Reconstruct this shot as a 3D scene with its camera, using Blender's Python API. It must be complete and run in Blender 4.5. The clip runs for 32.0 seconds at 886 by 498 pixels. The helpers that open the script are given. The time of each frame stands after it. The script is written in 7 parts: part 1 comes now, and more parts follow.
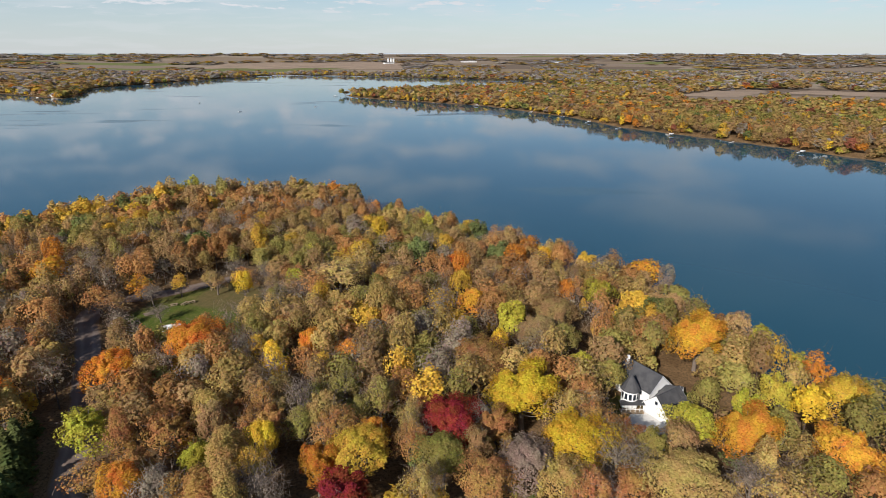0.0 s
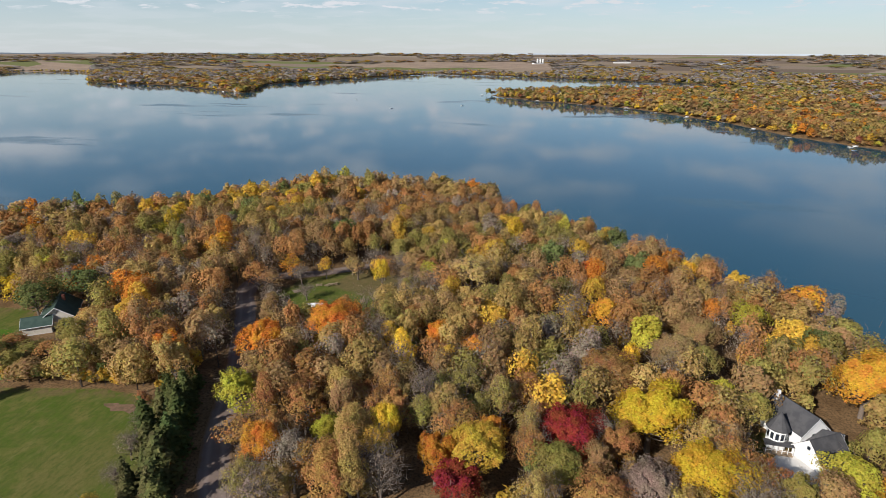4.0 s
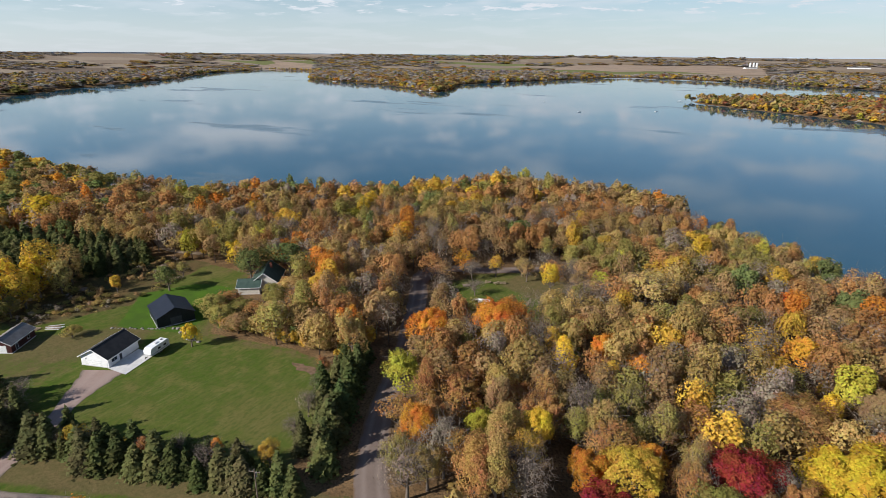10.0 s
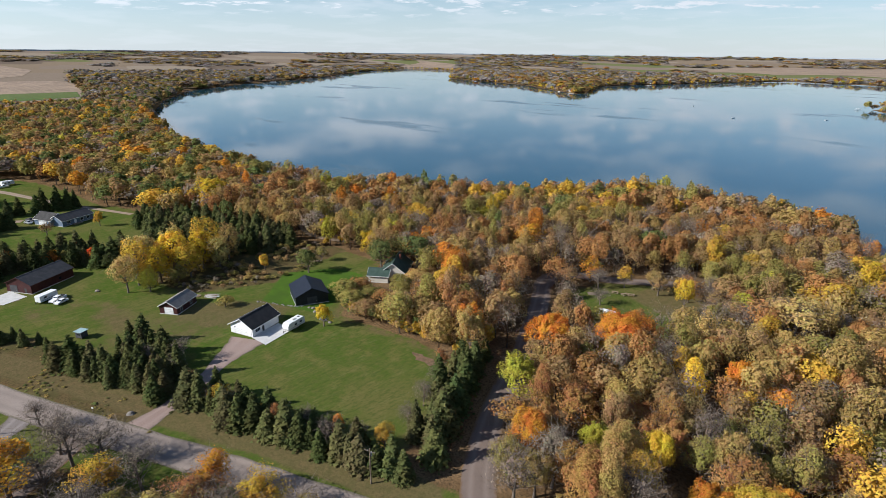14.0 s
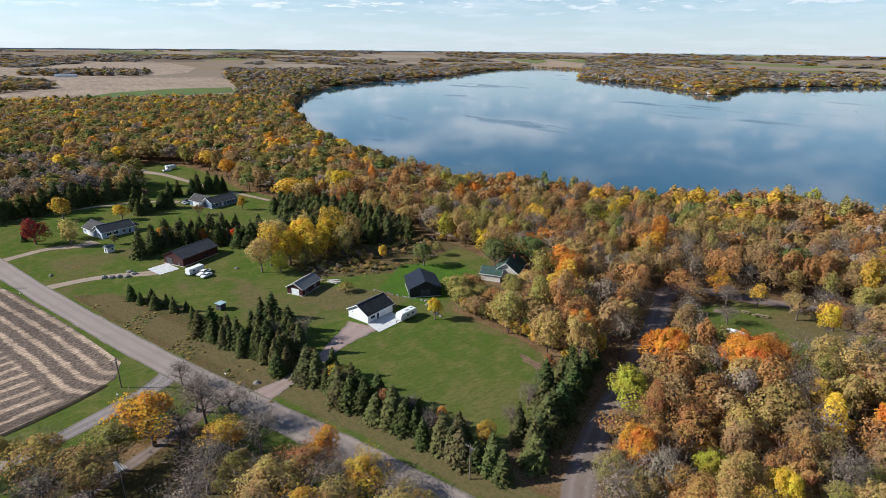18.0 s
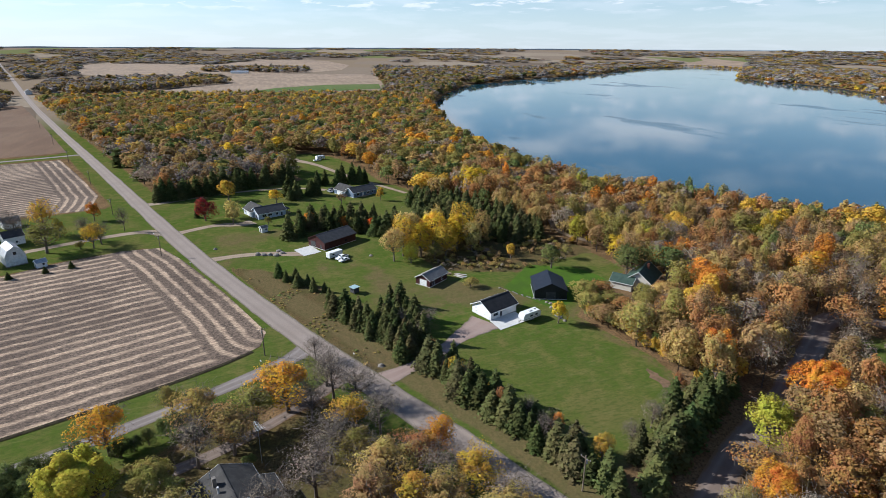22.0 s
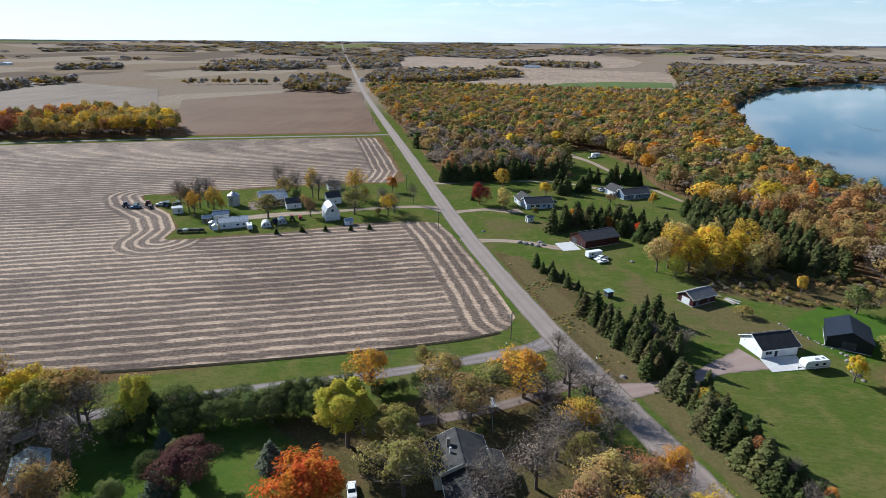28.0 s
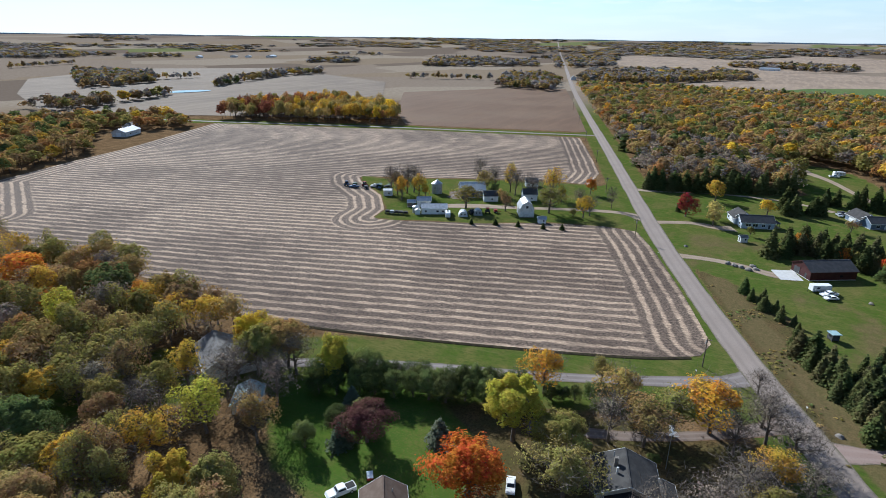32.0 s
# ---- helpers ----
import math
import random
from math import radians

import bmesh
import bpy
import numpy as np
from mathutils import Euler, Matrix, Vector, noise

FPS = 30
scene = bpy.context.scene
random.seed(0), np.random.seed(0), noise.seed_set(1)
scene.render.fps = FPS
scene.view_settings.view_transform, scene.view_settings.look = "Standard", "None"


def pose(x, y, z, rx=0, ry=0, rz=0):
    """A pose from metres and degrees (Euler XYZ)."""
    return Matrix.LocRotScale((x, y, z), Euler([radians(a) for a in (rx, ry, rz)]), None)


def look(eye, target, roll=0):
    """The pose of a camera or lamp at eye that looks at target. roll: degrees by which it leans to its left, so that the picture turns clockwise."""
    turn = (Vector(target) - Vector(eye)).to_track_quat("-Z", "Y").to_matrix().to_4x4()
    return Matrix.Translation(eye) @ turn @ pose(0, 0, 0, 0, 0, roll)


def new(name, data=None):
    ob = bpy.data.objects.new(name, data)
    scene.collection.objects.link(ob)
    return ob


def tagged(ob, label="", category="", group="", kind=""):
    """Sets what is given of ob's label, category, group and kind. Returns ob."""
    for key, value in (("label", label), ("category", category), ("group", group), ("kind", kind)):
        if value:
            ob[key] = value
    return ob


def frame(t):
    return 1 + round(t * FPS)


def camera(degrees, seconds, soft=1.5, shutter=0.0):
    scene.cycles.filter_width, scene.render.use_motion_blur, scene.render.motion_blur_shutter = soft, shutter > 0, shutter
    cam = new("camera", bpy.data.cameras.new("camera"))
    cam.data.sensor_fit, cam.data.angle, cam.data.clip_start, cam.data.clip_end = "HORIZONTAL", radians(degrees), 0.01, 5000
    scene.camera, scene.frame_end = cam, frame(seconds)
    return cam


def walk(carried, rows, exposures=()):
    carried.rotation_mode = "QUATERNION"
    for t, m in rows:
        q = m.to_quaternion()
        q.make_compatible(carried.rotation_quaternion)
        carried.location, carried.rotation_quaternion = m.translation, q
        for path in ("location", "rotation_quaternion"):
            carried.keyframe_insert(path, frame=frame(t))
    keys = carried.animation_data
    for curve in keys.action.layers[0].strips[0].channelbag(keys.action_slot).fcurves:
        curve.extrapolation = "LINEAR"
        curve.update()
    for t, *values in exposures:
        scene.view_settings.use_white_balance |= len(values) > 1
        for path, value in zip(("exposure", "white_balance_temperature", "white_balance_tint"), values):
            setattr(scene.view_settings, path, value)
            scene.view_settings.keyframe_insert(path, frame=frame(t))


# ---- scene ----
cam = camera(75.79, 32.0, soft=0.6)
PATH = [
    (0.0, pose(0, 0, 82, 70.81, -0.00, -0.00)),
    (1.0, pose(0, 0, 82, 70.77, -0.08, 3.75)),
    (2.0, pose(0, 0, 82, 70.77, -0.11, 7.22)),
    (3.0, pose(0, 0, 82, 70.79, -0.13, 10.82)),
    (3.5, pose(0, 0, 82, 70.80, -0.13, 12.58)),
    (5.5, pose(0, 0, 82, 70.86, -0.17, 18.43)),
    (6.0, pose(0, 0, 82, 70.87, -0.19, 19.84)),
    (7.0, pose(0, 0, 82, 70.90, -0.23, 22.71)),
    (8.0, pose(0, 0, 82, 70.91, -0.28, 25.75)),
    (9.0, pose(0, 0, 82, 70.92, -0.33, 29.01)),
    (10.0, pose(0, 0, 82, 70.92, -0.40, 32.42)),
    (11.0, pose(0, 0, 82, 70.91, -0.45, 35.77)),
    (12.0, pose(0, 0, 82, 70.90, -0.51, 39.32)),
    (13.0, pose(0, 0, 82, 70.87, -0.54, 42.70)),
    (14.0, pose(0, 0, 82, 70.84, -0.57, 45.81)),
    (14.5, pose(0, 0, 82, 70.82, -0.58, 47.35)),
    (16.5, pose(0, 0, 82, 70.72, -0.56, 53.56)),
    (17.0, pose(0, 0, 82, 70.70, -0.54, 55.06)),
    (18.0, pose(0, 0, 82, 70.64, -0.50, 57.94)),
    (19.0, pose(0, 0, 82, 70.58, -0.45, 60.73)),
    (20.0, pose(0, 0, 82, 70.52, -0.40, 64.19)),
    (21.0, pose(0, 0, 82, 70.45, -0.34, 68.05)),
    (22.0, pose(0, 0, 82, 70.38, -0.29, 71.47)),
    (23.0, pose(0, 0, 82, 70.30, -0.26, 75.09)),
    (24.0, pose(0, 0, 82, 70.22, -0.25, 79.35)),
    (25.0, pose(0, 0, 82, 70.13, -0.26, 83.42)),
    (25.5, pose(0, 0, 82, 70.09, -0.27, 85.75)),
    (27.5, pose(0, 0, 82, 69.89, -0.40, 96.29)),
    (28.0, pose(0, 0, 82, 69.84, -0.44, 98.83)),
    (29.0, pose(0, 0, 82, 69.74, -0.54, 103.76)),
    (30.0, pose(0, 0, 82, 69.63, -0.63, 108.80)),
    (31.0, pose(0, 0, 82, 69.53, -0.69, 113.85)),
    (32.0, pose(0, 0, 82, 69.44, -0.70, 119.07)),
]
walk(cam, PATH, [(0.0, 0.44, 6450, 12), (11.0, 0.52, 6230, 11), (18.0, 0.66, 5930, 9), (25.0, 0.67, 5780, 8), (32.0, 0.66, 5540, 6)])

# ---- light: low autumn sun, thin high cloud ----
SUN_AZ = radians(239.5)      # counter-clockwise from +x, towards the sun
SUN_EL = radians(30.0)
sun_data = bpy.data.lights.new("sun", "SUN")
sun_data.energy, sun_data.angle, sun_data.color = 5.0, radians(0.6), (1.0, 0.95, 0.87)
sun = new("sun", sun_data)
sun_dir = Vector((math.cos(SUN_AZ) * math.cos(SUN_EL), math.sin(SUN_AZ) * math.cos(SUN_EL), math.sin(SUN_EL)))
sun.matrix_world = look(sun_dir * 500, (0, 0, 0))

world = bpy.data.worlds.new("world")
scene.world = world
world.use_nodes = True
wt = world.node_tree
wt.nodes.clear()


def wnode(kind, **values):
    n = wt.nodes.new(kind)
    for key, value in values.items():
        n.inputs[key].default_value = value
    return n


sky = wt.nodes.new("ShaderNodeTexSky")
sky.sky_type, sky.sun_disc = "NISHITA", False
sky.sun_elevation, sky.sun_rotation = SUN_EL, math.pi / 2 - SUN_AZ
sky.air_density, sky.dust_density, sky.ozone_density, sky.altitude = 1.0, 0.05, 3.0, 300
wco = wt.nodes.new("ShaderNodeTexCoord")
wsep = wt.nodes.new("ShaderNodeSeparateXYZ")
wt.links.new(wco.outputs["Generated"], wsep.inputs[0])


def wmath(op, a, b=None):
    n = wt.nodes.new("ShaderNodeMath")
    n.operation = op
    for k, v in ((0, a), (1, b)):
        if v is None:
            continue
        if isinstance(v, (int, float)):
            n.inputs[k].default_value = v
        else:
            wt.links.new(v, n.inputs[k])
    return n.outputs[0]


lift = wmath("ADD", wmath("MAXIMUM", wsep.outputs[2], 0.0), 0.10)
cx = wmath("DIVIDE", wsep.outputs[0], lift)
cy = wmath("DIVIDE", wsep.outputs[1], lift)
wcomb = wt.nodes.new("ShaderNodeCombineXYZ")
wt.links.new(cx, wcomb.inputs[0])
wt.links.new(cy, wcomb.inputs[1])
cloud = wnode("ShaderNodeTexNoise", Scale=1.25, Detail=6.0, Roughness=0.52, Distortion=0.1)
wt.links.new(wcomb.outputs[0], cloud.inputs["Vector"])
ramp = wt.nodes.new("ShaderNodeValToRGB")
ramp.color_ramp.elements[0].position, ramp.color_ramp.elements[1].position = 0.475, 0.62
wt.links.new(cloud.outputs["Fac"], ramp.inputs["Fac"])
amount = wmath("MULTIPLY", ramp.outputs["Color"], 0.9)
# clouds sit in the lower sky, thinning towards the zenith
band = wt.nodes.new("ShaderNodeMapRange")
band.interpolation_type = "SMOOTHSTEP"
for key, value in (("From Min", 0.34), ("From Max", 0.12), ("To Min", 0.12), ("To Max", 1.0)):
    band.inputs[key].default_value = value
wt.links.new(wsep.outputs[2], band.inputs["Value"])
amount = wmath("MULTIPLY", amount, band.outputs[0])
low = wt.nodes.new("ShaderNodeMapRange")
low.interpolation_type = "SMOOTHSTEP"
for key, value in (("From Min", 0.05), ("From Max", 0.11), ("To Min", 0.2), ("To Max", 1.0)):
    low.inputs[key].default_value = value
wt.links.new(wsep.outputs[2], low.inputs["Value"])
amount = wmath("MULTIPLY", amount, low.outputs[0])
# a row of small puffs above the haze
puff = wnode("ShaderNodeTexNoise", Scale=2.7, Detail=7.0, Roughness=0.62, Distortion=0.25)
wt.links.new(wcomb.outputs[0], puff.inputs["Vector"])
heap = wt.nodes.new("ShaderNodeMapRange")
heap.interpolation_type = "SMOOTHSTEP"
for key, value in (("From Min", 0.53), ("From Max", 0.63), ("To Min", 0.0), ("To Max", 0.9)):
    heap.inputs[key].default_value = value
wt.links.new(puff.outputs["Fac"], heap.inputs["Value"])
shelf = wt.nodes.new("ShaderNodeMapRange")
shelf.interpolation_type = "SMOOTHSTEP"
for key, value in (("From Min", 0.042), ("From Max", 0.068), ("To Min", 0.0), ("To Max", 1.0)):
    shelf.inputs[key].default_value = value
wt.links.new(wsep.outputs[2], shelf.inputs["Value"])
shelf_top = wt.nodes.new("ShaderNodeMapRange")
shelf_top.interpolation_type = "SMOOTHSTEP"
for key, value in (("From Min", 0.20), ("From Max", 0.11), ("To Min", 0.0), ("To Max", 1.0)):
    shelf_top.inputs[key].default_value = value
wt.links.new(wsep.outputs[2], shelf_top.inputs["Value"])
amount = wmath("MAXIMUM", amount, wmath("MULTIPLY", wmath("MULTIPLY", heap.outputs[0], shelf.outputs[0]), shelf_top.outputs[0]))
# pale haze low over the horizon
haze = wt.nodes.new("ShaderNodeMapRange")
haze.interpolation_type = "SMOOTHSTEP"
for key, value in (("From Min", 0.16), ("From Max", -0.02), ("To Min", 0.0), ("To Max", 0.7)):
    haze.inputs[key].default_value = value
wt.links.new(wsep.outputs[2], haze.inputs["Value"])
hazy = wt.nodes.new("ShaderNodeMix")
hazy.data_type = "RGBA"
hazy.inputs["B"].default_value = (5.4, 6.3, 7.2, 1)
wt.links.new(haze.outputs[0], hazy.inputs["Factor"])
wt.links.new(sky.outputs[0], hazy.inputs["A"])
mixc = wt.nodes.new("ShaderNodeMix")
mixc.data_type = "RGBA"
mixc.inputs["B"].default_value = (7.9, 8.1, 8.4, 1)
wt.links.new(amount, mixc.inputs["Factor"])
wt.links.new(hazy.outputs["Result"], mixc.inputs["A"])
# the veil scatters more light towards the sun than away from it
toward = wmath("ADD", wmath("MULTIPLY", wsep.outputs[0], math.cos(SUN_AZ) * 0.13), wmath("MULTIPLY", wsep.outputs[1], math.sin(SUN_AZ) * 0.13))
veil = wt.nodes.new("ShaderNodeVectorMath")
veil.operation = "SCALE"
wt.links.new(mixc.outputs["Result"], veil.inputs[0])
wt.links.new(wmath("ADD", toward, 0.93), veil.inputs["Scale"])
back = wnode("ShaderNodeBackground", Strength=0.082)
wt.links.new(veil.outputs[0], back.inputs["Color"])
wout = wt.nodes.new("ShaderNodeOutputWorld")
wt.links.new(back.outputs[0], wout.inputs[0])

# ---- materials ----
class Mat:
    """A node material with small wiring helpers."""

    def __init__(self, name, rough=0.8, metal=0.0, spec=0.3):
        self.m = bpy.data.materials.new(name)
        self.m.use_nodes = True
        self.t = self.m.node_tree
        self.p = self.t.nodes["Principled BSDF"]
        self.p.inputs["Roughness"].default_value = rough
        self.p.inputs["Metallic"].default_value = metal
        self.p.inputs["Specular IOR Level"].default_value = spec
        self.geo = self.t.nodes.new("ShaderNodeNewGeometry")

    def put(self, socket, value):
        if hasattr(value, "links"):
            self.t.links.new(value, socket)
        elif isinstance(value, tuple) and len(value) == 3 and len(socket.default_value) == 4:
            socket.default_value = (*value, 1)
        else:
            socket.default_value = value

    def pos(self):
        return self.geo.outputs["Position"]

    def obj(self):
        return self.t.nodes.new("ShaderNodeTexCoord").outputs["Object"]

    def scaled(self, vec, sx, sy, sz, turn=0.0):
        n = self.t.nodes.new("ShaderNodeMapping")
        n.inputs["Scale"].default_value = (sx, sy, sz)
        n.inputs["Rotation"].default_value = (0, 0, turn)
        self.put(n.inputs["Vector"], vec)
        return n.outputs[0]

    def noise(self, vec, scale, detail=3.0, rough=0.55):
        n = self.t.nodes.new("ShaderNodeTexNoise")
        n.inputs["Scale"].default_value, n.inputs["Detail"].default_value = scale, detail
        n.inputs["Roughness"].default_value = rough
        self.put(n.inputs["Vector"], vec)
        return n.outputs["Fac"]

    def math(self, op, a, b=0.0, c=0.0):
        n = self.t.nodes.new("ShaderNodeMath")
        n.operation = op
        for k, v in enumerate((a, b, c)):
            self.put(n.inputs[k], v)
        return n.outputs[0]

    def range(self, v, a, b, lo=0.0, hi=1.0):
        n = self.t.nodes.new("ShaderNodeMapRange")
        n.interpolation_type = "SMOOTHSTEP"
        for key, value in (("Value", v), ("From Min", a), ("From Max", b), ("To Min", lo), ("To Max", hi)):
            self.put(n.inputs[key], value)
        return n.outputs[0]

    def mix(self, f, a, b, how="MIX"):
        n = self.t.nodes.new("ShaderNodeMix")
        n.data_type, n.blend_type = "RGBA", how
        self.put(n.inputs["Factor"], f)
        self.put(n.inputs["A"], a)
        self.put(n.inputs["B"], b)
        return n.outputs["Result"]

    def attr(self, name, out="Fac"):
        n = self.t.nodes.new("ShaderNodeAttribute")
        n.attribute_name = name
        return n.outputs[out]

    def bump(self, height, strength=0.3, dist=0.05):
        n = self.t.nodes.new("ShaderNodeBump")
        n.inputs["Strength"].default_value, n.inputs["Distance"].default_value = strength, dist
        self.put(n.inputs["Height"], height)
        self.put(self.p.inputs["Normal"], n.outputs[0])

    def color(self, c):
        self.put(self.p.inputs["Base Color"], c)
        return self.m


def worn(name, c1, c2, rough=0.7, scale=0.6, metal=0.0, fine=12.0, spec=0.3):
    """Paint, siding, roofing or concrete with stains at two scales."""
    m = Mat(name, rough, metal, spec)
    big = m.noise(m.pos(), scale, 4.0)
    small = m.noise(m.pos(), fine, 2.0)
    c = m.mix(m.range(big, 0.35, 0.7), c1, c2)
    c = m.mix(m.range(small, 0.3, 0.75, 0.0, 0.25), c, (c1[0] * 0.55, c1[1] * 0.55, c1[2] * 0.55))
    m.bump(small, 0.15, 0.02)
    return m.color(c)


def leaf_material(name, per_object):
    """Autumn leaves: the tree's own colour, varied leaf by leaf, a little light passing through."""
    m = bpy.data.materials.new(name)
    m.use_nodes = True
    t = m.node_tree
    t.nodes.clear()
    out = t.nodes.new("ShaderNodeOutputMaterial")
    if per_object:
        info = t.nodes.new("ShaderNodeObjectInfo")
        tint = info.outputs["Color"]
        geo = t.nodes.new("ShaderNodeNewGeometry")
        rnd = geo.outputs["Random Per Island"]
        hsv = t.nodes.new("ShaderNodeHueSaturation")
        vr = t.nodes.new("ShaderNodeMapRange")
        vr.inputs["To Min"].default_value, vr.inputs["To Max"].default_value = 0.80, 1.20
        t.links.new(rnd, vr.inputs["Value"])
        hr = t.nodes.new("ShaderNodeMath")
        hr.operation = "MULTIPLY_ADD"
        fr = t.nodes.new("ShaderNodeMath")
        fr.operation = "FRACT"
        mu = t.nodes.new("ShaderNodeMath")
        mu.operation = "MULTIPLY"
        mu.inputs[1].default_value = 17.31
        t.links.new(rnd, mu.inputs[0])
        t.links.new(mu.outputs[0], fr.inputs[0])
        t.links.new(fr.outputs[0], hr.inputs[0])
        hr.inputs[1].default_value, hr.inputs[2].default_value = 0.03, 0.485
        t.links.new(hr.outputs[0], hsv.inputs["Hue"])
        t.links.new(vr.outputs[0], hsv.inputs["Value"])
        drift = t.nodes.new("ShaderNodeTexNoise")
        drift.inputs["Scale"].default_value, drift.inputs["Detail"].default_value = 0.33, 2.0
        t.links.new(geo.outputs["Position"], drift.inputs["Vector"])
        patch = t.nodes.new("ShaderNodeMapRange")
        patch.inputs["From Min"].default_value, patch.inputs["From Max"].default_value = 0.35, 0.65
        patch.inputs["To Min"].default_value, patch.inputs["To Max"].default_value = 0.484, 0.520
        t.links.new(drift.outputs["Fac"], patch.inputs["Value"])
        turn = t.nodes.new("ShaderNodeHueSaturation")
        t.links.new(patch.outputs[0], turn.inputs["Hue"])
        t.links.new(tint, turn.inputs["Color"])
        t.links.new(turn.outputs[0], hsv.inputs["Color"])
        color = hsv.outputs[0]
    else:
        a = t.nodes.new("ShaderNodeAttribute")
        a.attribute_name = "tint"
        color = a.outputs["Color"]
    d = t.nodes.new("ShaderNodeBsdfDiffuse")
    tr = t.nodes.new("ShaderNodeBsdfTranslucent")
    mx = t.nodes.new("ShaderNodeMixShader")
    mx.inputs[0].default_value = 0.34
    t.links.new(color, d.inputs[0])
    t.links.new(color, tr.inputs[0])
    t.links.new(d.outputs[0], mx.inputs[1])
    t.links.new(tr.outputs[0], mx.inputs[2])
    t.links.new(mx.outputs[0], out.inputs[0])
    return m


LEAF = leaf_material("leaves", True)
LEAF_STUFF = leaf_material("woodland_leaves", False)


def bark_material():
    m = Mat("bark", 0.9)
    n = m.noise(m.scaled(m.pos(), 3, 3, 0.6), 2.0, 4.0)
    m.bump(n, 0.5, 0.05)
    return m.color(m.mix(n, (0.075, 0.057, 0.044), (0.205, 0.162, 0.128)))


BARK = bark_material()


def ground_material():
    """Leaf litter, mown grass, rough meadow and far cropland, by the plan's zones."""
    m = Mat("ground", 1.0, 0.0, 0.0)
    p = m.pos()
    fine, mid, big = m.noise(p, 1.6, 5.0, 0.7), m.noise(p, 0.16, 4.0), m.noise(p, 0.025, 3.0)
    litter = m.mix(m.range(mid, 0.35, 0.65), (0.135, 0.082, 0.040), (0.215, 0.135, 0.068))
    litter = m.mix(m.range(fine, 0.4, 0.7), litter, (0.06, 0.042, 0.024))
    grass = m.mix(m.range(big, 0.38, 0.62), (0.058, 0.100, 0.014), (0.078, 0.102, 0.020))
    grass = m.mix(m.range(mid, 0.45, 0.72, 0, 0.75), grass, (0.160, 0.134, 0.045))
    wisp = m.noise(m.scaled(p, 0.5, 0.10, 1.0, 0.5), 1.0, 4.0, 0.65)
    grass = m.mix(m.range(wisp, 0.52, 0.72, 0, 0.6), grass, (0.155, 0.150, 0.055))
    grass = m.mix(m.range(m.noise(p, 0.045, 4.0, 0.6), 0.48, 0.64, 0, 0.55), grass, (0.150, 0.120, 0.046))
    grass = m.mix(m.range(fine, 0.42, 0.75, 0, 0.7), grass, (0.056, 0.080, 0.016))
    mottle = m.noise(p, 0.55, 5.0, 0.75)
    grass = m.mix(m.range(mottle, 0.40, 0.66, 0, 0.5), grass, (0.118, 0.106, 0.034))
    grass = m.mix(m.range(m.noise(m.scaled(p, 1.0, 0.35, 1.0, 1.1), 1.1, 5.0, 0.8), 0.46, 0.62, 0, 0.6), grass, (0.050, 0.072, 0.016))
    dry = m.mix(m.range(mottle, 0.38, 0.64), (0.150, 0.108, 0.052), (0.105, 0.088, 0.038))
    dry = m.mix(m.range(fine, 0.42, 0.68, 0, 0.7), dry, (0.075, 0.058, 0.028))
    lush = m.mix(m.range(mid, 0.3, 0.7), (0.068, 0.125, 0.016), (0.056, 0.096, 0.018))
    meadow = m.mix(m.range(mid, 0.35, 0.65), (0.125, 0.086, 0.040), (0.088, 0.078, 0.030))
    meadow = m.mix(m.range(fine, 0.4, 0.68), meadow, (0.06, 0.046, 0.022))
    wob = m.math("MULTIPLY_ADD", fine, 0.5, -0.25)
    wob = m.math("ADD", wob, m.math("MULTIPLY_ADD", mid, 0.5, -0.25))

    def zone(name):
        return m.range(m.math("ADD", m.attr(name), wob), 0.38, 0.62)

    c = m.mix(zone("meadow"), litter, meadow)
    c = m.mix(zone("grass"), c, grass)
    c = m.mix(m.math("MULTIPLY", zone("dry"), 0.85), c, dry)
    c = m.mix(zone("lush"), c, lush)
    vor = m.t.nodes.new("ShaderNodeTexVoronoi")
    vor.inputs["Scale"].default_value = 1.0
    vor.inputs["Randomness"].default_value = 0.75
    vor.distance = "CHEBYCHEV"
    m.put(vor.inputs["Vector"], m.scaled(p, 1 / 520, 1 / 300, 0, 0.36))
    crop = m.t.nodes.new("ShaderNodeValToRGB")
    cr = crop.color_ramp
    cr.interpolation = "CONSTANT"
    cr.elements[0].color, cr.elements[1].color = (0.235, 0.185, 0.14, 1), (0.155, 0.12, 0.092, 1)
    cr.elements[1].position = 0.3
    for at, col in ((0.5, (0.29, 0.235, 0.175, 1)), (0.72, (0.15, 0.165, 0.065, 1)), (0.82, (0.235, 0.18, 0.125, 1))):
        e = cr.elements.new(at)
        e.color = col
    sep = m.t.nodes.new("ShaderNodeSeparateColor")
    m.put(sep.inputs[0], vor.outputs["Color"])
    m.put(crop.inputs[0], sep.outputs[0])
    fields = m.mix(m.range(mid, 0.3, 0.7, 0.0, 0.35), crop.outputs[0], (0.12, 0.085, 0.055))
    c = m.mix(m.attr("far"), c, fields)
    m.bump(fine, 0.6, 0.12)
    return m.color(c)


GROUND = ground_material()


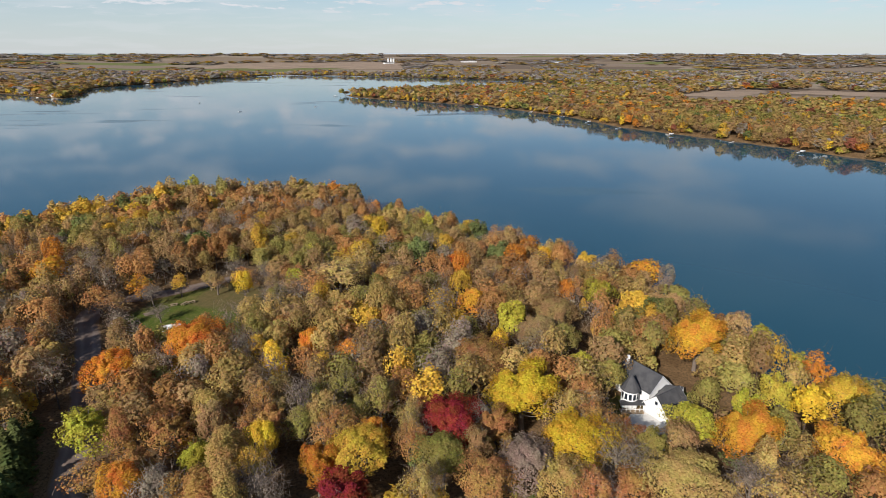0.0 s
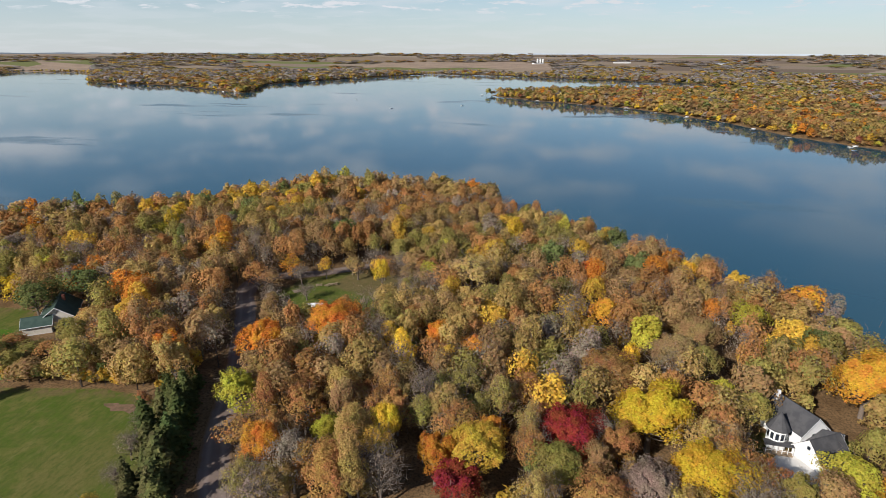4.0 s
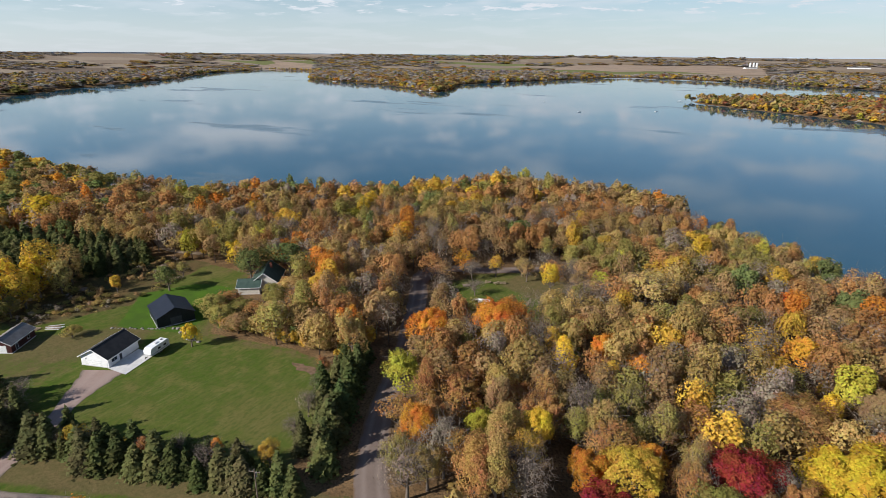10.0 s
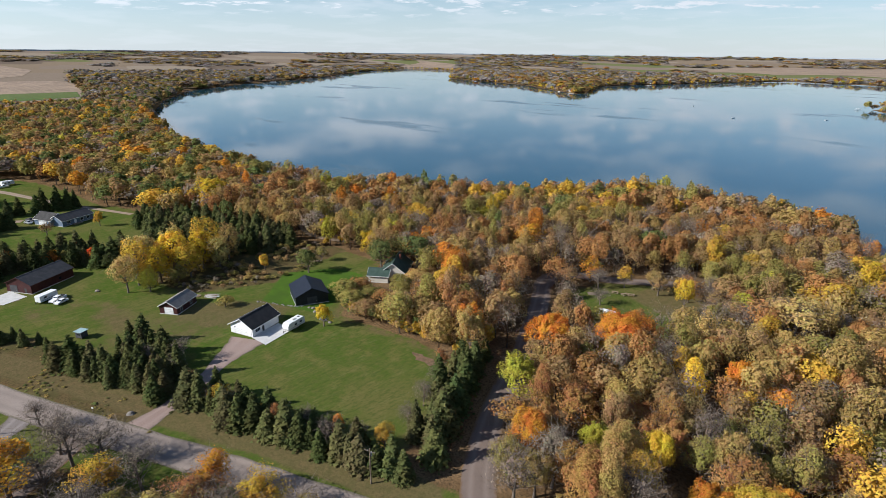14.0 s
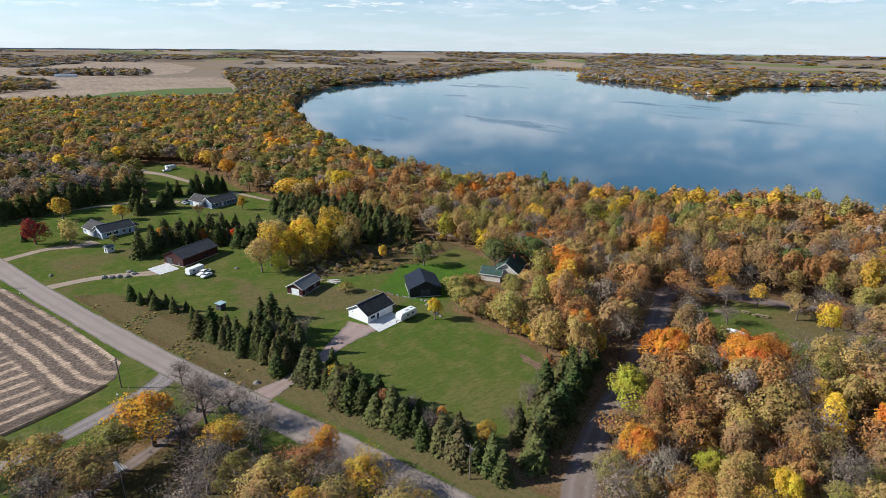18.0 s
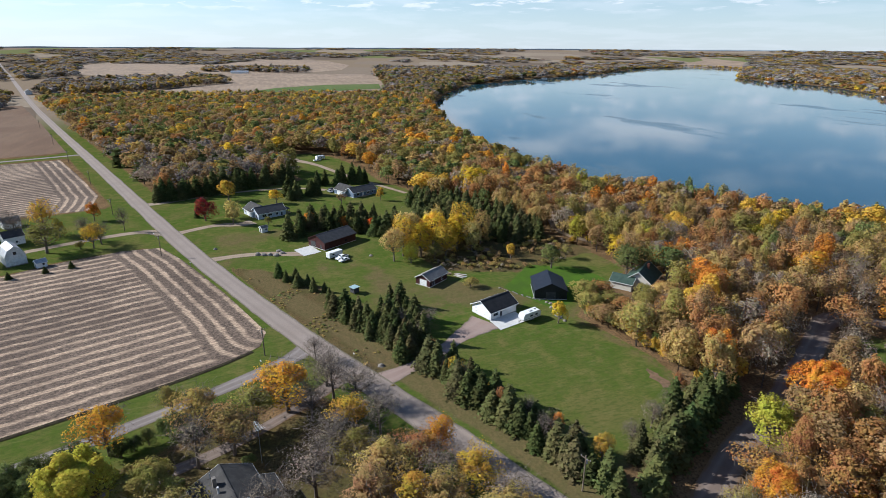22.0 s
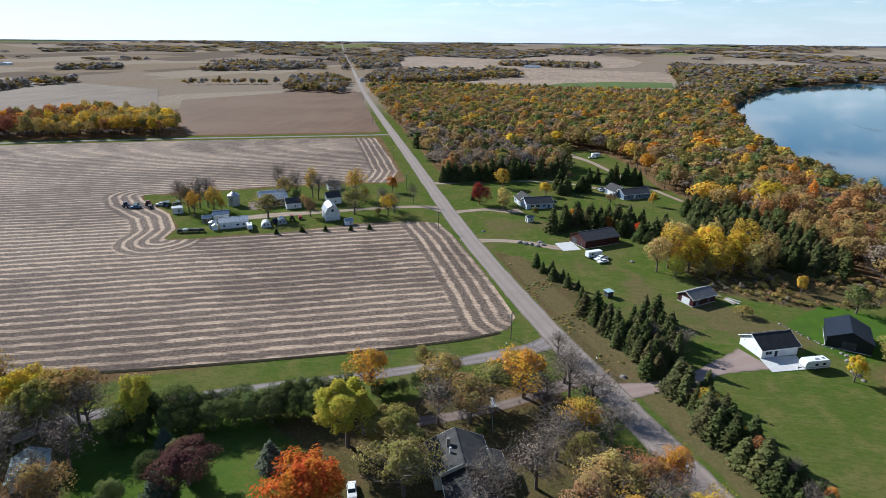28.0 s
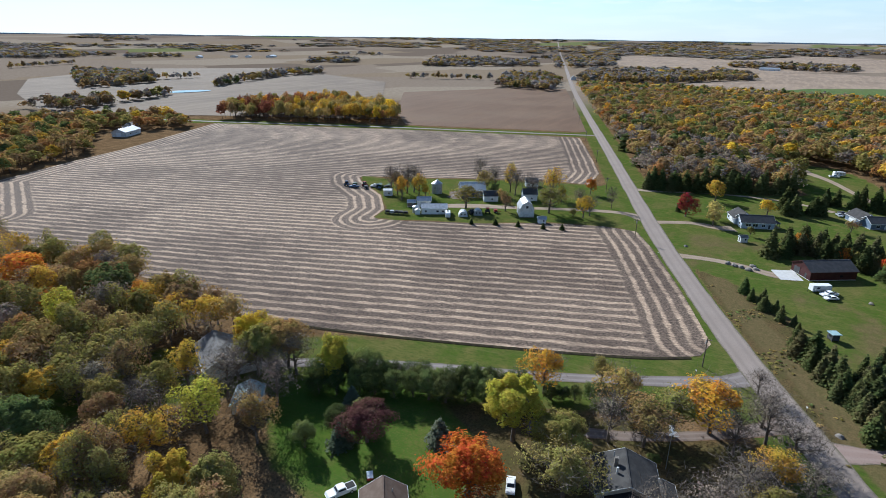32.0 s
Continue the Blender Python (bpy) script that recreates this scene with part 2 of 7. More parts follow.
def water_material():
    m = Mat("lake_water", 0.06, 0.0, 0.5)
    p = m.pos()
    gust = m.noise(m.scaled(p, 1 / 260, 1 / 90, 0, 0.5), 1.0, 4.0, 0.55)
    m.put(m.p.inputs["Roughness"], m.range(gust, 0.60, 0.66, 0.05, 0.20))
    m.p.inputs["IOR"].default_value = 1.33
    ripple = m.noise(p, 0.55, 3.0, 0.6)
    swell = m.noise(m.scaled(p, 1.0, 2.2, 1.0, 0.6), 0.08, 2.0)
    wave = m.t.nodes.new("ShaderNodeBump")
    wave.inputs["Distance"].default_value = 0.10
    m.put(wave.inputs["Strength"], m.range(gust, 0.60, 0.66, 0.03, 0.5))
    m.put(wave.inputs["Height"], m.math("ADD", ripple, swell))
    m.put(m.p.inputs["Normal"], wave.outputs[0])
    shallow = m.noise(p, 0.012, 2.0)
    return m.color(m.mix(shallow, (0.013, 0.055, 0.084), (0.018, 0.070, 0.096)))


WATER = water_material()


def road_material(name, c1, c2, c3, litter=(0.13, 0.11, 0.075), wander=0.15):
    m = Mat(name, 0.9, 0.0, 0.2)
    p = m.pos()
    big, fine = m.noise(p, 0.12, 4.0), m.noise(p, 3.5, 4.0, 0.7)
    across = m.attr("across")
    track = m.range(m.math("ABSOLUTE", m.math("SUBTRACT", m.math("ABSOLUTE", across), 0.45)), 0.0, 0.28, 1.0, 0.0)
    c = m.mix(m.range(big, 0.3, 0.7), c1, c2)
    c = m.mix(m.math("MULTIPLY", track, 0.55), c, c3)
    c = m.mix(m.range(fine, 0.45, 0.8, 0, 0.45), c, (c1[0] * 0.5, c1[1] * 0.5, c1[2] * 0.5))
    edge = m.range(m.math("ADD", m.math("ABSOLUTE", across), m.math("ADD", m.math("MULTIPLY_ADD", fine, 0.5, -0.25), m.math("MULTIPLY_ADD", big, wander, -0.5 * wander))), 0.80, 1.0)
    c = m.mix(edge, c, litter)
    m.bump(fine, 0.3, 0.03)
    return m.color(c)


CHIPSEAL = road_material("chip_seal", (0.255, 0.203, 0.168), (0.285, 0.230, 0.193), (0.21, 0.167, 0.139))
GRAVEL = road_material("gravel", (0.22, 0.185, 0.165), (0.17, 0.14, 0.125), (0.29, 0.25, 0.225))
DIRT_ROAD = road_material("dirt_road", (0.185, 0.140, 0.115), (0.145, 0.108, 0.088), (0.24, 0.19, 0.16), (0.155, 0.095, 0.050), 0.9)
TAN_GRAVEL = road_material("tan_gravel", (0.30, 0.225, 0.155), (0.24, 0.17, 0.115), (0.36, 0.28, 0.20))
PINK_GRAVEL = road_material("pink_gravel", (0.25, 0.175, 0.145), (0.29, 0.21, 0.175), (0.31, 0.235, 0.20))


def field_material():
    """Harvested crop: pale residue swaths along the rows, headland passes along the edges."""
    m = Mat("crop_field", 0.95, 0.0, 0.1)
    p = m.pos()
    fine, mid, big = m.noise(m.scaled(p, 1.0, 0.55, 1.0, 0.345), 1.7, 5.0, 0.8), m.noise(p, 0.10, 4.0), m.noise(p, 0.014, 3.0)
    along = m.noise(m.scaled(p, 0.55, 0.09, 1.0, 0.345), 1.0, 4.0, 0.65)
    streak = m.noise(m.scaled(p, 1.6, 0.05, 1.0, 0.345), 1.0, 3.0, 0.6)
    jig = m.math("ADD", m.math("MULTIPLY_ADD", mid, 1.6, -0.8), m.math("MULTIPLY_ADD", big, 5.0, -2.5))

    def swath(d, period):
        s = m.math("SINE", m.math("MULTIPLY", m.math("ADD", d, jig), 2 * math.pi / period))
        s = m.math("ADD", s, m.math("MULTIPLY_ADD", along, 2.8, -1.4))
        s = m.math("ADD", s, m.math("MULTIPLY_ADD", streak, 1.6, -0.8))
        return m.range(m.math("ADD", s, m.math("MULTIPLY_ADD", fine, 1.8, -0.9)), 0.05, 1.0)

    rows = swath(m.attr("rows"), 4.9)
    head = swath(m.attr("edge"), 4.6)
    blend = m.range(m.math("ADD", m.attr("edge"), m.math("MULTIPLY_ADD", along, 5.0, -2.5)), 17.5, 19.5, 1.0, 0.0)
    s = m.mix(blend, rows, head)
    soil = m.mix(m.range(big, 0.42, 0.60), (0.125, 0.086, 0.064), (0.225, 0.162, 0.120))
    soil = m.mix(m.range(along, 0.4, 0.65, 0, 0.5), soil, (0.225, 0.165, 0.122))
    soil = m.mix(m.range(fine, 0.40, 0.62, 0, 0.95), soil, (0.050, 0.038, 0.030))
    straw = m.mix(m.range(fine, 0.35, 0.65), (0.29, 0.200, 0.135), (0.62, 0.455, 0.315))
    furrow = m.math("SINE", m.math("MULTIPLY", m.math("ADD", m.attr("rows"), jig), 2 * math.pi / 1.2))
    c = m.mix(m.math("MULTIPLY", s, m.range(m.math("ADD", mid, m.math("MULTIPLY_ADD", big, 1.2, -0.6)), 0.3, 0.65, 0.45, 1.0)), soil, straw)
    c = m.mix(m.range(furrow, 0.0, 1.0, 0.0, 0.25), c, (0.066, 0.050, 0.040))
    m.bump(fine, 0.9, 0.20)
    return m.color(c)


FIELD = field_material()


def plough_material(name, c1, c2, turn):
    m = Mat(name, 0.95, 0.0, 0.1)
    p = m.pos()
    fine, mid, big = m.noise(p, 0.8, 4.0, 0.7), m.noise(m.scaled(p, 0.012, 0.10, 1, turn), 1.0, 4.0), m.noise(p, 0.010, 3.0)
    c = m.mix(m.range(big, 0.35, 0.65), c1, c2)
    c = m.mix(m.range(mid, 0.4, 0.7, 0, 0.45), c, (c1[0] * 1.5, c1[1] * 1.5, c1[2] * 1.45))
    c = m.mix(m.range(fine, 0.4, 0.75, 0, 0.6), c, (c1[0] * 0.5, c1[1] * 0.5, c1[2] * 0.5))
    return m.color(c)


BROWN_CROP = plough_material("brown_crop", (0.135, 0.080, 0.048), (0.165, 0.105, 0.065), 0.36)
TAN_CROP = plough_material("tan_crop", (0.30, 0.220, 0.155), (0.235, 0.172, 0.122), 0.3)
DUN_CROP = plough_material("dun_crop", (0.185, 0.138, 0.098), (0.150, 0.112, 0.080), 0.3)
GREEN_CROP = plough_material("green_crop", (0.085, 0.125, 0.03), (0.11, 0.13, 0.04), 0.3)
WHITE_PAINT = worn("white_paint", (0.78, 0.78, 0.77), (0.70, 0.70, 0.68), 0.55)
OLD_WHITE = worn("weathered_white_paint", (0.66, 0.66, 0.64), (0.50, 0.49, 0.46), 0.7, 1.2)
BLACK_ROOF = worn("black_shingle", (0.022, 0.022, 0.023), (0.034, 0.033, 0.034), 0.85)
GREY_ROOF = worn("grey_shingle", (0.165, 0.152, 0.140), (0.225, 0.208, 0.192), 0.85)
SLATE_ROOF = worn("slate_grey_shingle", (0.052, 0.049, 0.047), (0.076, 0.072, 0.068), 0.95, 0.6, 0.0, 12.0, 0.15)
DARK_ROOF = worn("dark_shingle", (0.05, 0.05, 0.053), (0.075, 0.073, 0.074), 0.85)
BROWN_ROOF = worn("brown_shingle", (0.105, 0.07, 0.05), (0.14, 0.10, 0.075), 0.9)
GREEN_ROOF = worn("green_metal_roof", (0.035, 0.06, 0.047), (0.055, 0.085, 0.065), 0.5)
NAVY_METAL = worn("navy_metal", (0.010, 0.012, 0.019), (0.017, 0.019, 0.027), 0.45)
MAROON = worn("maroon_metal", (0.045, 0.012, 0.012), (0.065, 0.02, 0.018), 0.55)
BLUE_SIDING = worn("blue_siding", (0.12, 0.165, 0.23), (0.15, 0.195, 0.26), 0.65)
PALE_SIDING = worn("pale_blue_siding", (0.44, 0.49, 0.55), (0.38, 0.43, 0.49), 0.65)
CREAM = worn("cream_siding", (0.55, 0.51, 0.43), (0.46, 0.42, 0.35), 0.7)
TEAL_ROOF = worn("pale_teal_metal", (0.33, 0.45, 0.46), (0.26, 0.36, 0.37), 0.5)
GALV = worn("galvanised_steel", (0.42, 0.44, 0.46), (0.30, 0.31, 0.32), 0.45, 0.8, 0.5)
CONCRETE = worn("concrete", (0.56, 0.545, 0.52), (0.48, 0.465, 0.44), 0.9)
POLE_WOOD = worn("pole_wood", (0.14, 0.105, 0.075), (0.20, 0.155, 0.115), 0.9)
PLANK = worn("weathered_plank", (0.30, 0.22, 0.14), (0.22, 0.165, 0.11), 0.9)
STONE = worn("field_stone", (0.25, 0.22, 0.19), (0.17, 0.15, 0.13), 0.95)
RUBBER = worn("rubber", (0.02, 0.02, 0.02), (0.035, 0.034, 0.033), 0.9)
RED_PAINT = worn("red_paint", (0.30, 0.025, 0.02), (0.22, 0.03, 0.025), 0.5)
GREEN_PAINT = worn("green_paint", (0.02, 0.07, 0.025), (0.03, 0.055, 0.025), 0.5)
BLUE_PAINT = worn("blue_paint", (0.06, 0.12, 0.24), (0.05, 0.09, 0.17), 0.45)
SILVER = worn("silver_paint", (0.45, 0.46, 0.47), (0.38, 0.385, 0.39), 0.35, 0.8, 0.3)
BRICK = worn("red_brick", (0.26, 0.09, 0.055), (0.20, 0.075, 0.05), 0.9)
CHROME = worn("aluminium", (0.62, 0.63, 0.64), (0.5, 0.51, 0.52), 0.35, 0.8, 0.7)


def glass_material():
    m = Mat("window_glass", 0.06, 0.0, 0.6)
    return m.color(m.mix(m.noise(m.pos(), 0.8), (0.012, 0.016, 0.022), (0.03, 0.036, 0.045)))


BARE_EARTH = worn("bare_earth", (0.20, 0.125, 0.082), (0.12, 0.085, 0.05), 1.0, 0.7, 0.0, 2.5, 0.0)
FURROW_SHADE = worn("furrow_shade", (0.030, 0.024, 0.018), (0.05, 0.045, 0.025), 1.0, 0.8, 0.0, 4.0, 0.0)
GLASS = glass_material()
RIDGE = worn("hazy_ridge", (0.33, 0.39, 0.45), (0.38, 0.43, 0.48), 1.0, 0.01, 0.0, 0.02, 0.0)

# ---- the plan ----
SHORE = np.array([
    (150, 20), (118, 85), (104, 114), (92, 133), (82, 161), (79, 179), (66, 196), (43, 220), (27, 240), (-8, 263), (-31, 279), (-45, 306),
    (-55, 322), (-95, 323), (-147, 325), (-172, 290), (-202, 258), (-232, 231), (-258, 227), (-276, 201), (-305, 187), (-380, 185),
    (-485, 181), (-695, 226), (-862, 275), (-1058, 360), (-1270, 478), (-1438, 677), (-1680, 1080)], float)
FAR_SHORE = np.array([
    (-2035, 1475), (-2270, 1985), (-1960, 1960), (-1640, 1640), (-1440, 1446), (-1400, 1384), (-1022, 1296), (-715, 1098), (-738, 1184),
    (-850, 1420), (-800, 1612), (-705, 1990), (-612, 2215), (-377, 2174), (-160, 2042), (120, 1890), (300, 1765), (405, 1640),
    (360, 1490), (240, 1450), (0, 1325), (-206, 1175), (-85, 1062), (62, 963), (168, 796), (210, 677), (289, 568), (358, 456),
    (430, 320), (440, 140), (330, 20)], float)
LAKE = np.vstack([SHORE, FAR_SHORE])
ROAD = np.array([(-30, 66), (-62, 52), (-95, 38), (-125, 23.5), (-152, 10.5), (-191, -6.3), (-254, -31.8), (-372.5, -74), (-453, -103),
                 (-668, -181), (-985, -294), (-1730, -545), (-2440, -788), (-4700, -1560)], float)
SIDE_ROAD = np.array([(-150, 10), (-144, 4.0), (-134, -14.5), (-122, -40), (-112, -66), (-101, -89.5), (-88, -110), (-60, -135)], float)
CROSS_ROAD = np.array([(-514, -127), (-483, -217), (-456, -303), (-420, -395), (-385, -478), (-330, -640)], float)
GRAVEL_ROAD = np.array([(-47, 58), (-61, 69), (-76, 92), (-84, 112), (-97, 135), (-106, 152), (-117, 168), (-116, 181), (-100, 186), (-86, 197), (-74, 205)], float)
OPEN = np.array([(-58, 52), (-77, 63), (-93, 100), (-114, 101), (-144, 94), (-152, 103), (-163, 122), (-174, 134), (-200, 132), (-238, 120), (-262, 104),
                 (-300, 90), (-332, 86), (-360, 70), (-372, 42), (-354, -18), (-346, -46), (-330, -60), (-254, -34), (-191, -8), (-125, 22)], float)
PARK = np.array([(-99, 146), (-110, 162), (-104, 186), (-88, 201), (-66, 197), (-57, 186), (-54, 170), (-56, 160), (-60, 151), (-74, 145), (-86, 143)], float)
HOMESTEAD = np.array([(-470, 25), (-440, 16), (-400, 22), (-372, 30), (-350, 50), (-352, 76), (-400, 72), (-440, 62), (-468, 47)], float)
WHITE_HOUSE_YARD = np.array([(38, 112), (50, 104), (56, 112), (63, 117), (66, 126), (56, 128), (40, 124)], float)
YARD = np.array([(-118, -10), (-108, -48), (-97, -82), (-86, -90), (-66, -82), (-58, -55), (-60, -10), (-70, 30), (-100, 32), (-122, 18)], float)
GRASS_YARD = np.array([(-99, -88), (-80, -92), (-64, -74), (-58, -50), (-72, -34), (-94, -44), (-104, -62)], float)
FARM = np.array([(-256, -40), (-256, -56), (-247, -80), (-231, -105), (-215, -140), (-210, -155), (-226, -158), (-247, -175), (-268, -204), (-277, -212),
                 (-283, -200), (-291, -184), (-309, -148), (-328, -111), (-331, -84), (-340, -74), (-330, -66)], float)
FIELD_EDGE = np.array([
    (-256, -41), (-238, -31.5), (-221, -24), (-197, -14), (-177, -6.5), (-163, -1.5), (-154.5, -3.5), (-146, -15), (-137, -37), (-129, -59),
    (-121, -82), (-113, -107), (-108, -130), (-112, -190), (-105, -240), (-120, -310), (-152, -380), (-208, -399), (-256, -412), (-380, -462), (-409, -390),
    (-448, -289), (-480, -190), (-493, -137), (-435, -113), (-364, -86), (-331, -84), (-328, -111), (-309, -148), (-291, -184), (-283, -200),
    (-277, -212), (-268, -204), (-247, -175), (-226, -158), (-210, -155), (-215, -140), (-231, -105), (-247, -80), (-256, -56)], float)
WOOD_SOUTH = np.array([(-101, -94), (-104, -125), (-106, -160), (-114, -186), (-104, -214), (-92, -232), (-104, -262), (-112, -310), (-60, -330), (-10, -220),
                       (-10, -70), (-46, -62), (-60, -88), (-86, -94)], float)
WOOD_LEFT = np.array([(-150, -386), (-208, -404), (-232, -418), (-262, -468), (-300, -505), (-330, -470), (-345, -455), (-372, -490), (-362, -540), (-316, -585), (-200, -640), (-100, -600), (-90, -500)], float)


def inside(poly, x, y):
    hit = np.zeros(np.shape(x), bool)
    for (x0, y0), (x1, y1) in zip(poly, np.roll(poly, -1, 0)):
        if y0 == y1:
            continue
        hit ^= ((y0 > y) != (y1 > y)) & (x < (x1 - x0) * (y - y0) / (y1 - y0) + x0)
    return hit


def line_distance(line, x, y, closed=False):
    best = np.full(np.shape(x), 1e9)
    ends = np.roll(line, -1, 0) if closed else line[1:]
    for (x0, y0), (x1, y1) in zip(line, ends):
        dx, dy = x1 - x0, y1 - y0
        f = np.clip(((x - x0) * dx + (y - y0) * dy) / (dx * dx + dy * dy), 0, 1)
        best = np.minimum(best, np.hypot(x - x0 - f * dx, y - y0 - f * dy))
    return best


def zone_mask(poly, x, y, soft):
    d = line_distance(poly, x, y, True)
    return np.clip(0.5 + np.where(inside(poly, x, y), d, -d) / (2 * soft), 0, 1)


def shore_distance(x, y):
    d = line_distance(LAKE, x, y, True)
    return np.where(inside(LAKE, x, y), -d, d)


TABLE = np.random.RandomState(7).rand(256, 256)


def vnoise(x, y, size, shift=0):
    """Smooth value noise, 0 to 1."""
    u, v = np.asarray(x) / size + 31.7 * shift + 900, np.asarray(y) / size + 17.3 * shift + 900
    i, j = np.floor(u).astype(int), np.floor(v).astype(int)
    f, g = u - i, v - j
    f, g = f * f * (3 - 2 * f), g * g * (3 - 2 * g)
    a, b = TABLE[i % 256, j % 256], TABLE[(i + 1) % 256, j % 256]
    c, d = TABLE[i % 256, (j + 1) % 256], TABLE[(i + 1) % 256, (j + 1) % 256]
    return (a * (1 - f) + b * f) * (1 - g) + (c * (1 - f) + d * f) * g


def smooth(v, a, b):
    f = np.clip((v - a) / (b - a), 0, 1)
    return f * f * (3 - 2 * f)


def rise(x, y, sd):
    """Far land climbs gently towards the rim of the country."""
    r = np.hypot(x, y)
    el = np.radians(np.interp(r, [2000, 2400, 3000, 3600, 4300, 4950], [2.40, 1.98, 1.42, 1.0, 0.60, 0.30]))
    up = np.maximum(82 - r * np.tan(el), 0) * smooth(r, 1900, 2400)
    roll = smooth(r, 900, 1600) * 4 * vnoise(x, y, 600, 3)
    return (up + roll) * smooth(sd, 20, 420)


def ground_z(x, y, sd=None):
    x, y = np.asarray(x, float), np.asarray(y, float)
    if sd is None:
        sd = shore_distance(x, y)
    slope = 3.0 / np.maximum(6.0, np.hypot(x, y) * 0.012)
    return np.minimum(np.clip(-3 + sd * slope, -6, 0) + 0.0, 0) + rise(x, y, sd)


def mesh_from(name, co, faces, mats, mat_index=None, smooth_it=False):
    """A mesh from arrays: vertices (n, 3), faces (m, 3 or 4)."""
    me = bpy.data.meshes.new(name)
    co, faces = np.asarray(co, np.float32), np.asarray(faces, np.int32)
    m, k = faces.shape
    me.vertices.add(len(co))
    me.vertices.foreach_set("co", co.ravel())
    me.loops.add(m * k)
    me.loops.foreach_set("vertex_index", faces.ravel())
    me.polygons.add(m)
    me.polygons.foreach_set("loop_start", np.arange(0, m * k, k, dtype=np.int32))
    me.polygons.foreach_set("loop_total", np.full(m, k, np.int32))
    for mat in mats:
        me.materials.append(mat)
    if mat_index is not None:
        me.polygons.foreach_set("material_index", np.asarray(mat_index, np.int32))
    me.polygons.foreach_set("use_smooth", np.full(m, smooth_it))
    me.update(calc_edges=True)
    return me


def give(me, name, values, kind="FLOAT", domain="POINT"):
    a = me.attributes.new(name, kind, domain)
    a.data.foreach_set("value" if kind == "FLOAT" else "color", np.asarray(values, np.float32).ravel())


# ---- ground: one sheet to the horizon ----
az = np.radians(np.concatenate([np.arange(45, 262, 0.5), np.arange(262, 405, 6.0)]))
rad = np.concatenate([[0.001, 25], np.geomspace(48, 330, 128), np.geomspace(338, 4950, 105)])
A, R = np.meshgrid(az, rad)
gx, gy = R * np.cos(A), R * np.sin(A)
gsd = shore_distance(gx, gy)
gz = ground_z(gx, gy, gsd)
n_a, n_r = len(az), len(rad)
idx = np.arange(n_a * n_r).reshape(n_r, n_a)
nxt = np.roll(idx, -1, 1)
quads = np.stack([idx[:-1], idx[1:], nxt[1:], nxt[:-1]], -1).reshape(-1, 4)
ground_me = mesh_from("ground", np.stack([gx, gy, gz], -1).reshape(-1, 3), quads[:, ::-1], [GROUND], None, True)
road_d = line_distance(ROAD, gx, gy)
side_d = line_distance(SIDE_ROAD, gx, gy)
grass = np.maximum.reduce([
    zone_mask(OPEN, gx, gy, 2.5), zone_mask(FARM, gx, gy, 1.5) * 0.72, zone_mask(GRASS_YARD, gx, gy, 2.5), zone_mask(HOMESTEAD, gx, gy, 3),
    zone_mask(PARK, gx, gy, 8) * 0.62, zone_mask(WHITE_HOUSE_YARD, gx, gy, 2) * 0.55, zone_mask(YARD, gx, gy, 3) * 0.22,
    np.clip(1.3 - np.abs(road_d - 6) / 8, 0, 1), np.clip(1.5 - side_d / 14, 0, 1),
    np.clip(1.4 - line_distance(CROSS_ROAD, gx, gy) / 12, 0, 1)])
MEADOW = np.array([(-195, 64), (-184, 92), (-190, 112), (-196, 134), (-240, 122), (-262, 104), (-262, 60), (-215, 60)], float)
VERGE = np.array([(-122, 28), (-150, 16), (-190, -1), (-224, -14), (-212, 4), (-188, 22), (-172, 20), (-150, 24), (-136, 34)], float)
meadow = np.maximum(zone_mask(MEADOW, gx, gy, 3), zone_mask(VERGE, gx, gy, 2) * 0.9)
meadow = np.maximum(meadow, zone_mask(YARD, gx, gy, 3) * 0.7)
LUSH = np.array([(-150, 90), (-172, 81), (-190, 100), (-182, 116), (-168, 122), (-156, 104)], float)
give(ground_me, "grass", (grass * (1 - 0.95 * np.maximum(zone_mask(MEADOW, gx, gy, 3), zone_mask(VERGE, gx, gy, 2)))).ravel())
give(ground_me, "meadow", meadow.ravel())
# sun-dried turf: the road bank, lawn rims and the disturbed ground between the sheds
BANK = np.array([(-66, 60), (-80, 54), (-98, 47), (-126, 34), (-140, 29), (-160, 20), (-185, 8), (-214, -4)], float)
SHEDS = np.array([(-192, 52), (-172, 50), (-158, 62), (-153, 80), (-160, 92), (-174, 84), (-186, 68)], float)
PLAY = np.array([(-88, 176), (-70, 172), (-40, 166), (-30, 182), (-60, 194), (-86, 196)], float)
rim_d = line_distance(OPEN, gx, gy, True)
dry = np.maximum.reduce([np.clip(1.25 - line_distance(BANK, gx, gy) / 5.5, 0, 1), zone_mask(SHEDS, gx, gy, 5) * 0.62, zone_mask(PLAY, gx, gy, 6) * 0.85,
                         np.clip(0.62 - rim_d / 16, 0, 1) * inside(OPEN, gx, gy) * (gy > 50), 0.85 * vnoise(gx, gy, 17, 12) * vnoise(gx, gy, 60, 13) * zone_mask(OPEN, gx, gy, 4)])
give(ground_me, "dry", dry.ravel())
give(ground_me, "lush", np.maximum(zone_mask(LUSH, gx, gy, 2), zone_mask(GRASS_YARD, gx, gy, 2) * 0.52).ravel())
give(ground_me, "far", (smooth(np.hypot(gx, gy), 620, 900) * smooth(gsd, 15, 40)).ravel())
ground = tagged(new("ground", ground_me), "autumn ground of lawns, leaf litter and far cropland", "ground", "", "structure")

water_me = mesh_from("lake", [(-3200, -100, -3), (900, -100, -3), (900, 2700, -3), (-3200, 2700, -3)], [(0, 1, 2, 3)], [WATER])
tagged(new("water", water_me), "calm blue lake reflecting sky and thin clouds", "lake", "", "structure")


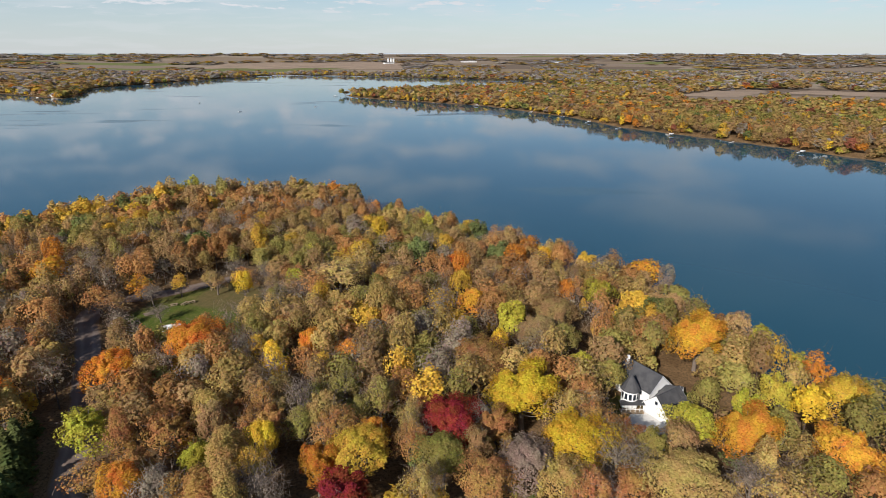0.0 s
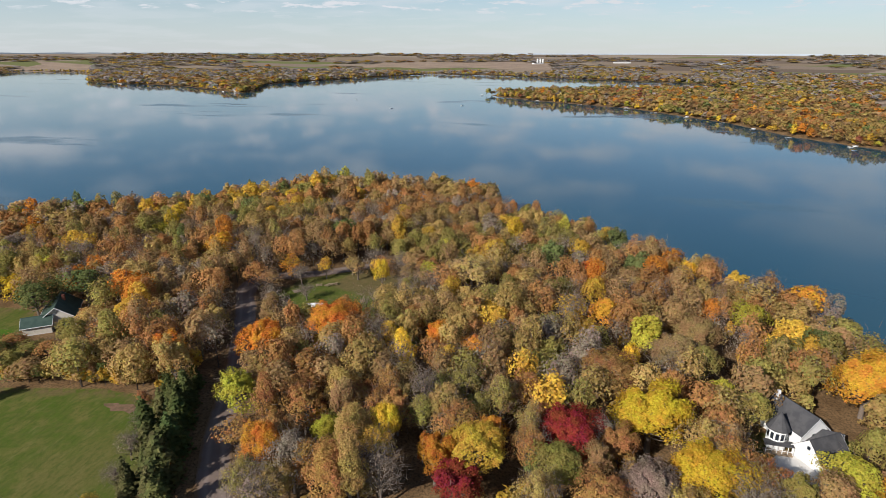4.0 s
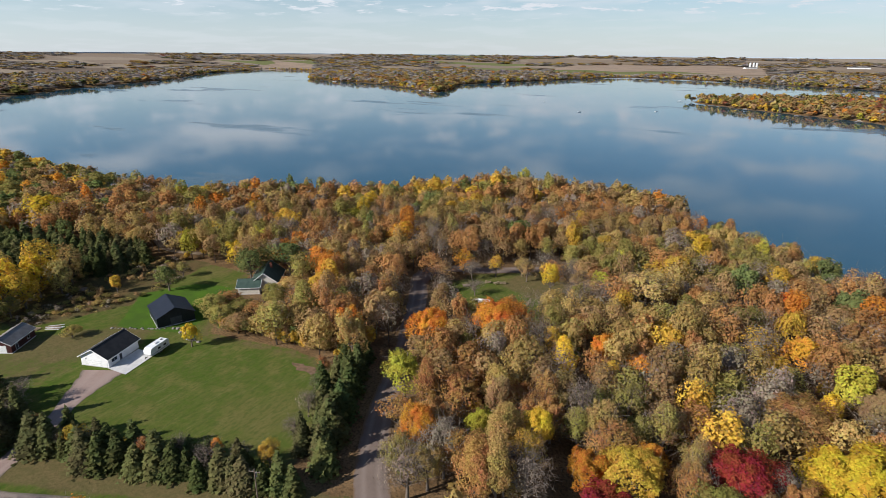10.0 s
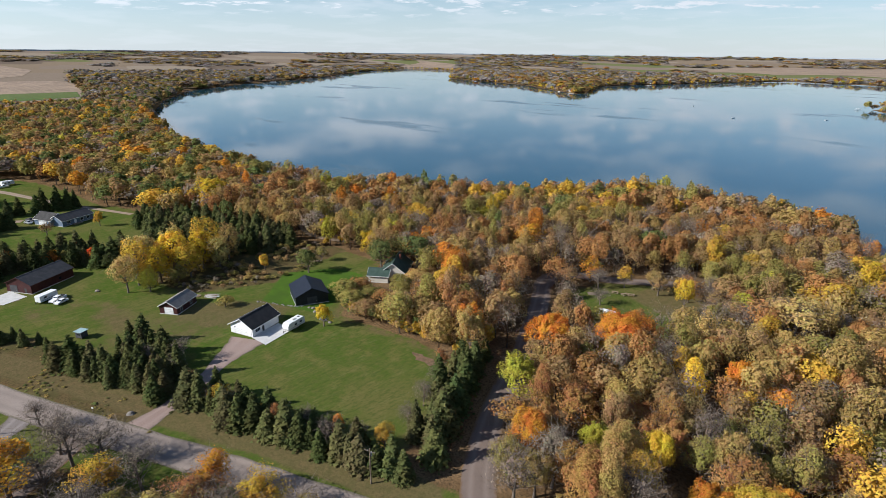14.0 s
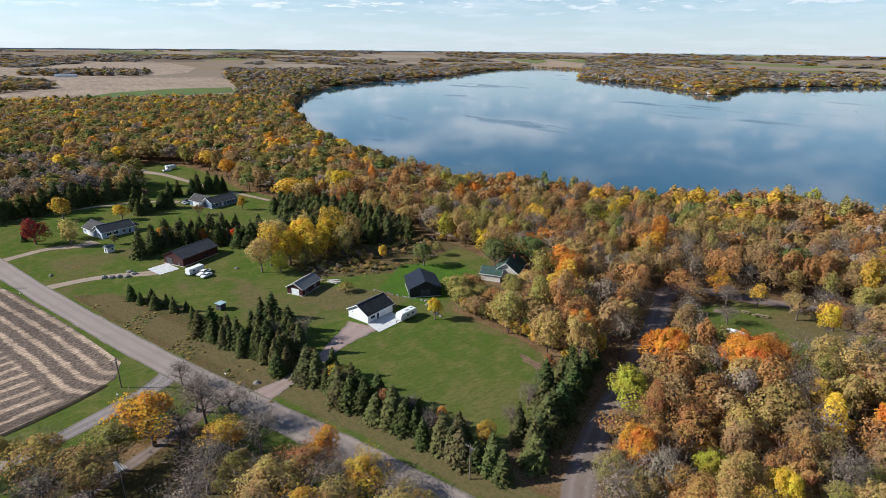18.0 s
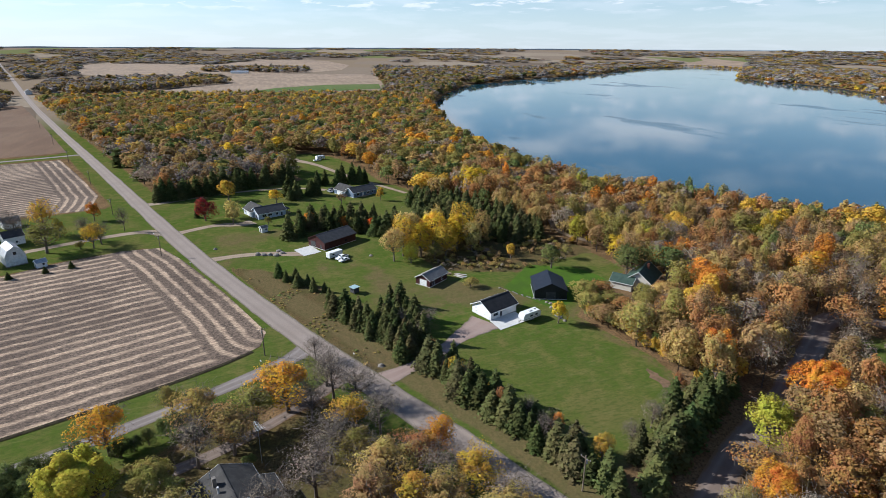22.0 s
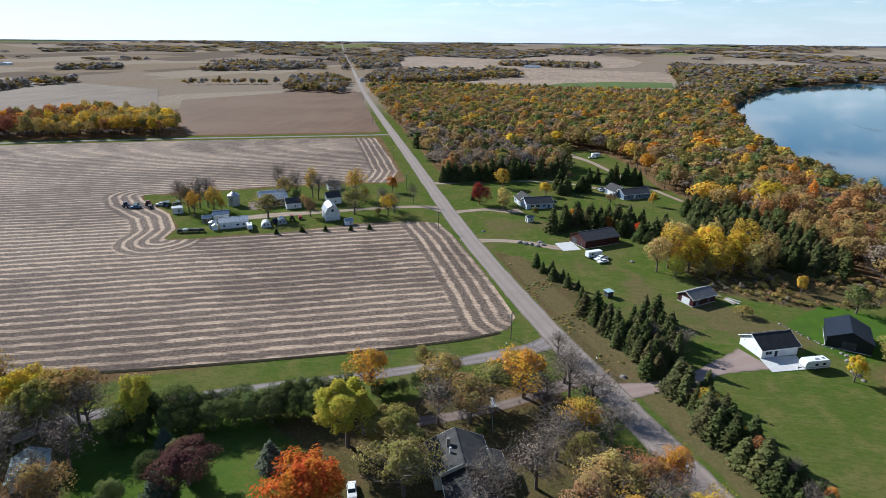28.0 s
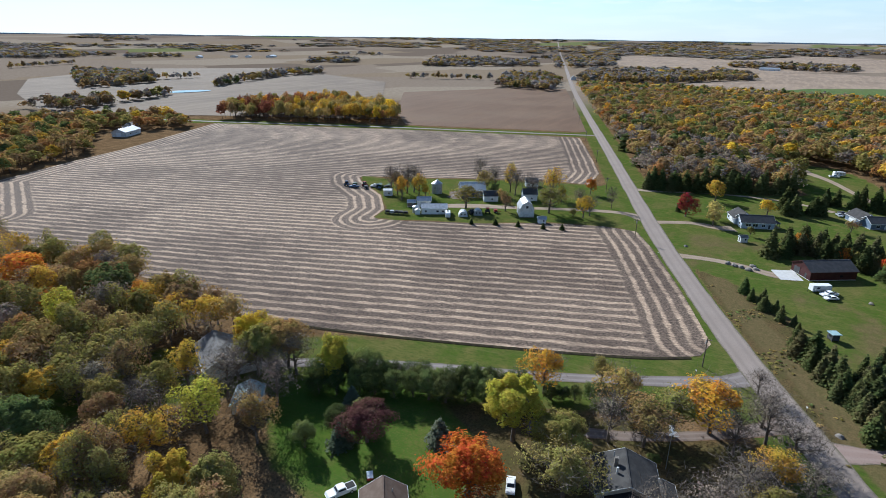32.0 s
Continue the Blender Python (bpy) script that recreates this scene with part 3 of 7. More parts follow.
# ---- roads, drives, fields ----
def resample(line, step):
    out = [line[0]]
    for a, b in zip(line, line[1:]):
        n = max(1, int(np.hypot(*(b - a)) / step))
        out += [a + (b - a) * (k + 1) / n for k in range(n)]
    return np.array(out)


def rounded(line, times=2):
    for _ in range(times):
        q = [line[0]]
        for a, b in zip(line, line[1:]):
            q += [a * 0.75 + b * 0.25, a * 0.25 + b * 0.75]
        line = np.array(q + [line[-1]])
    return line


def strip(name, line, width, mat, lift, label, category="road", step=4.0, far=False):
    line = resample(rounded(np.array(line, float)), step)
    if far:
        keep = [0]
        for k in range(1, len(line)):
            if np.hypot(*(line[k] - line[keep[-1]])) > max(step, np.hypot(*line[k]) * 0.02):
                keep.append(k)
        line = line[keep]
    d = np.gradient(line, axis=0)
    d /= np.hypot(d[:, 0], d[:, 1])[:, None]
    nrm = np.stack([-d[:, 1], d[:, 0]], 1)
    w = np.asarray(width, float)
    if w.ndim == 0:
        w = np.full(len(line), float(w))
    else:
        w = np.interp(np.linspace(0, 1, len(line)), np.linspace(0, 1, len(w)), w)
    offs = (-1.0, -0.6, -0.2, 0.2, 0.6, 1.0)
    rs = random.Random(name)
    rows = []
    for k, (p, q) in enumerate(zip(line, nrm)):
        j = rs.uniform(-0.06, 0.06)
        rows.append([p + q * (o * w[k] / 2 * (1 + (j if abs(o) == 1 else 0))) for o in offs])
    rows = np.array(rows)
    z = ground_z(rows[..., 0], rows[..., 1]) + lift + np.array([0, 0.03, 0.05, 0.05, 0.03, 0]) * 0.6
    i = np.arange(len(line) * 6).reshape(-1, 6)
    f = np.stack([i[:-1, :-1], i[:-1, 1:], i[1:, 1:], i[1:, :-1]], -1).reshape(-1, 4)
    me = mesh_from(name, np.concatenate([rows, z[..., None]], -1).reshape(-1, 3), f[:, ::-1], [mat], None, True)
    give(me, "across", np.tile(offs, len(line)))
    return tagged(new(name, me), label, category, "", "structure")


strip("road", ROAD, 8.0, CHIPSEAL, 0.09, "pale grey two-lane chip-seal county road", far=True)
strip("road_side", SIDE_ROAD, [7.5, 5.5, 4.2, 4.2, 4.2, 4.2, 4.0], GRAVEL, 0.05, "narrow grey lane leaving the county road")
strip("road_cross", CROSS_ROAD, 5.5, GRAVEL, 0.05, "gravel crossroad between fields")
strip("road_gravel", GRAVEL_ROAD, [8.5, 7, 6.5, 6.5, 6.5, 7, 8, 7, 6, 6], DIRT_ROAD, 0.05, "shaded gravel park road through autumn woods")
strip("driveway_garage", [(-126, 24), (-129, 33), (-136, 46), (-142, 53), (-146, 60), (-149, 65)], [9, 5, 4.2, 4.5, 9, 13], PINK_GRAVEL, 0.04, "reddish gravel driveway widening before a garage", "driveway", 1.5)
strip("driveway_maroon", [(-233, -24), (-236, -10), (-235, 2), (-230, 14), (-232, 20)], [7, 4.5, 4.5, 6, 8], TAN_GRAVEL, 0.04, "tan gravel driveway with earth piles", "driveway", 2)
strip("driveway_house", [(-272, -42), (-279, -30), (-284, -20), (-281, -9), (-284, -3)], [8, 4.5, 4.5, 7, 9], TAN_GRAVEL, 0.04, "tan gravel driveway to a white house", "driveway", 2)
strip("driveway_blue", [(-334, -64), (-335, -50), (-342, -36), (-352, -5), (-350, 25), (-340, 40)], [7, 4, 3.5, 3.2, 3.2, 4.5], TAN_GRAVEL, 0.04, "long dirt track at the wood's edge", "driveway", 2)
strip("driveway_wood", [(-470, 24), (-445, 27), (-425, 42), (-395, 52), (-372, 60), (-345, 72), (-318, 84)], [8, 9, 5, 4, 4, 3.5, 3], TAN_GRAVEL, 0.04, "sandy track through a clearing", "driveway", 2)
strip("driveway_farm", [(-277, -42), (-283, -50), (-281, -62), (-274, -80), (-262, -105), (-256, -121), (-248, -134)], [8, 5, 4.5, 4.5, 5, 8, 7], TAN_GRAVEL, 0.04, "farmyard track between the sheds", "driveway", 2)
strip("driveway_south", [(-132, 17), (-125, 10), (-117, -1), (-110, -13), (-105, -26), (-102, -34)], [7, 3.4, 3.2, 3.4, 4, 5], DIRT_ROAD, 0.04, "leaf-strewn gravel driveway under trees", "driveway", 1.5)
strip("track_woods", [(-245, 140), (-225, 132), (-205, 140), (-190, 152)], 3.5, TAN_GRAVEL, 0.04, "sandy woodland track", "driveway", 2)
strip("driveway_white", [(30, 84), (38, 98), (44, 106), (49, 112)], [4, 5, 8, 9], TAN_GRAVEL, 0.04, "paved forecourt of a white house", "driveway", 1.5)


def sheet(name, poly, mat, lift, step, label, attributes=None, category="field"):
    """A flat-lying surface filling a plan outline, its rim snapped to the outline."""
    poly = np.asarray(poly, float)
    lo, hi = poly.min(0) - step, poly.max(0) + step
    xs, ys = np.arange(lo[0], hi[0], step), np.arange(lo[1], hi[1], step)
    X, Y = np.meshgrid(xs, ys)
    ins = inside(poly, X, Y)
    cell = ins[:-1, :-1] | ins[1:, :-1] | ins[:-1, 1:] | ins[1:, 1:]
    px, py = X.copy(), Y.copy()
    best = np.full(X.shape, 1e9)
    for (x0, y0), (x1, y1) in zip(poly, np.roll(poly, -1, 0)):
        dx, dy = x1 - x0, y1 - y0
        f = np.clip(((X - x0) * dx + (Y - y0) * dy) / (dx * dx + dy * dy), 0, 1)
        qx, qy = x0 + f * dx, y0 + f * dy
        d = np.hypot(X - qx, Y - qy)
        near = d < best
        best = np.where(near, d, best)
        px, py = np.where(near & ~ins, qx, px), np.where(near & ~ins, qy, py)
    i = np.arange(X.size).reshape(X.shape)
    f = np.stack([i[:-1, :-1], i[:-1, 1:], i[1:, 1:], i[1:, :-1]], -1)[cell]
    used = np.unique(f)
    back = np.full(X.size, -1)
    back[used] = np.arange(len(used))
    x, y = px.ravel()[used], py.ravel()[used]
    me = mesh_from(name, np.stack([x, y, ground_z(x, y) + lift], 1), back[f], [mat], None, True)
    if attributes:
        for key, fn in attributes.items():
            give(me, key, fn(x, y))
    return tagged(new(name, me), label, category, "", "structure")


row_dir = np.array((-0.338, 0.941))
road_edge = np.array([(-256, -41), (-238, -31.5), (-221, -24), (-197, -14), (-177, -6.5), (-163, -1.5)], float)
far_edge = np.array([(-493, -137), (-435, -113), (-364, -86), (-331, -84)], float)
loop_edge = np.array([(-283, -200), (-277, -212), (-268, -204), (-247, -175), (-226, -158), (-210, -155)], float)
left_edge = np.array([(-120, -310), (-152, -380), (-208, -399), (-256, -412), (-380, -462)], float)


def headland(x, y):
    return np.minimum.reduce([line_distance(e, x, y) for e in (road_edge, far_edge, loop_edge, left_edge)])


sheet("field", FIELD_EDGE, FIELD, 0.06, 2.5, "harvested field with pale crop residue in rows",
      {"rows": lambda x, y: x * row_dir[1] - y * row_dir[0] + 3.0 * vnoise(x, y, 130, 5), "edge": headland})
sheet("field_brown", [(-528, -141), (-500, -226), (-474, -304), (-560, -372), (-760, -490), (-925, -382), (-967, -300), (-740, -216)], BROWN_CROP, 0.06, 9, "dry brown soybean field")
sheet("field_tan_north", [(-990, 190), (-1060, 120), (-1120, -20), (-1180, -160), (-1390, -40), (-1450, -30), (-1810, -30), (-1790, 160), (-1750, 270), (-1710, 340), (-1570, 340), (-1300, 295)], TAN_CROP, 0.25, 16, "pale harvested field beyond the woods")
sheet("field_green", [(-985, 195), (-1110, 140), (-1170, 260), (-1300, 285), (-1290, 170), (-1220, 60), (-1120, 0), (-1060, 110)], GREEN_CROP, 0.6, 14, "strip of green winter crop")
sheet("field_tan_far", [(-1670, -90), (-1880, 180), (-2050, 320), (-2590, 440), (-3040, 400), (-3200, 130), (-2620, -150), (-2830, -410), (-2770, -620), (-1850, -430), (-1760, -290)], TAN_CROP, 0.4, 26, "distant tan stubble field")
sheet("field_south", [(-500, -330), (-560, -400), (-720, -500), (-900, -620), (-1100, -1100), (-860, -1300), (-560, -1150), (-420, -900), (-330, -660), (-420, -500)], DUN_CROP, 0.3, 16, "distant dun stubble field")
sheet("field_tan_shore", [(-1080, 2590), (-940, 2740), (-750, 2600), (-600, 2830), (-360, 2640), (-180, 2660), (-240, 3410), (-480, 3570), (-720, 3400), (-970, 3400), (-1170, 3220)], TAN_CROP, 0.5, 40, "wide tan fields beyond the far shore")
sheet("field_tan_point", [(440, 1120), (550, 1100), (680, 1230), (700, 1310), (560, 1250)], TAN_CROP, 0.5, 16, "tan field among autumn woods")
sheet("field_tan_east", [(680, 1200), (760, 1140), (860, 1040), (940, 1180), (800, 1280)], TAN_CROP, 0.5, 16, "tan field among autumn woods")
sheet("field_tan_bay", [(-2340, 1860), (-2070, 2080), (-2320, 2360), (-2870, 2540), (-2540, 2290)], TAN_CROP, 0.5, 40, "tan field beyond a wooded bay")
sheet("concrete_pad", [(-149.2, 65.9), (-142.2, 66.8), (-145.6, 77.5), (-152.6, 76.6)], CONCRETE, 0.10, 1.0, "white concrete apron beside a garage", None, "pavement")
sheet("forecourt", [(42, 112), (47, 118), (51, 114), (53, 108), (48, 102), (44, 103), (41, 107)], CONCRETE, 0.12, 0.8, "pale concrete forecourt before a white house", None, "pavement")
sheet("concrete_pad_maroon", [(-230, 23.4), (-239.4, 20.0), (-236, 12.6), (-227.0, 16.0)], CONCRETE, 0.10, 1.0, "fresh concrete pad before a maroon shed", None, "pavement")
sheet("bare_soil", [(-104.2 + (4.6 + 1.5 * math.sin(k * 2.3)) * math.cos(k * 0.314), 95.2 + (1.5 + 0.6 * math.sin(k * 1.9)) * math.sin(k * 0.314)) for k in range(20)], BARE_EARTH, 0.04, 0.8, "patch of bare earth in the lawn", None, "soil")
# flat dark strip whose colour stands for the shadow of the furrow bank
strip("field_margin", [(-152, -5.6), (-145.5, -16), (-136.5, -38), (-128.4, -60), (-120.4, -83), (-112.4, -108), (-107.5, -131)], 1.3, FURROW_SHADE, 0.12, "dark ragged strip for the furrow's shadow along the field's edge", "soil", 1.0)
strip("drive_farm_soil", [(-262, -140), (-268, -138), (-276, -144)], [6, 9, 7], DIRT_ROAD, 0.04, "trodden bare earth between the farm sheds", "soil", 2.0)

# ---- trees ----
def tube(p0, p1, r0, r1, sides):
    """Vertices and quads of a tapered limb."""
    p0, p1 = np.array(p0, float), np.array(p1, float)
    d = (p1 - p0) / (np.linalg.norm(p1 - p0) + 1e-9)
    a = np.cross(d, (0.3, 0.9, 0.1))
    a /= np.linalg.norm(a)
    b = np.cross(d, a)
    th = np.arange(sides) * 2 * math.pi / sides
    ring = np.cos(th)[:, None] * a + np.sin(th)[:, None] * b
    v = np.vstack([p0 + ring * r0, p1 + ring * r1])
    k = np.arange(sides)
    f = np.stack([k, (k + 1) % sides, sides + (k + 1) % sides, sides + k], 1)
    return v, f


def shards(rs, centers, normals, size, long=1.0):
    """One small triangle per leaf clump."""
    n = len(centers)
    t = rs.normal(size=(n, 3))
    t -= (t * normals).sum(1)[:, None] * normals
    t /= np.linalg.norm(t, axis=1)[:, None] + 1e-9
    b = np.cross(normals, t)
    s = size * rs.uniform(0.6, 1.35, n)[:, None]
    k = rs.uniform(-0.35, 0.35, n)[:, None]
    v = np.stack([centers - t * s * 0.5 - b * s * 0.4 / long, centers + t * s * (0.5 + k * 0.3) - b * s * 0.35 / long, centers + t * s * k + b * s * 0.6 * long], 1)
    return v.reshape(-1, 3)


def crown(seed, count, size, wide=4.6, low=3.0, top=15.0, blobs=17, inner=0.12, ragged=0.25):
    """Leaf clumps over a lobed dome of boughs; returns vertices and the bough centres."""
    rs = np.random.RandomState(seed)
    mid, half = low + (top - low) * 0.46, (top - low) * 0.54
    axes = np.array((wide, wide * rs.uniform(0.88, 1.08), half))
    lobe = rs.normal(size=(blobs, 3))
    lobe[:, 2] = lobe[:, 2] * 0.9 + 0.45
    lobe /= np.linalg.norm(lobe, axis=1)[:, None]
    reach, bulge = rs.uniform(0.19, 0.44, blobs), rs.uniform(0.10, 0.36, blobs)
    bough = rs.normal(size=(8, 3))
    bough[:, 2] = bough[:, 2] * 0.8 + 0.5
    bough /= np.linalg.norm(bough, axis=1)[:, None]
    wide_reach, wide_bulge = rs.uniform(0.5, 0.95, 8), rs.uniform(0.05, 0.46, 8)
    fill = 1 - ragged * rs.rand(blobs)
    lean = rs.normal(size=3) * 0.11
    n = int(count * 2.4)
    d = rs.normal(size=(n, 3))
    d[:, 2] += 0.40
    d /= np.linalg.norm(d, axis=1)[:, None]
    ang = np.arccos(np.clip(d @ lobe.T, -1, 1)) / reach
    lift = bulge * np.sqrt(np.maximum(0, 1 - ang ** 2))
    which = lift.argmax(1)
    best = lift.max(1)
    keep = (d[:, 2] > -0.62) & (rs.rand(n) < np.where(best > 0.02, fill[which], 0.42 - ragged * 0.35))
    d, which, best = d[keep][:count], which[keep][:count], best[keep][:count]
    n = len(d)
    deep = np.where(rs.rand(n) < inner, rs.uniform(0.35, 0.9, n), 1 - rs.exponential(0.06, n) + rs.normal(0, 0.055, n))
    swell = np.arccos(np.clip(d @ bough.T, -1, 1)) / wide_reach
    swell = (wide_bulge * np.sqrt(np.maximum(0, 1 - swell ** 2))).max(1)
    r = (0.50 + best + swell + d @ lean) * deep
    p = d * r[:, None] * axes + np.array((0, 0, mid))
    out = d - lobe[which] * 0.72 * (best > 0.02)[:, None]
    out /= np.linalg.norm(out, axis=1)[:, None] + 1e-9
    nrm = d * 0.55 + out * 0.55 + rs.normal(size=(n, 3)) * 0.40 + np.array((0, 0, 0.15))
    nrm /= np.linalg.norm(nrm, axis=1)[:, None]
    return shards(rs, p, nrm, size), lobe * (0.62 + bulge * 0.5)[:, None] * axes + np.array((0, 0, mid))


def twigs(seed, centers, count, spread):
    """Thin bare twigs fanning out of the boughs."""
    rs = np.random.RandomState(seed)
    which = rs.randint(0, len(centers), count)
    d = rs.normal(size=(count, 3)) + np.array((0, 0, 0.7))
    d /= np.linalg.norm(d, axis=1)[:, None]
    p0 = centers[which] + rs.normal(size=(count, 3)) * spread * 0.45
    ln = rs.uniform(0.5, 1.1, count)[:, None] * spread
    side = np.cross(d, rs.normal(size=(count, 3)))
    side /= np.linalg.norm(side, axis=1)[:, None] + 1e-9
    w = 0.035
    v = np.stack([p0 - side * w, p0 + side * w, p0 + d * ln], 1)
    return v.reshape(-1, 3)


def welded(name, parts, twig=None):
    vs, fs, n = [], [], 0
    for p in parts:
        v, f = tube(*p)
        vs.append(v)
        fs.append(f + n)
        n += len(v)
    v, f = np.vstack(vs), np.vstack(fs)
    tri = np.concatenate([f[:, [0, 1, 2]], f[:, [0, 2, 3]]])
    if twig is not None and len(twig):
        tri = np.concatenate([tri, np.arange(len(twig)).reshape(-1, 3) + n])
        v = np.vstack([v, twig])
    return mesh_from(name, v, tri, [BARK], None, False)


def trunk_meshes(seed, centers, height=15.0, girth=0.26, twig=None):
    """The stem as one bent tapered tube, and its limbs and twigs."""
    rs = np.random.RandomState(seed)
    bend = np.array((rs.uniform(-0.4, 0.4), rs.uniform(-0.4, 0.4), 0))
    knots = [np.array((0, 0, -0.4)), np.array((0, 0, height * 0.22)) + bend * 0.5, np.array((0, 0, height * 0.45)) + bend, np.array((0, 0, height * 0.78)) + bend * 1.5]
    girths = [girth * 1.35, girth, girth * 0.7, girth * 0.25]
    th = np.arange(7) * 2 * math.pi / 7
    v = np.vstack([k + np.stack([np.cos(th) * g, np.sin(th) * g, th * 0], 1) for k, g in zip(knots, girths)])
    q = np.array([[a * 7 + k, a * 7 + (k + 1) % 7, a * 7 + 7 + (k + 1) % 7, a * 7 + 7 + k] for a in range(3) for k in range(7)])
    stem = mesh_from("trunk", v, np.concatenate([q[:, [0, 1, 2]], q[:, [0, 2, 3]]]), [BARK], None, True)
    limbs = []
    for c in centers:
        f = rs.uniform(0.15, 0.75)
        start = knots[1] * (1 - f) + knots[2] * f if c[2] < height * 0.62 else knots[2] * (1 - f) + knots[3] * f
        if start[2] > c[2] - 0.4:
            start = knots[1]
        half = start * 0.45 + c * 0.55 + np.array((0, 0, -0.25))
        limbs += [(start, half, girth * 0.42, girth * 0.26, 5), (half, c, girth * 0.26, girth * 0.08, 4)]
    return stem, welded("branchwork", limbs, twig)


# shapes at several levels of detail: full, thinning and bare crowns
SHAPES = []
for k in range(11):
    kind = "full" if k < 4 or k > 8 else ("thin" if k < 7 else "bare")
    amount = {"full": 1.0, "thin": 0.62, "bare": 0.09}[kind]
    wide = (4.9, 4.4, 5.2, 3.9, 4.6, 4.3, 5.0, 4.4, 4.8, 4.7, 5.0)[k]
    low = (2.4, 2.8, 3.2, 1.8, 3.0, 2.6, 3.6, 3.2, 3.6, 0.2, 0.0)[k]
    args = dict(wide=wide, low=low, blobs=(44, 36, 54, 30, 46, 40, 50, 34, 40, 38, 46)[k], inner=0.16 if kind == "full" else 0.42,
                ragged={"full": 0.35, "thin": 0.85, "bare": 0.6}[kind])
    fine_v, cen = crown(40 + k, int(7600 * amount), 0.295, **args)
    near_v, _ = crown(40 + k, int(4200 * amount), 0.37, **args)
    mid_v, _ = crown(40 + k, int(1850 * amount), 0.53, **args)
    low_v, _ = crown(40 + k, int(700 * amount + 30), 0.90, **args)
    far_v, _ = crown(40 + k, int(250 * amount + 20), 1.52, **args)
    tiny_v, _ = crown(40 + k, int(52 * amount + 8), 3.2, **args)
    tw = twigs(90 + k, cen, {"full": 30, "thin": 320, "bare": 900}[kind], 2.3)
    tw_mid = twigs(90 + k, cen, {"full": 0, "thin": 130, "bare": 460}[kind], 2.6)
    stem, limbs = trunk_meshes(k, cen, twig=tw)
    SHAPES.append(dict(kind=kind, near=near_v, mid=mid_v, low=low_v, far=far_v, tiny=tiny_v, twig_mid=tw_mid, trunk=stem, branchwork=limbs,
                       crown=mesh_from("crown", near_v, np.arange(len(near_v)).reshape(-1, 3), [LEAF]),
                       huge=mesh_from("crown", *(lambda v: (v, np.arange(len(v)).reshape(-1, 3)))(crown(40 + k, 12000, 0.27, **dict(args, ragged=0.08, inner=0.08))[0]), [LEAF]) if k < 3 else None,
                       coarse=mesh_from("crown", mid_v, np.arange(len(mid_v)).reshape(-1, 3), [LEAF]),
                       fine=mesh_from("crown", fine_v, np.arange(len(fine_v)).reshape(-1, 3), [LEAF])))
FULL, THIN, BARE, BUSH = (0, 1, 2, 3), (4, 5, 6), (7, 8), (9, 10)


def spruce_arrays(seed, count, height=10.0, wide=2.1, size=0.55):
    rs = np.random.RandomState(seed)
    f = 1 - np.sqrt(rs.rand(count))
    f = np.clip(f * 1.02, 0, 1)
    tier = np.floor(f * 13 + rs.rand(count) * 0.55) / 13
    r = wide * (1 - tier) ** 0.85 * rs.uniform(0.4, 1.12, count) + 0.1
    th = rs.rand(count) * 2 * math.pi
    arm = 1 + 0.22 * np.sin(th * 7 + tier * 40)
    p = np.stack([np.cos(th) * r * arm, np.sin(th) * r * arm, 0.4 + tier * (height - 0.4) - r * 0.22 + rs.normal(0, 0.22, count)], 1)
    nrm = np.stack([np.cos(th) * 0.6, np.sin(th) * 0.6, np.full(count, 0.75)], 1) + rs.normal(size=(count, 3)) * 0.35
    nrm /= np.linalg.norm(nrm, axis=1)[:, None]
    return shards(rs, p, nrm, size, 1.15)


SPRUCE = []
for k in range(4):
    v = spruce_arrays(300 + k, 1050, 10.0, (2.0, 2.3, 1.8, 2.5)[k], 0.72)
    c = np.array([(0.0, 0.0, 9.6)])
    stem, sf = tube((0, 0, -0.3), (0, 0, 9.7), 0.16, 0.02, 6)
    SPRUCE.append(dict(crown=mesh_from("crown", v, np.arange(len(v)).reshape(-1, 3), [LEAF]),
                       trunk=mesh_from("trunk", stem, np.concatenate([sf[:, :3], sf[:, [0, 2, 3]]]), [BARK]),
                       mid=spruce_arrays(300 + k, 420, 10.0, 2.1, 0.95), far=spruce_arrays(300 + k, 70, 10.0, 2.1, 2.0)))

TINTS = {
    "rust": (0.360, 0.185, 0.068), "brown": (0.315, 0.200, 0.088), "olive": (0.262, 0.220, 0.064), "khaki": (0.370, 0.255, 0.088),
    "gold": (0.53, 0.335, 0.052), "amber": (0.56, 0.270, 0.040), "yellow": (0.63, 0.43, 0.045), "orange": (0.54, 0.215, 0.038), "flame": (0.58, 0.150, 0.032),
    "green": (0.150, 0.172, 0.056), "lime": (0.41, 0.36, 0.052), "red": (0.255, 0.038, 0.030), "grey": (0.270, 0.212, 0.155),
    "pale": (0.47, 0.35, 0.12), "purple": (0.125, 0.060, 0.050), "spruce": (0.086, 0.100, 0.034), "pine": (0.118, 0.122, 0.044), "cedar": (0.082, 0.098, 0.034), "russet": (0.118, 0.108, 0.046),
    # the last tint is grey paled by distance haze, for the far woods
    "bluespruce": (0.125, 0.150, 0.095), "maroon": (0.26, 0.095, 0.055), "dusk": (0.195, 0.165, 0.135), "haze_grey": (0.31, 0.275, 0.245)}
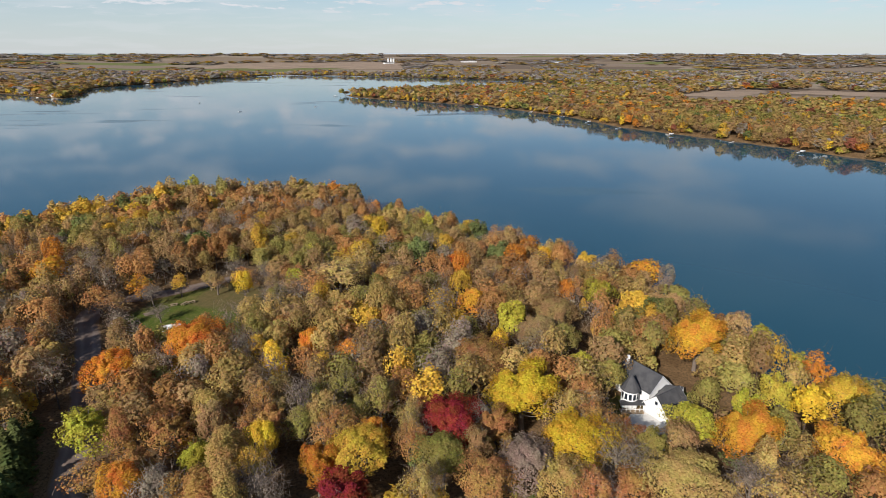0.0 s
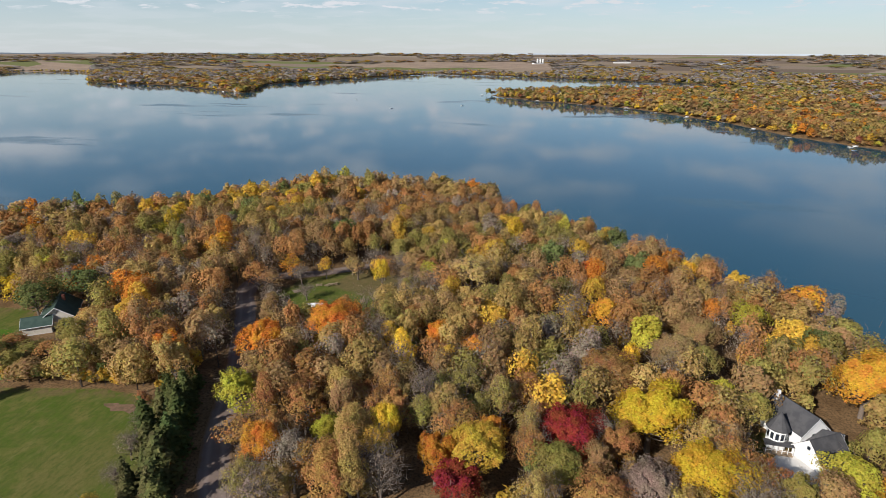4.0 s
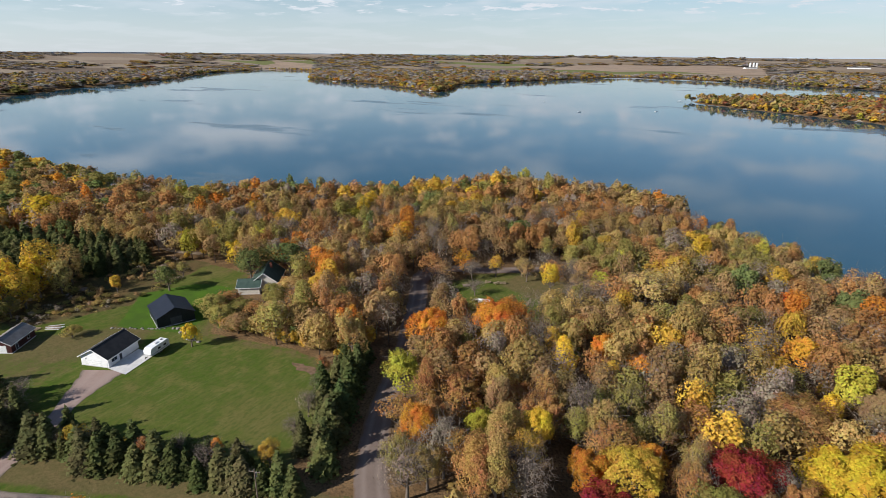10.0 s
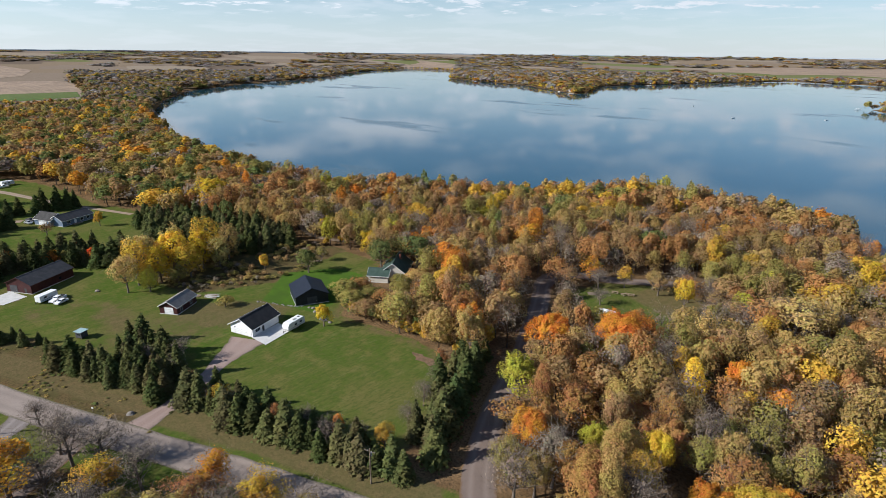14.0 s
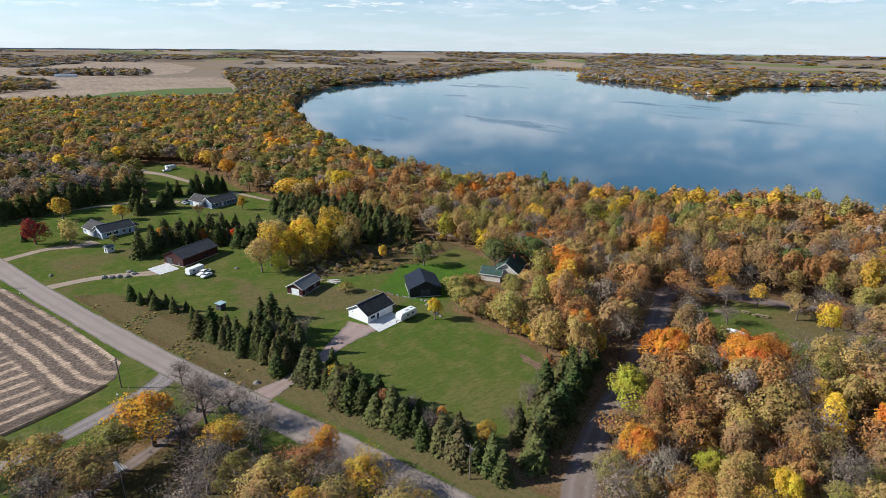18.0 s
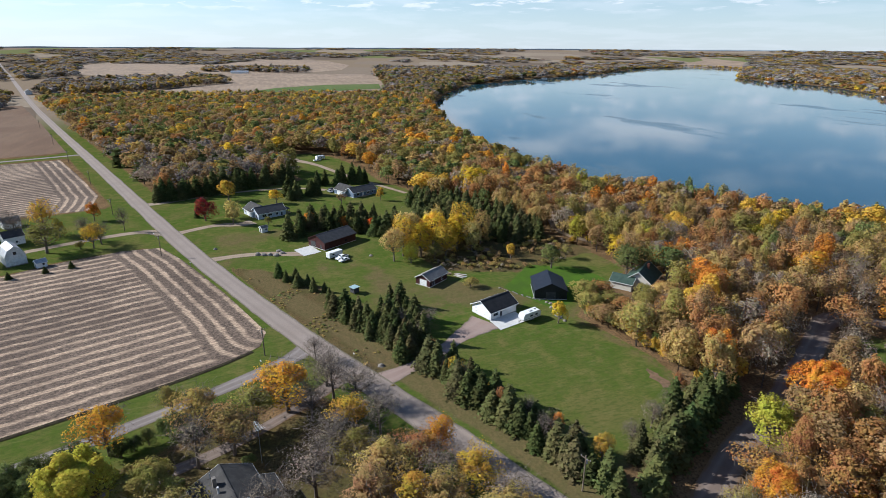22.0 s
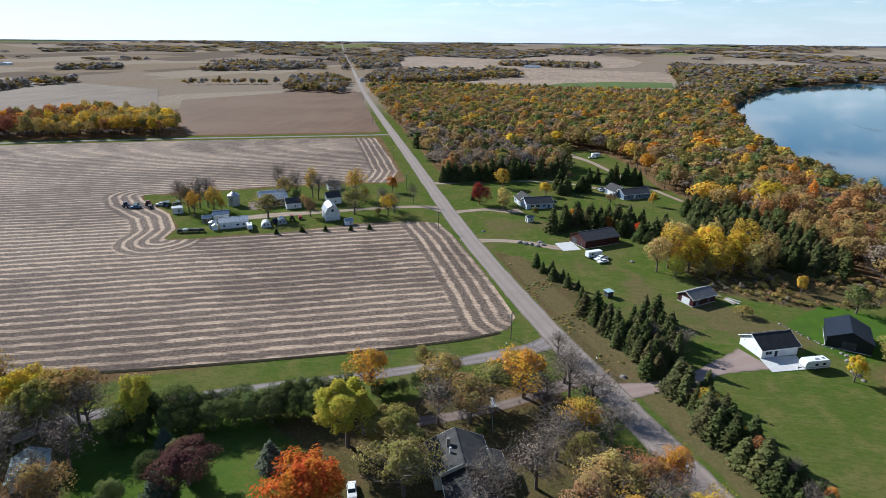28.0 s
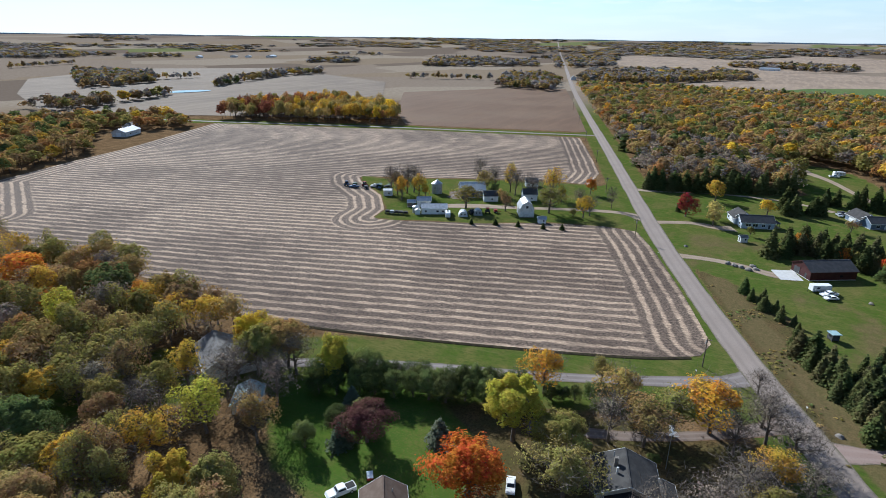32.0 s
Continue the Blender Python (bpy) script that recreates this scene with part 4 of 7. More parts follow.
WORDS = {"rust": "rust-brown oak", "brown": "brown-leaved oak", "olive": "olive-green fading tree", "khaki": "tan-leaved tree", "gold": "golden maple", "amber": "amber maple",
         "yellow": "bright yellow maple", "orange": "orange maple", "flame": "red-orange maple", "green": "still-green tree", "lime": "yellow-green tree",
         "red": "crimson maple", "grey": "grey-brown tree", "pale": "pale yellow tree", "purple": "purple-brown tree",
         "spruce": "dark green spruce", "pine": "olive-green pine", "cedar": "dark green cedar", "russet": "browning spruce", "bluespruce": "blue-grey spruce"}
tree_rs = random.Random(11)


def tree(x, y, height, width, tint, shape=None, where="in the autumn woods", name="tree"):
    """One tree of its own: trunk and crown under an Empty at its foot."""
    conifer = tint in ("spruce", "pine", "bluespruce", "cedar", "russet") and shape not in BUSH
    if conifer:
        s, h0, w0 = SPRUCE[tree_rs.randrange(4)], 10.0, 4.2
    else:
        if shape is None:
            shape = tree_rs.choice(FULL)
        s, h0, w0 = SHAPES[shape], 15.0, 8.8
    base = new("spruce" if conifer else name)
    z = float(ground_z(x, y))
    fz, fw = height / h0, width / w0
    base.matrix_world = Matrix.LocRotScale((x, y, z), Euler((0, 0, tree_rs.uniform(0, 6.28))), (fw * tree_rs.uniform(0.94, 1.06), fw, fz))
    base.empty_display_size = 1
    c = TINTS[tint]
    k = tree_rs.uniform(0.84, 1.20)
    j = [tree_rs.uniform(0.95, 1.05) * k * v for v in c]
    for part_name in ("trunk", "crown") if conifer else ("trunk", "branchwork", "crown"):
        d = math.hypot(x, y)
        level = part_name if part_name != "crown" or conifer else ("huge" if d < 160 and width >= 12 and s["huge"] else "fine" if d < 106 else ("crown" if d < 185 else "coarse"))
        p = new(part_name, s[level])
        if part_name != "trunk":
            p["kind"] = "stuff"
        p.parent = base
        p.color = (*j, 1)
    state = "" if conifer or shape in FULL + BUSH else (" losing leaves" if shape in THIN else " nearly bare")
    tagged(base, WORDS[tint] + state + " " + where, "spruce" if conifer else "tree", "conifers" if conifer else "autumn trees")
    return base


class Wood:
    """Many trees joined into one piece of woodland."""

    def __init__(self):
        self.v, self.c, self.m = [], [], []

    def add(self, verts, tint, mat, rs, spread=0.22):
        n = len(verts) // 3
        at = verts[::3]
        wave = np.sin(at[:, :1] * 0.9 + at[:, 2:] * 0.7) * np.sin(at[:, 1:2] * 1.1 - at[:, 2:] * 0.5)
        k = rs.uniform(1 - spread, 1 + spread, (n, 1)) * np.array(tint) * rs.uniform(0.92, 1.08, (n, 3)) * (1 + wave * np.array((0.05, 0.13, 0.02)))
        self.v.append(verts)
        self.c.append(np.concatenate([k, np.ones((n, 1))], 1))
        self.m.append(np.full(n, mat))

    def tree(self, rs, x, y, z, h, w, tint, level, shape):
        a = rs.uniform(0, 6.28)
        ca, sa = math.cos(a), math.sin(a)

        def put(v, fz, fw):
            return np.stack([(v[:, 0] * ca - v[:, 1] * sa) * fw + x, (v[:, 0] * sa + v[:, 1] * ca) * fw + y, v[:, 2] * fz + z], 1)

        if tint in ("spruce", "pine", "cedar"):
            self.add(put(SPRUCE[shape % 4]["mid" if level in ("near", "mid") else "far"], h / 10, w / 4.2), TINTS[tint], 0, rs)
            return
        s = SHAPES[shape]
        t = np.array(TINTS[tint]) * rs.uniform(0.80, 1.30)
        self.add(put(s[level], h / 15, w / 8.8), t, 0, rs)
        if level in ("near", "mid") and len(s["twig_mid"]):
            self.add(put(s["twig_mid"], h / 15, w / 8.8), (0.215, 0.165, 0.120), 1, rs, 0.25)
        if level in ("near", "mid", "low"):
            tv = np.array([(-0.22, 0, 0), (0.22, 0.1, 0), (0, 0, 11), (0, -0.22, 0), (0, 0.22, 0), (0.1, 0, 11.0)], float)
            self.add(put(tv, h / 15, w / 8.8), (0.10, 0.08, 0.065), 1, rs, 0.1)

    def build(self, name, label, leaf=None):
        leaf = leaf or LEAF_STUFF
        v, c, m = np.vstack(self.v), np.vstack(self.c), np.concatenate(self.m)
        me = mesh_from(name, v, np.arange(len(v)).reshape(-1, 3), [leaf, leaf], m)
        give(me, "tint", c, "FLOAT_COLOR", "FACE")
        return tagged(new(name, me), label, "woodland", "", "stuff")


# trees that stand out by colour: x, y, height, width
LANDMARKS = [
    ("red", [(1, 101, 14, 12), (-18, 83, 12, 11), (29, 234, 14, 9)]),
    ("yellow", [(18, 110, 17, 19), (-300, 120, 18, 17), (15, 137, 13, 6), (26, 94, 15, 13), (-36, 95, 14, 6), (-67, 177, 14, 6), (38, 201, 14, 7), (-317, 10, 9, 8), (-141, 86, 8, 6), (-92, -108, 15, 11)]),
    ("brown", [(26, 141, 16, 15), (33, 152, 15, 12)]),
    ("rust", [(8, 84, 13, 10), (9, 125, 15, 13), (-56, 98, 14, 11), (31, 204, 15, 11)]),
    ("khaki", [(44, 84, 14, 13), (-96, 105, 17, 11)]),
    ("olive", [(0, 91, 13, 10), (41, 122, 13, 8), (33, 140, 14, 11)]),
    ("grey", [(16, 89, 14, 12)]),
    ("amber", [(68, 135, 18, 16), (79, 91, 15, 14), (62, 96, 16, 14), (9, 162, 15, 11), (74, 195, 17, 13), (-138, 185, 17, 14)]),
    ("gold", [(90, 110, 15, 12), (-16, 92, 14, 12), (-118, 281, 15, 12), (-81, 250, 15, 11),
              (-331, -15, 13, 11), (-261, 236, 13, 20), (-306, 66, 8, 5), (-415, 188, 15, 14), (-47, -80, 14, 11),
              (-191, 175, 14, 9), (-256, -152, 8, 5)]),
    ("orange", [(-15, 100, 12, 8), (-83, 123, 14, 13), (-36, 137, 13, 8), (-25, 136, 11, 9),                 (-24, 89, 13, 10), (-67, 135, 15, 14), (-310, -77, 10, 8), (-100, 110, 15, 10),
                (-435, 89, 15, 13), (-84, -204, 15, 16)]),
    ("flame", [(5, 195, 14, 9), (-256, 50, 6, 5)]),
    ("lime", [(-73, 98, 15, 11), (53, 102, 12, 10), (76, 112, 14, 9), (-48, 92, 12, 8), (50, 167, 14, 10), (-96, -35, 17, 16), (-93, -81, 15, 10), (66, 106, 14, 9), (35, 126, 13, 8)]),
    ("green", [(-98, 217, 15, 11), (-9, 204, 17, 13), (21, 204, 15, 12), (15, 233, 15, 12), (-166, 129, 14, 12), (-160, 142, 14, 12), (-184, 107, 11, 9), (-43, -119, 15, 13), (-91, -166, 17, 17)]),
    ("pale", [(-35, 177, 17, 16), (-34, 188, 14, 12), (-295, -13, 9, 9)]),
    ("purple", [(-80, -62, 10, 11)]),
    ("bluespruce", [(-87, -48, 7, 4.6), (-76, -66, 6, 5), (-88, -72, 6, 5)]),
]
BUILT = [(-155, 70, 9), (-163, 95, 11), (-185.5, 58.5, 9), (-240, 29.5, 13), (-161, 133, 12), (-294, 4, 13), (-322, 55, 14), (53, 122, 11), (-91, -10, 11),
         (-66, -47, 8), (-85, -114, 9), (-77, -94, 4), (-296, -468, 17), (50, 112, 9), (45, 103, 8), (42, 112, 8), (-155, 123, 10), (-148, 116, 7), (67, 133, 6)]
taken = []


def free(x, y, gap):
    return all((x - a) ** 2 + (y - b) ** 2 > (gap + c * 0.36) ** 2 for a, b, c in taken)


for tint, rows in LANDMARKS:
    for x, y, h, w in rows:
        tree(x, y, h, w, tint, tree_rs.choice((0, 2, 1) if tint != "pale" else (1, 4, 6)), "at the lakeside woods" if y > 40 else "beside the houses")
        taken.append((x, y, w))
# the tall yellow stand behind the small maroon shed
for x, y, h, w, t in ((-210, 50, 15, 9, "pale"), (-215, 55, 17, 11, "gold"), (-221, 60, 18, 11, "pale"), (-212, 62, 14, 10, "yellow"), (-218, 69, 18, 12, "yellow"), (-210, 72, 13, 10, "gold"),
                      (-226, 72, 18, 12, "pale"), (-216, 79, 17, 12, "yellow"), (-224, 84, 18, 12, "gold"), (-211, 84, 13, 9, "pale"), (-219, 91, 15, 11, "khaki"), (-206, 56, 9, 7, "lime"), (-206, 66, 8, 7, "olive")):
    tree(x, y, h, w, t, tree_rs.choice((9, 10, 10, 2)), "in a tall stand beside a maroon shed")
    taken.append((x, y, w))
# broad red-orange maple on the southern lawn
tree(-76, -36, 14, 16, "flame", 9, "on the lawn beside a brown-roofed house")
taken.append((-76, -36, 14))
# crimson ornamental tree on the lawn
tree(-293, -25, 12, 12, "red", 9, "on the lawn beside the county road")
taken.append((-293, -25, 9))

# rows of planted spruces and clumps of conifers
def row(points, gap, h, tints, jitter=1.0, where="in a planted row along the lawn"):
    for p in resample(np.array(points, float), gap):
        x, y = p[0] + tree_rs.uniform(-jitter, jitter), p[1] + tree_rs.uniform(-jitter, jitter)
        hh = h * tree_rs.uniform(0.72, 1.2)
        tree(x, y, hh, hh * tree_rs.uniform(0.50, 0.70), tree_rs.choice(tints), None, where)
        taken.append((x, y, 4))


MIX = ("spruce", "spruce", "pine", "russet")
row([(-128, 39), (-114, 43.5), (-100, 49), (-84, 55), (-72, 60)], 3.1, 9.0, MIX)
row([(-129, 43), (-112, 48), (-96, 54), (-84, 60)], 4.2, 7.5, MIX, 1.4)
row([(-73, 67), (-81, 82), (-88, 97), (-93, 106)], 3.0, 9.0, MIX, 1.6)
row([(-79, 70), (-88, 86), (-95, 100)], 3.8, 8, MIX, 1.5)
row([(-172, 20), (-158, 25), (-148, 29), (-136, 34)], 2.8, 6.8, MIX, 1.6, "in a conifer clump beside the road")
row([(-162, 33), (-150, 36), (-140, 39)], 3.0, 7.4, MIX, 2.0, "in a conifer clump beside the road")
row([(-170, 40), (-160, 42), (-150, 43)], 3.2, 7.8, MIX, 2.0, "in a conifer clump beside the road")
row([(-206, 6), (-197, 12), (-188, 18), (-180, 24)], 3.4, 5.0, ("spruce", "pine"), 1.4, "in a straggling row on the verge")
row([(-254, 14), (-262, 24), (-256, 40), (-246, 52), (-238, 62)], 3.0, 10.0, MIX, 2.4, "behind a maroon shed")
row([(-270, 22), (-272, 30), (-266, 44), (-254, 60)], 3.4, 9.5, MIX, 2.8, "behind a maroon shed")
row([(-320, 18), (-328, 24), (-336, 16), (-328, 34)], 3.8, 10, ("spruce", "spruce", "pine"), 2.4, "between two houses")
row([(-352, 38), (-356, 52), (-352, 66)], 4.5, 11, ("spruce",), 2.0, "by the sandy track")
row([(-290, 78), (-298, 88), (-282, 92)], 4.0, 9.0, ("spruce",), 1.8, "at the edge of a lawn")
row([(-340, -52), (-344, -34), (-352, -16), (-364, 4), (-368, 20)], 3.6, 12, ("spruce", "spruce", "pine"), 2.0, "at the wood's edge")
row([(-300, -30), (-318, -28)], 8.0, 5.0, ("spruce",), 0.5, "on a lawn")
for k in range(70):
    a, q = tree_rs.uniform(0, 6.28), math.sqrt(tree_rs.random())
    x, y = -252 + math.cos(a) * q * 34, 88 + math.sin(a) * q * 17
    if free(x, y, 1.6):
        hh = tree_rs.uniform(8, 12)
        tree(x, y, hh, hh * 0.66, tree_rs.choice(("pine", "pine", "spruce")), None, "in a pine plantation by the meadow")
        taken.append((x, y, 4))


PLANTATION = np.array([(-289, 80), (-292, 100), (-262, 112), (-236, 122), (-212, 120), (-214, 102), (-222, 96), (-256, 90), (-276, 79)], float)
for p in [(x, y) for x in np.arange(-294, -208, 4.6) for y in np.arange(78, 124, 4.6)]:
    x, y = p[0] + tree_rs.uniform(-1.6, 1.6), p[1] + tree_rs.uniform(-1.6, 1.6)
    if inside(PLANTATION, x, y) and free(x, y, 1.2):
        hh = tree_rs.uniform(8, 12)
        tree(x, y, hh, hh * 0.62, tree_rs.choice(("pine", "pine", "pine", "spruce", "russet")), None, "in a pine plantation by the meadow")
        taken.append((x, y, 4))


def hedge(points, gap, h, w, tints, jitter, where):
    for p in resample(np.array(points, float), gap):
        x, y = p[0] + tree_rs.uniform(-jitter, jitter), p[1] + tree_rs.uniform(-jitter, jitter)
        tree(x, y, h * tree_rs.uniform(0.8, 1.15), w * tree_rs.uniform(0.85, 1.2), tree_rs.choice(tints), tree_rs.choice(BUSH), where, "hedge_bush")
        taken.append((x, y, 4))


# dense cedar hedge of the southern yard
hedge([(-88, -83), (-94, -74), (-98, -62), (-103, -50), (-108, -38)], 4.2, 7.5, 7.0, ("cedar", "cedar", "green"), 0.8, "in a dense hedge beside the lane")
hedge([(-91, -84), (-97, -76), (-101, -64), (-106, -52), (-111, -40)], 3.0, 8.2, 6.4, ("cedar", "cedar", "cedar", "green"), 0.8, "in a dense hedge beside the lane")
hedge([(-115, -33), (-120, -22), (-124, -13)], 2.8, 4.0, 4.0, ("cedar", "green"), 0.6, "in a low hedge beside the lane")
hedge([(-73, -72), (-79, -70), (-85, -66)], 4.0, 6.5, 6.0, ("cedar", "green", "bluespruce"), 1.4, "on the yard")
row([(-168, 24), (-156, 28), (-146, 32), (-138, 36)], 2.4, 8.2, MIX, 1.8, "in a conifer clump beside the road")
row([(-166, 37), (-156, 39.5), (-144, 41)], 2.2, 8.4, MIX, 2.2, "in a conifer clump beside the road")
hedge([(-260, 18), (-264, 24), (-260, 36), (-250, 50), (-240, 58)], 3.6, 7.5, 6.0, ("pine", "spruce", "cedar", "olive", "orange"), 3.0, "behind a maroon shed")
hedge([(-236, 66), (-232, 78), (-226, 98), (-240, 106)], 4.4, 7.0, 6.5, ("pine", "pine", "green"), 3.5, "in a pine plantation by the meadow")
hedge([(-268, 78), (-256, 92), (-244, 84), (-252, 74), (-272, 96)], 4.4, 8.0, 6.5, ("pine", "pine", "spruce"), 4.0, "in a pine plantation by the meadow")
hedge([(-103, -6), (-101, -20)], 6.0, 2.5, 3.0, ("cedar", "green"), 1.0, "beside a grey-roofed house")

# ---- the woods ----
def blocked(x, y):
    for bx, by, br in BUILT:
        if (x - bx) ** 2 + (y - by) ** 2 < br * br:
            return True
    return False


def mixed_tint(rs, x, y, warm):
    n = float(vnoise(x, y, 45, 9)) + rs.uniform(-0.28, 0.28)
    if warm == "south":
        return rs.choice(["brown", "olive", "khaki", "gold", "olive", "grey", "rust", "orange", "lime"], p=[.22, .22, .17, .06, .13, .12, .04, .02, .02])
    if n < 0.35:
        return rs.choice(["rust", "brown", "orange", "grey", "khaki"], p=[.30, .26, .02, .24, .18])
    if n < 0.6:
        return rs.choice(["khaki", "olive", "rust", "grey", "brown", "gold", "orange"], p=[.23, .20, .17, .20, .12, .07, .01])
    return rs.choice(["olive", "khaki", "gold", "lime", "green", "brown", "yellow", "rust"], p=[.25, .26, .10, .04, .05, .17, .04, .09])


def shape_for(rs, tint):
    if tint in ("grey", "dusk"):
        return int(rs.choice(BARE + (6,)))
    if tint in ("rust", "brown", "olive", "khaki"):
        return int(rs.choice(FULL + THIN, p=[.14, .14, .14, .1, .16, .16, .16]))
    return int(rs.choice(FULL + (4,)))


def scatter(rs, box, gap, keep):
    """Jittered places in a plan rectangle, nearest rows first."""
    x0, y0, x1, y1 = box
    xs, ys = np.arange(x0, x1, gap), np.arange(y0, y1, gap * 0.9)
    X, Y = np.meshgrid(xs, ys)
    X = X + (np.arange(len(ys)) % 2)[:, None] * gap / 2 + rs.uniform(-0.34, 0.34, X.shape) * gap
    Y = Y + rs.uniform(-0.34, 0.34, X.shape) * gap
    X, Y = X.ravel(), Y.ravel()
    k = keep(X, Y)
    return np.stack([X[k], Y[k]], 1)


SPRUCE_ROW = np.array([(-128, 40), (-100, 50), (-74, 60), (-77, 72), (-88, 94), (-93, 104)], float)


def lakeside(x, y):
    k = (shore_distance(x, y) > 3.5) & ~inside(OPEN, x, y) & ~inside(PARK, x, y) & ~inside(WHITE_HOUSE_YARD, x, y)
    k &= (line_distance(GRAVEL_ROAD, x, y) > 4.6) & (line_distance(SPRUCE_ROW, x, y) > 7) & (line_distance(ROAD, x, y) > 12)
    k &= ~inside(HOMESTEAD, x, y) & (np.hypot(x, y) > 56)
    side = np.interp(x, ROAD[::-1, 0], ROAD[::-1, 1])
    return k & (y > side + 12)


rs = np.random.RandomState(5)
near_wood, mid_wood, west_wood = Wood(), Wood(), Wood()
single = 0
places = scatter(rs, (-310, 40, 125, 330), 6.7, lakeside)
places = places[np.argsort(np.hypot(places[:, 0] + 20, places[:, 1]))]
for x, y in places:
    if blocked(x, y) or not free(x, y, 3.2):
        continue
    tint = str(mixed_tint(rs, x, y, "north"))
    sh = shape_for(rs, tint)
    rim = float(shore_distance(x, y))
    h = rs.uniform(11, 16.5) * (0.97 if rim < 12 else 1) * (0.58 if math.hypot(x + 143, y - 112) < 21 else 1)
    w = rs.uniform(6.8, 11.2)
    if rim < 14 and rs.rand() < 0.25:
        tint = str(rs.choice(["gold", "orange", "grey", "rust"]))
    d = math.hypot(x, y)
    if single < 48 and d < 165:
        tree(x, y, h, w, tint, sh)
        single += 1
    elif d < 112:
        near_wood.tree(rs, x, y, 0, h, w, tint, "near", sh)
    elif d < 285:
        near_wood.tree(rs, x, y, float(ground_z(x, y)), h, w, tint, "mid", sh)
    else:
        mid_wood.tree(rs, x, y, float(ground_z(x, y)), h, w * 1.04, tint, "low", sh)
# saplings and brush below the canopy and along the edges
brush = Wood()
for x, y in scatter(rs, (-310, 45, 120, 325), 6.0, lambda x, y: lakeside(x, y) & (np.hypot(x, y) < 260)):
    if blocked(x, y) or rs.rand() < 0.68:
        continue
    brush.tree(rs, x, y, float(ground_z(x, y)), rs.uniform(3, 7), rs.uniform(3, 5), str(rs.choice(["olive", "brown", "khaki", "green", "gold"])), "far", int(rs.choice(FULL + THIN)))
EDGE = np.array([(-96, 106), (-112, 104), (-130, 101), (-146, 97), (-153, 107)], float)
for p in resample(EDGE, 1.6):
    for k in range(2):
        x, y = p[0] + rs.uniform(-2, 2), p[1] + rs.uniform(-1.5, 3)
        brush.tree(rs, x, y, 0, rs.uniform(2.5, 6), rs.uniform(3, 5), str(rs.choice(["olive", "brown", "green", "khaki", "gold"])), "low", int(rs.choice(FULL + THIN)))
for x, y in scatter(rs, (-264, 60, -186, 134), 2.6, lambda x, y: inside(MEADOW, x, y) & (vnoise(x, y, 11, 24) + 0.6 * vnoise(x, y, 4, 25) > 0.78)):
    if blocked(x, y):
        continue
    brush.tree(rs, x, y, 0, rs.uniform(0.6, 3.0), rs.uniform(1.4, 3.6), str(rs.choice(["brown", "olive", "olive", "grey", "khaki"])), "low", int(rs.choice(THIN + BARE)))
for x, y in scatter(rs, (-226, -16, -120, 36), 1.7, lambda x, y: inside(VERGE, x, y) & (vnoise(x, y, 7, 22) + 0.5 * vnoise(x, y, 2.5, 23) > 0.98)):
    brush.tree(rs, x, y, 0, rs.uniform(0.15, 0.45), rs.uniform(0.6, 1.6), str(rs.choice(["olive", "khaki", "green"])), "far", int(rs.choice(THIN + BARE)))

BARE_STAND = np.array([(-312, -62), (-308, -30), (-320, -8), (-372, 14), (-462, 4), (-512, -48), (-530, -98), (-487, -122), (-361, -86)], float)
west = scatter(rs, (-1010, -310, -310, 300), 8.8, lambda x, y: lakeside(x, y) & (x > -1000 + 0.2 * y))
for x, y in west:
    if blocked(x, y) or not free(x, y, 3.5):
        continue
    tint = str(mixed_tint(rs, x, y, "north"))
    if rs.rand() < 0.8:
        tint = str(rs.choice(["gold", "khaki", "brown", "rust", "olive", "grey", "green", "amber"], p=[.07, .12, .17, .03, .25, .21, .12, .03]))
    if inside(BARE_STAND, x, y) and rs.rand() < 0.8:
        tint = str(rs.choice(["grey", "dusk", "brown", "spruce"], p=[.40, .26, .18, .16]))
    d = math.hypot(x, y)
    w = rs.uniform(8, 14.5)
    west_wood.tree(rs, x, y, float(ground_z(x, y)), rs.uniform(11, 16), w, tint, "low" if d < 430 else ("far" if d < 900 else "tiny"), shape_for(rs, tint))

south_wood = Wood()
for x, y, h, w, t, sh in [(-53, -95, 13, 11, 'gold', 4), (-65, -94, 14, 12, 'lime', 4), (-66, -111, 14, 11, 'olive', 0), (-74, -111, 13, 10, 'gold', 5), (-77, -130, 13, 11, 'olive', 4), (-76, -100, 13, 11, 'grey', 7)]:
    tree(x, y, h, w, t, sh, "at the edge of the southern wood")
    taken.append((x, y, w))
south = scatter(rs, (-125, -335, -5, -60), 7.6, lambda x, y: inside(WOOD_SOUTH, x, y) & (np.hypot(x, y) > 55) & (y > 3.0 * x - 12))
south = south[np.argsort(np.hypot(south[:, 0], south[:, 1]))]
single = 0
for x, y in south:
    if blocked(x, y) or not free(x, y, 3.0):
        continue
    tint = str(mixed_tint(rs, x, y, "south"))
    sh = shape_for(rs, tint)
    h, w = rs.uniform(11, 16), rs.uniform(8, 12)
    if single < 30 and math.hypot(x, y) < 190:
        tree(x, y, h, w, tint, sh, "in the wood by the field")
        single += 1
    else:
        south_wood.tree(rs, x, y, 0, h, w, tint, "mid", sh)
left = scatter(rs, (-425, -790, -90, -380), 10.5, lambda x, y: inside(WOOD_LEFT, x, y) & (y > 2.9 * x - 40))
for x, y in left:
    if blocked(x, y):
        continue
    tint = str(rs.choice(["gold", "khaki", "olive", "brown", "green", "yellow", "rust"], p=[.10, .20, .24, .24, .08, .02, .12]))
    south_wood.tree(rs, x, y, float(ground_z(x, y)), rs.uniform(9, 14), rs.uniform(10, 14), tint, "low" if y > -440 else "far", shape_for(rs, tint))
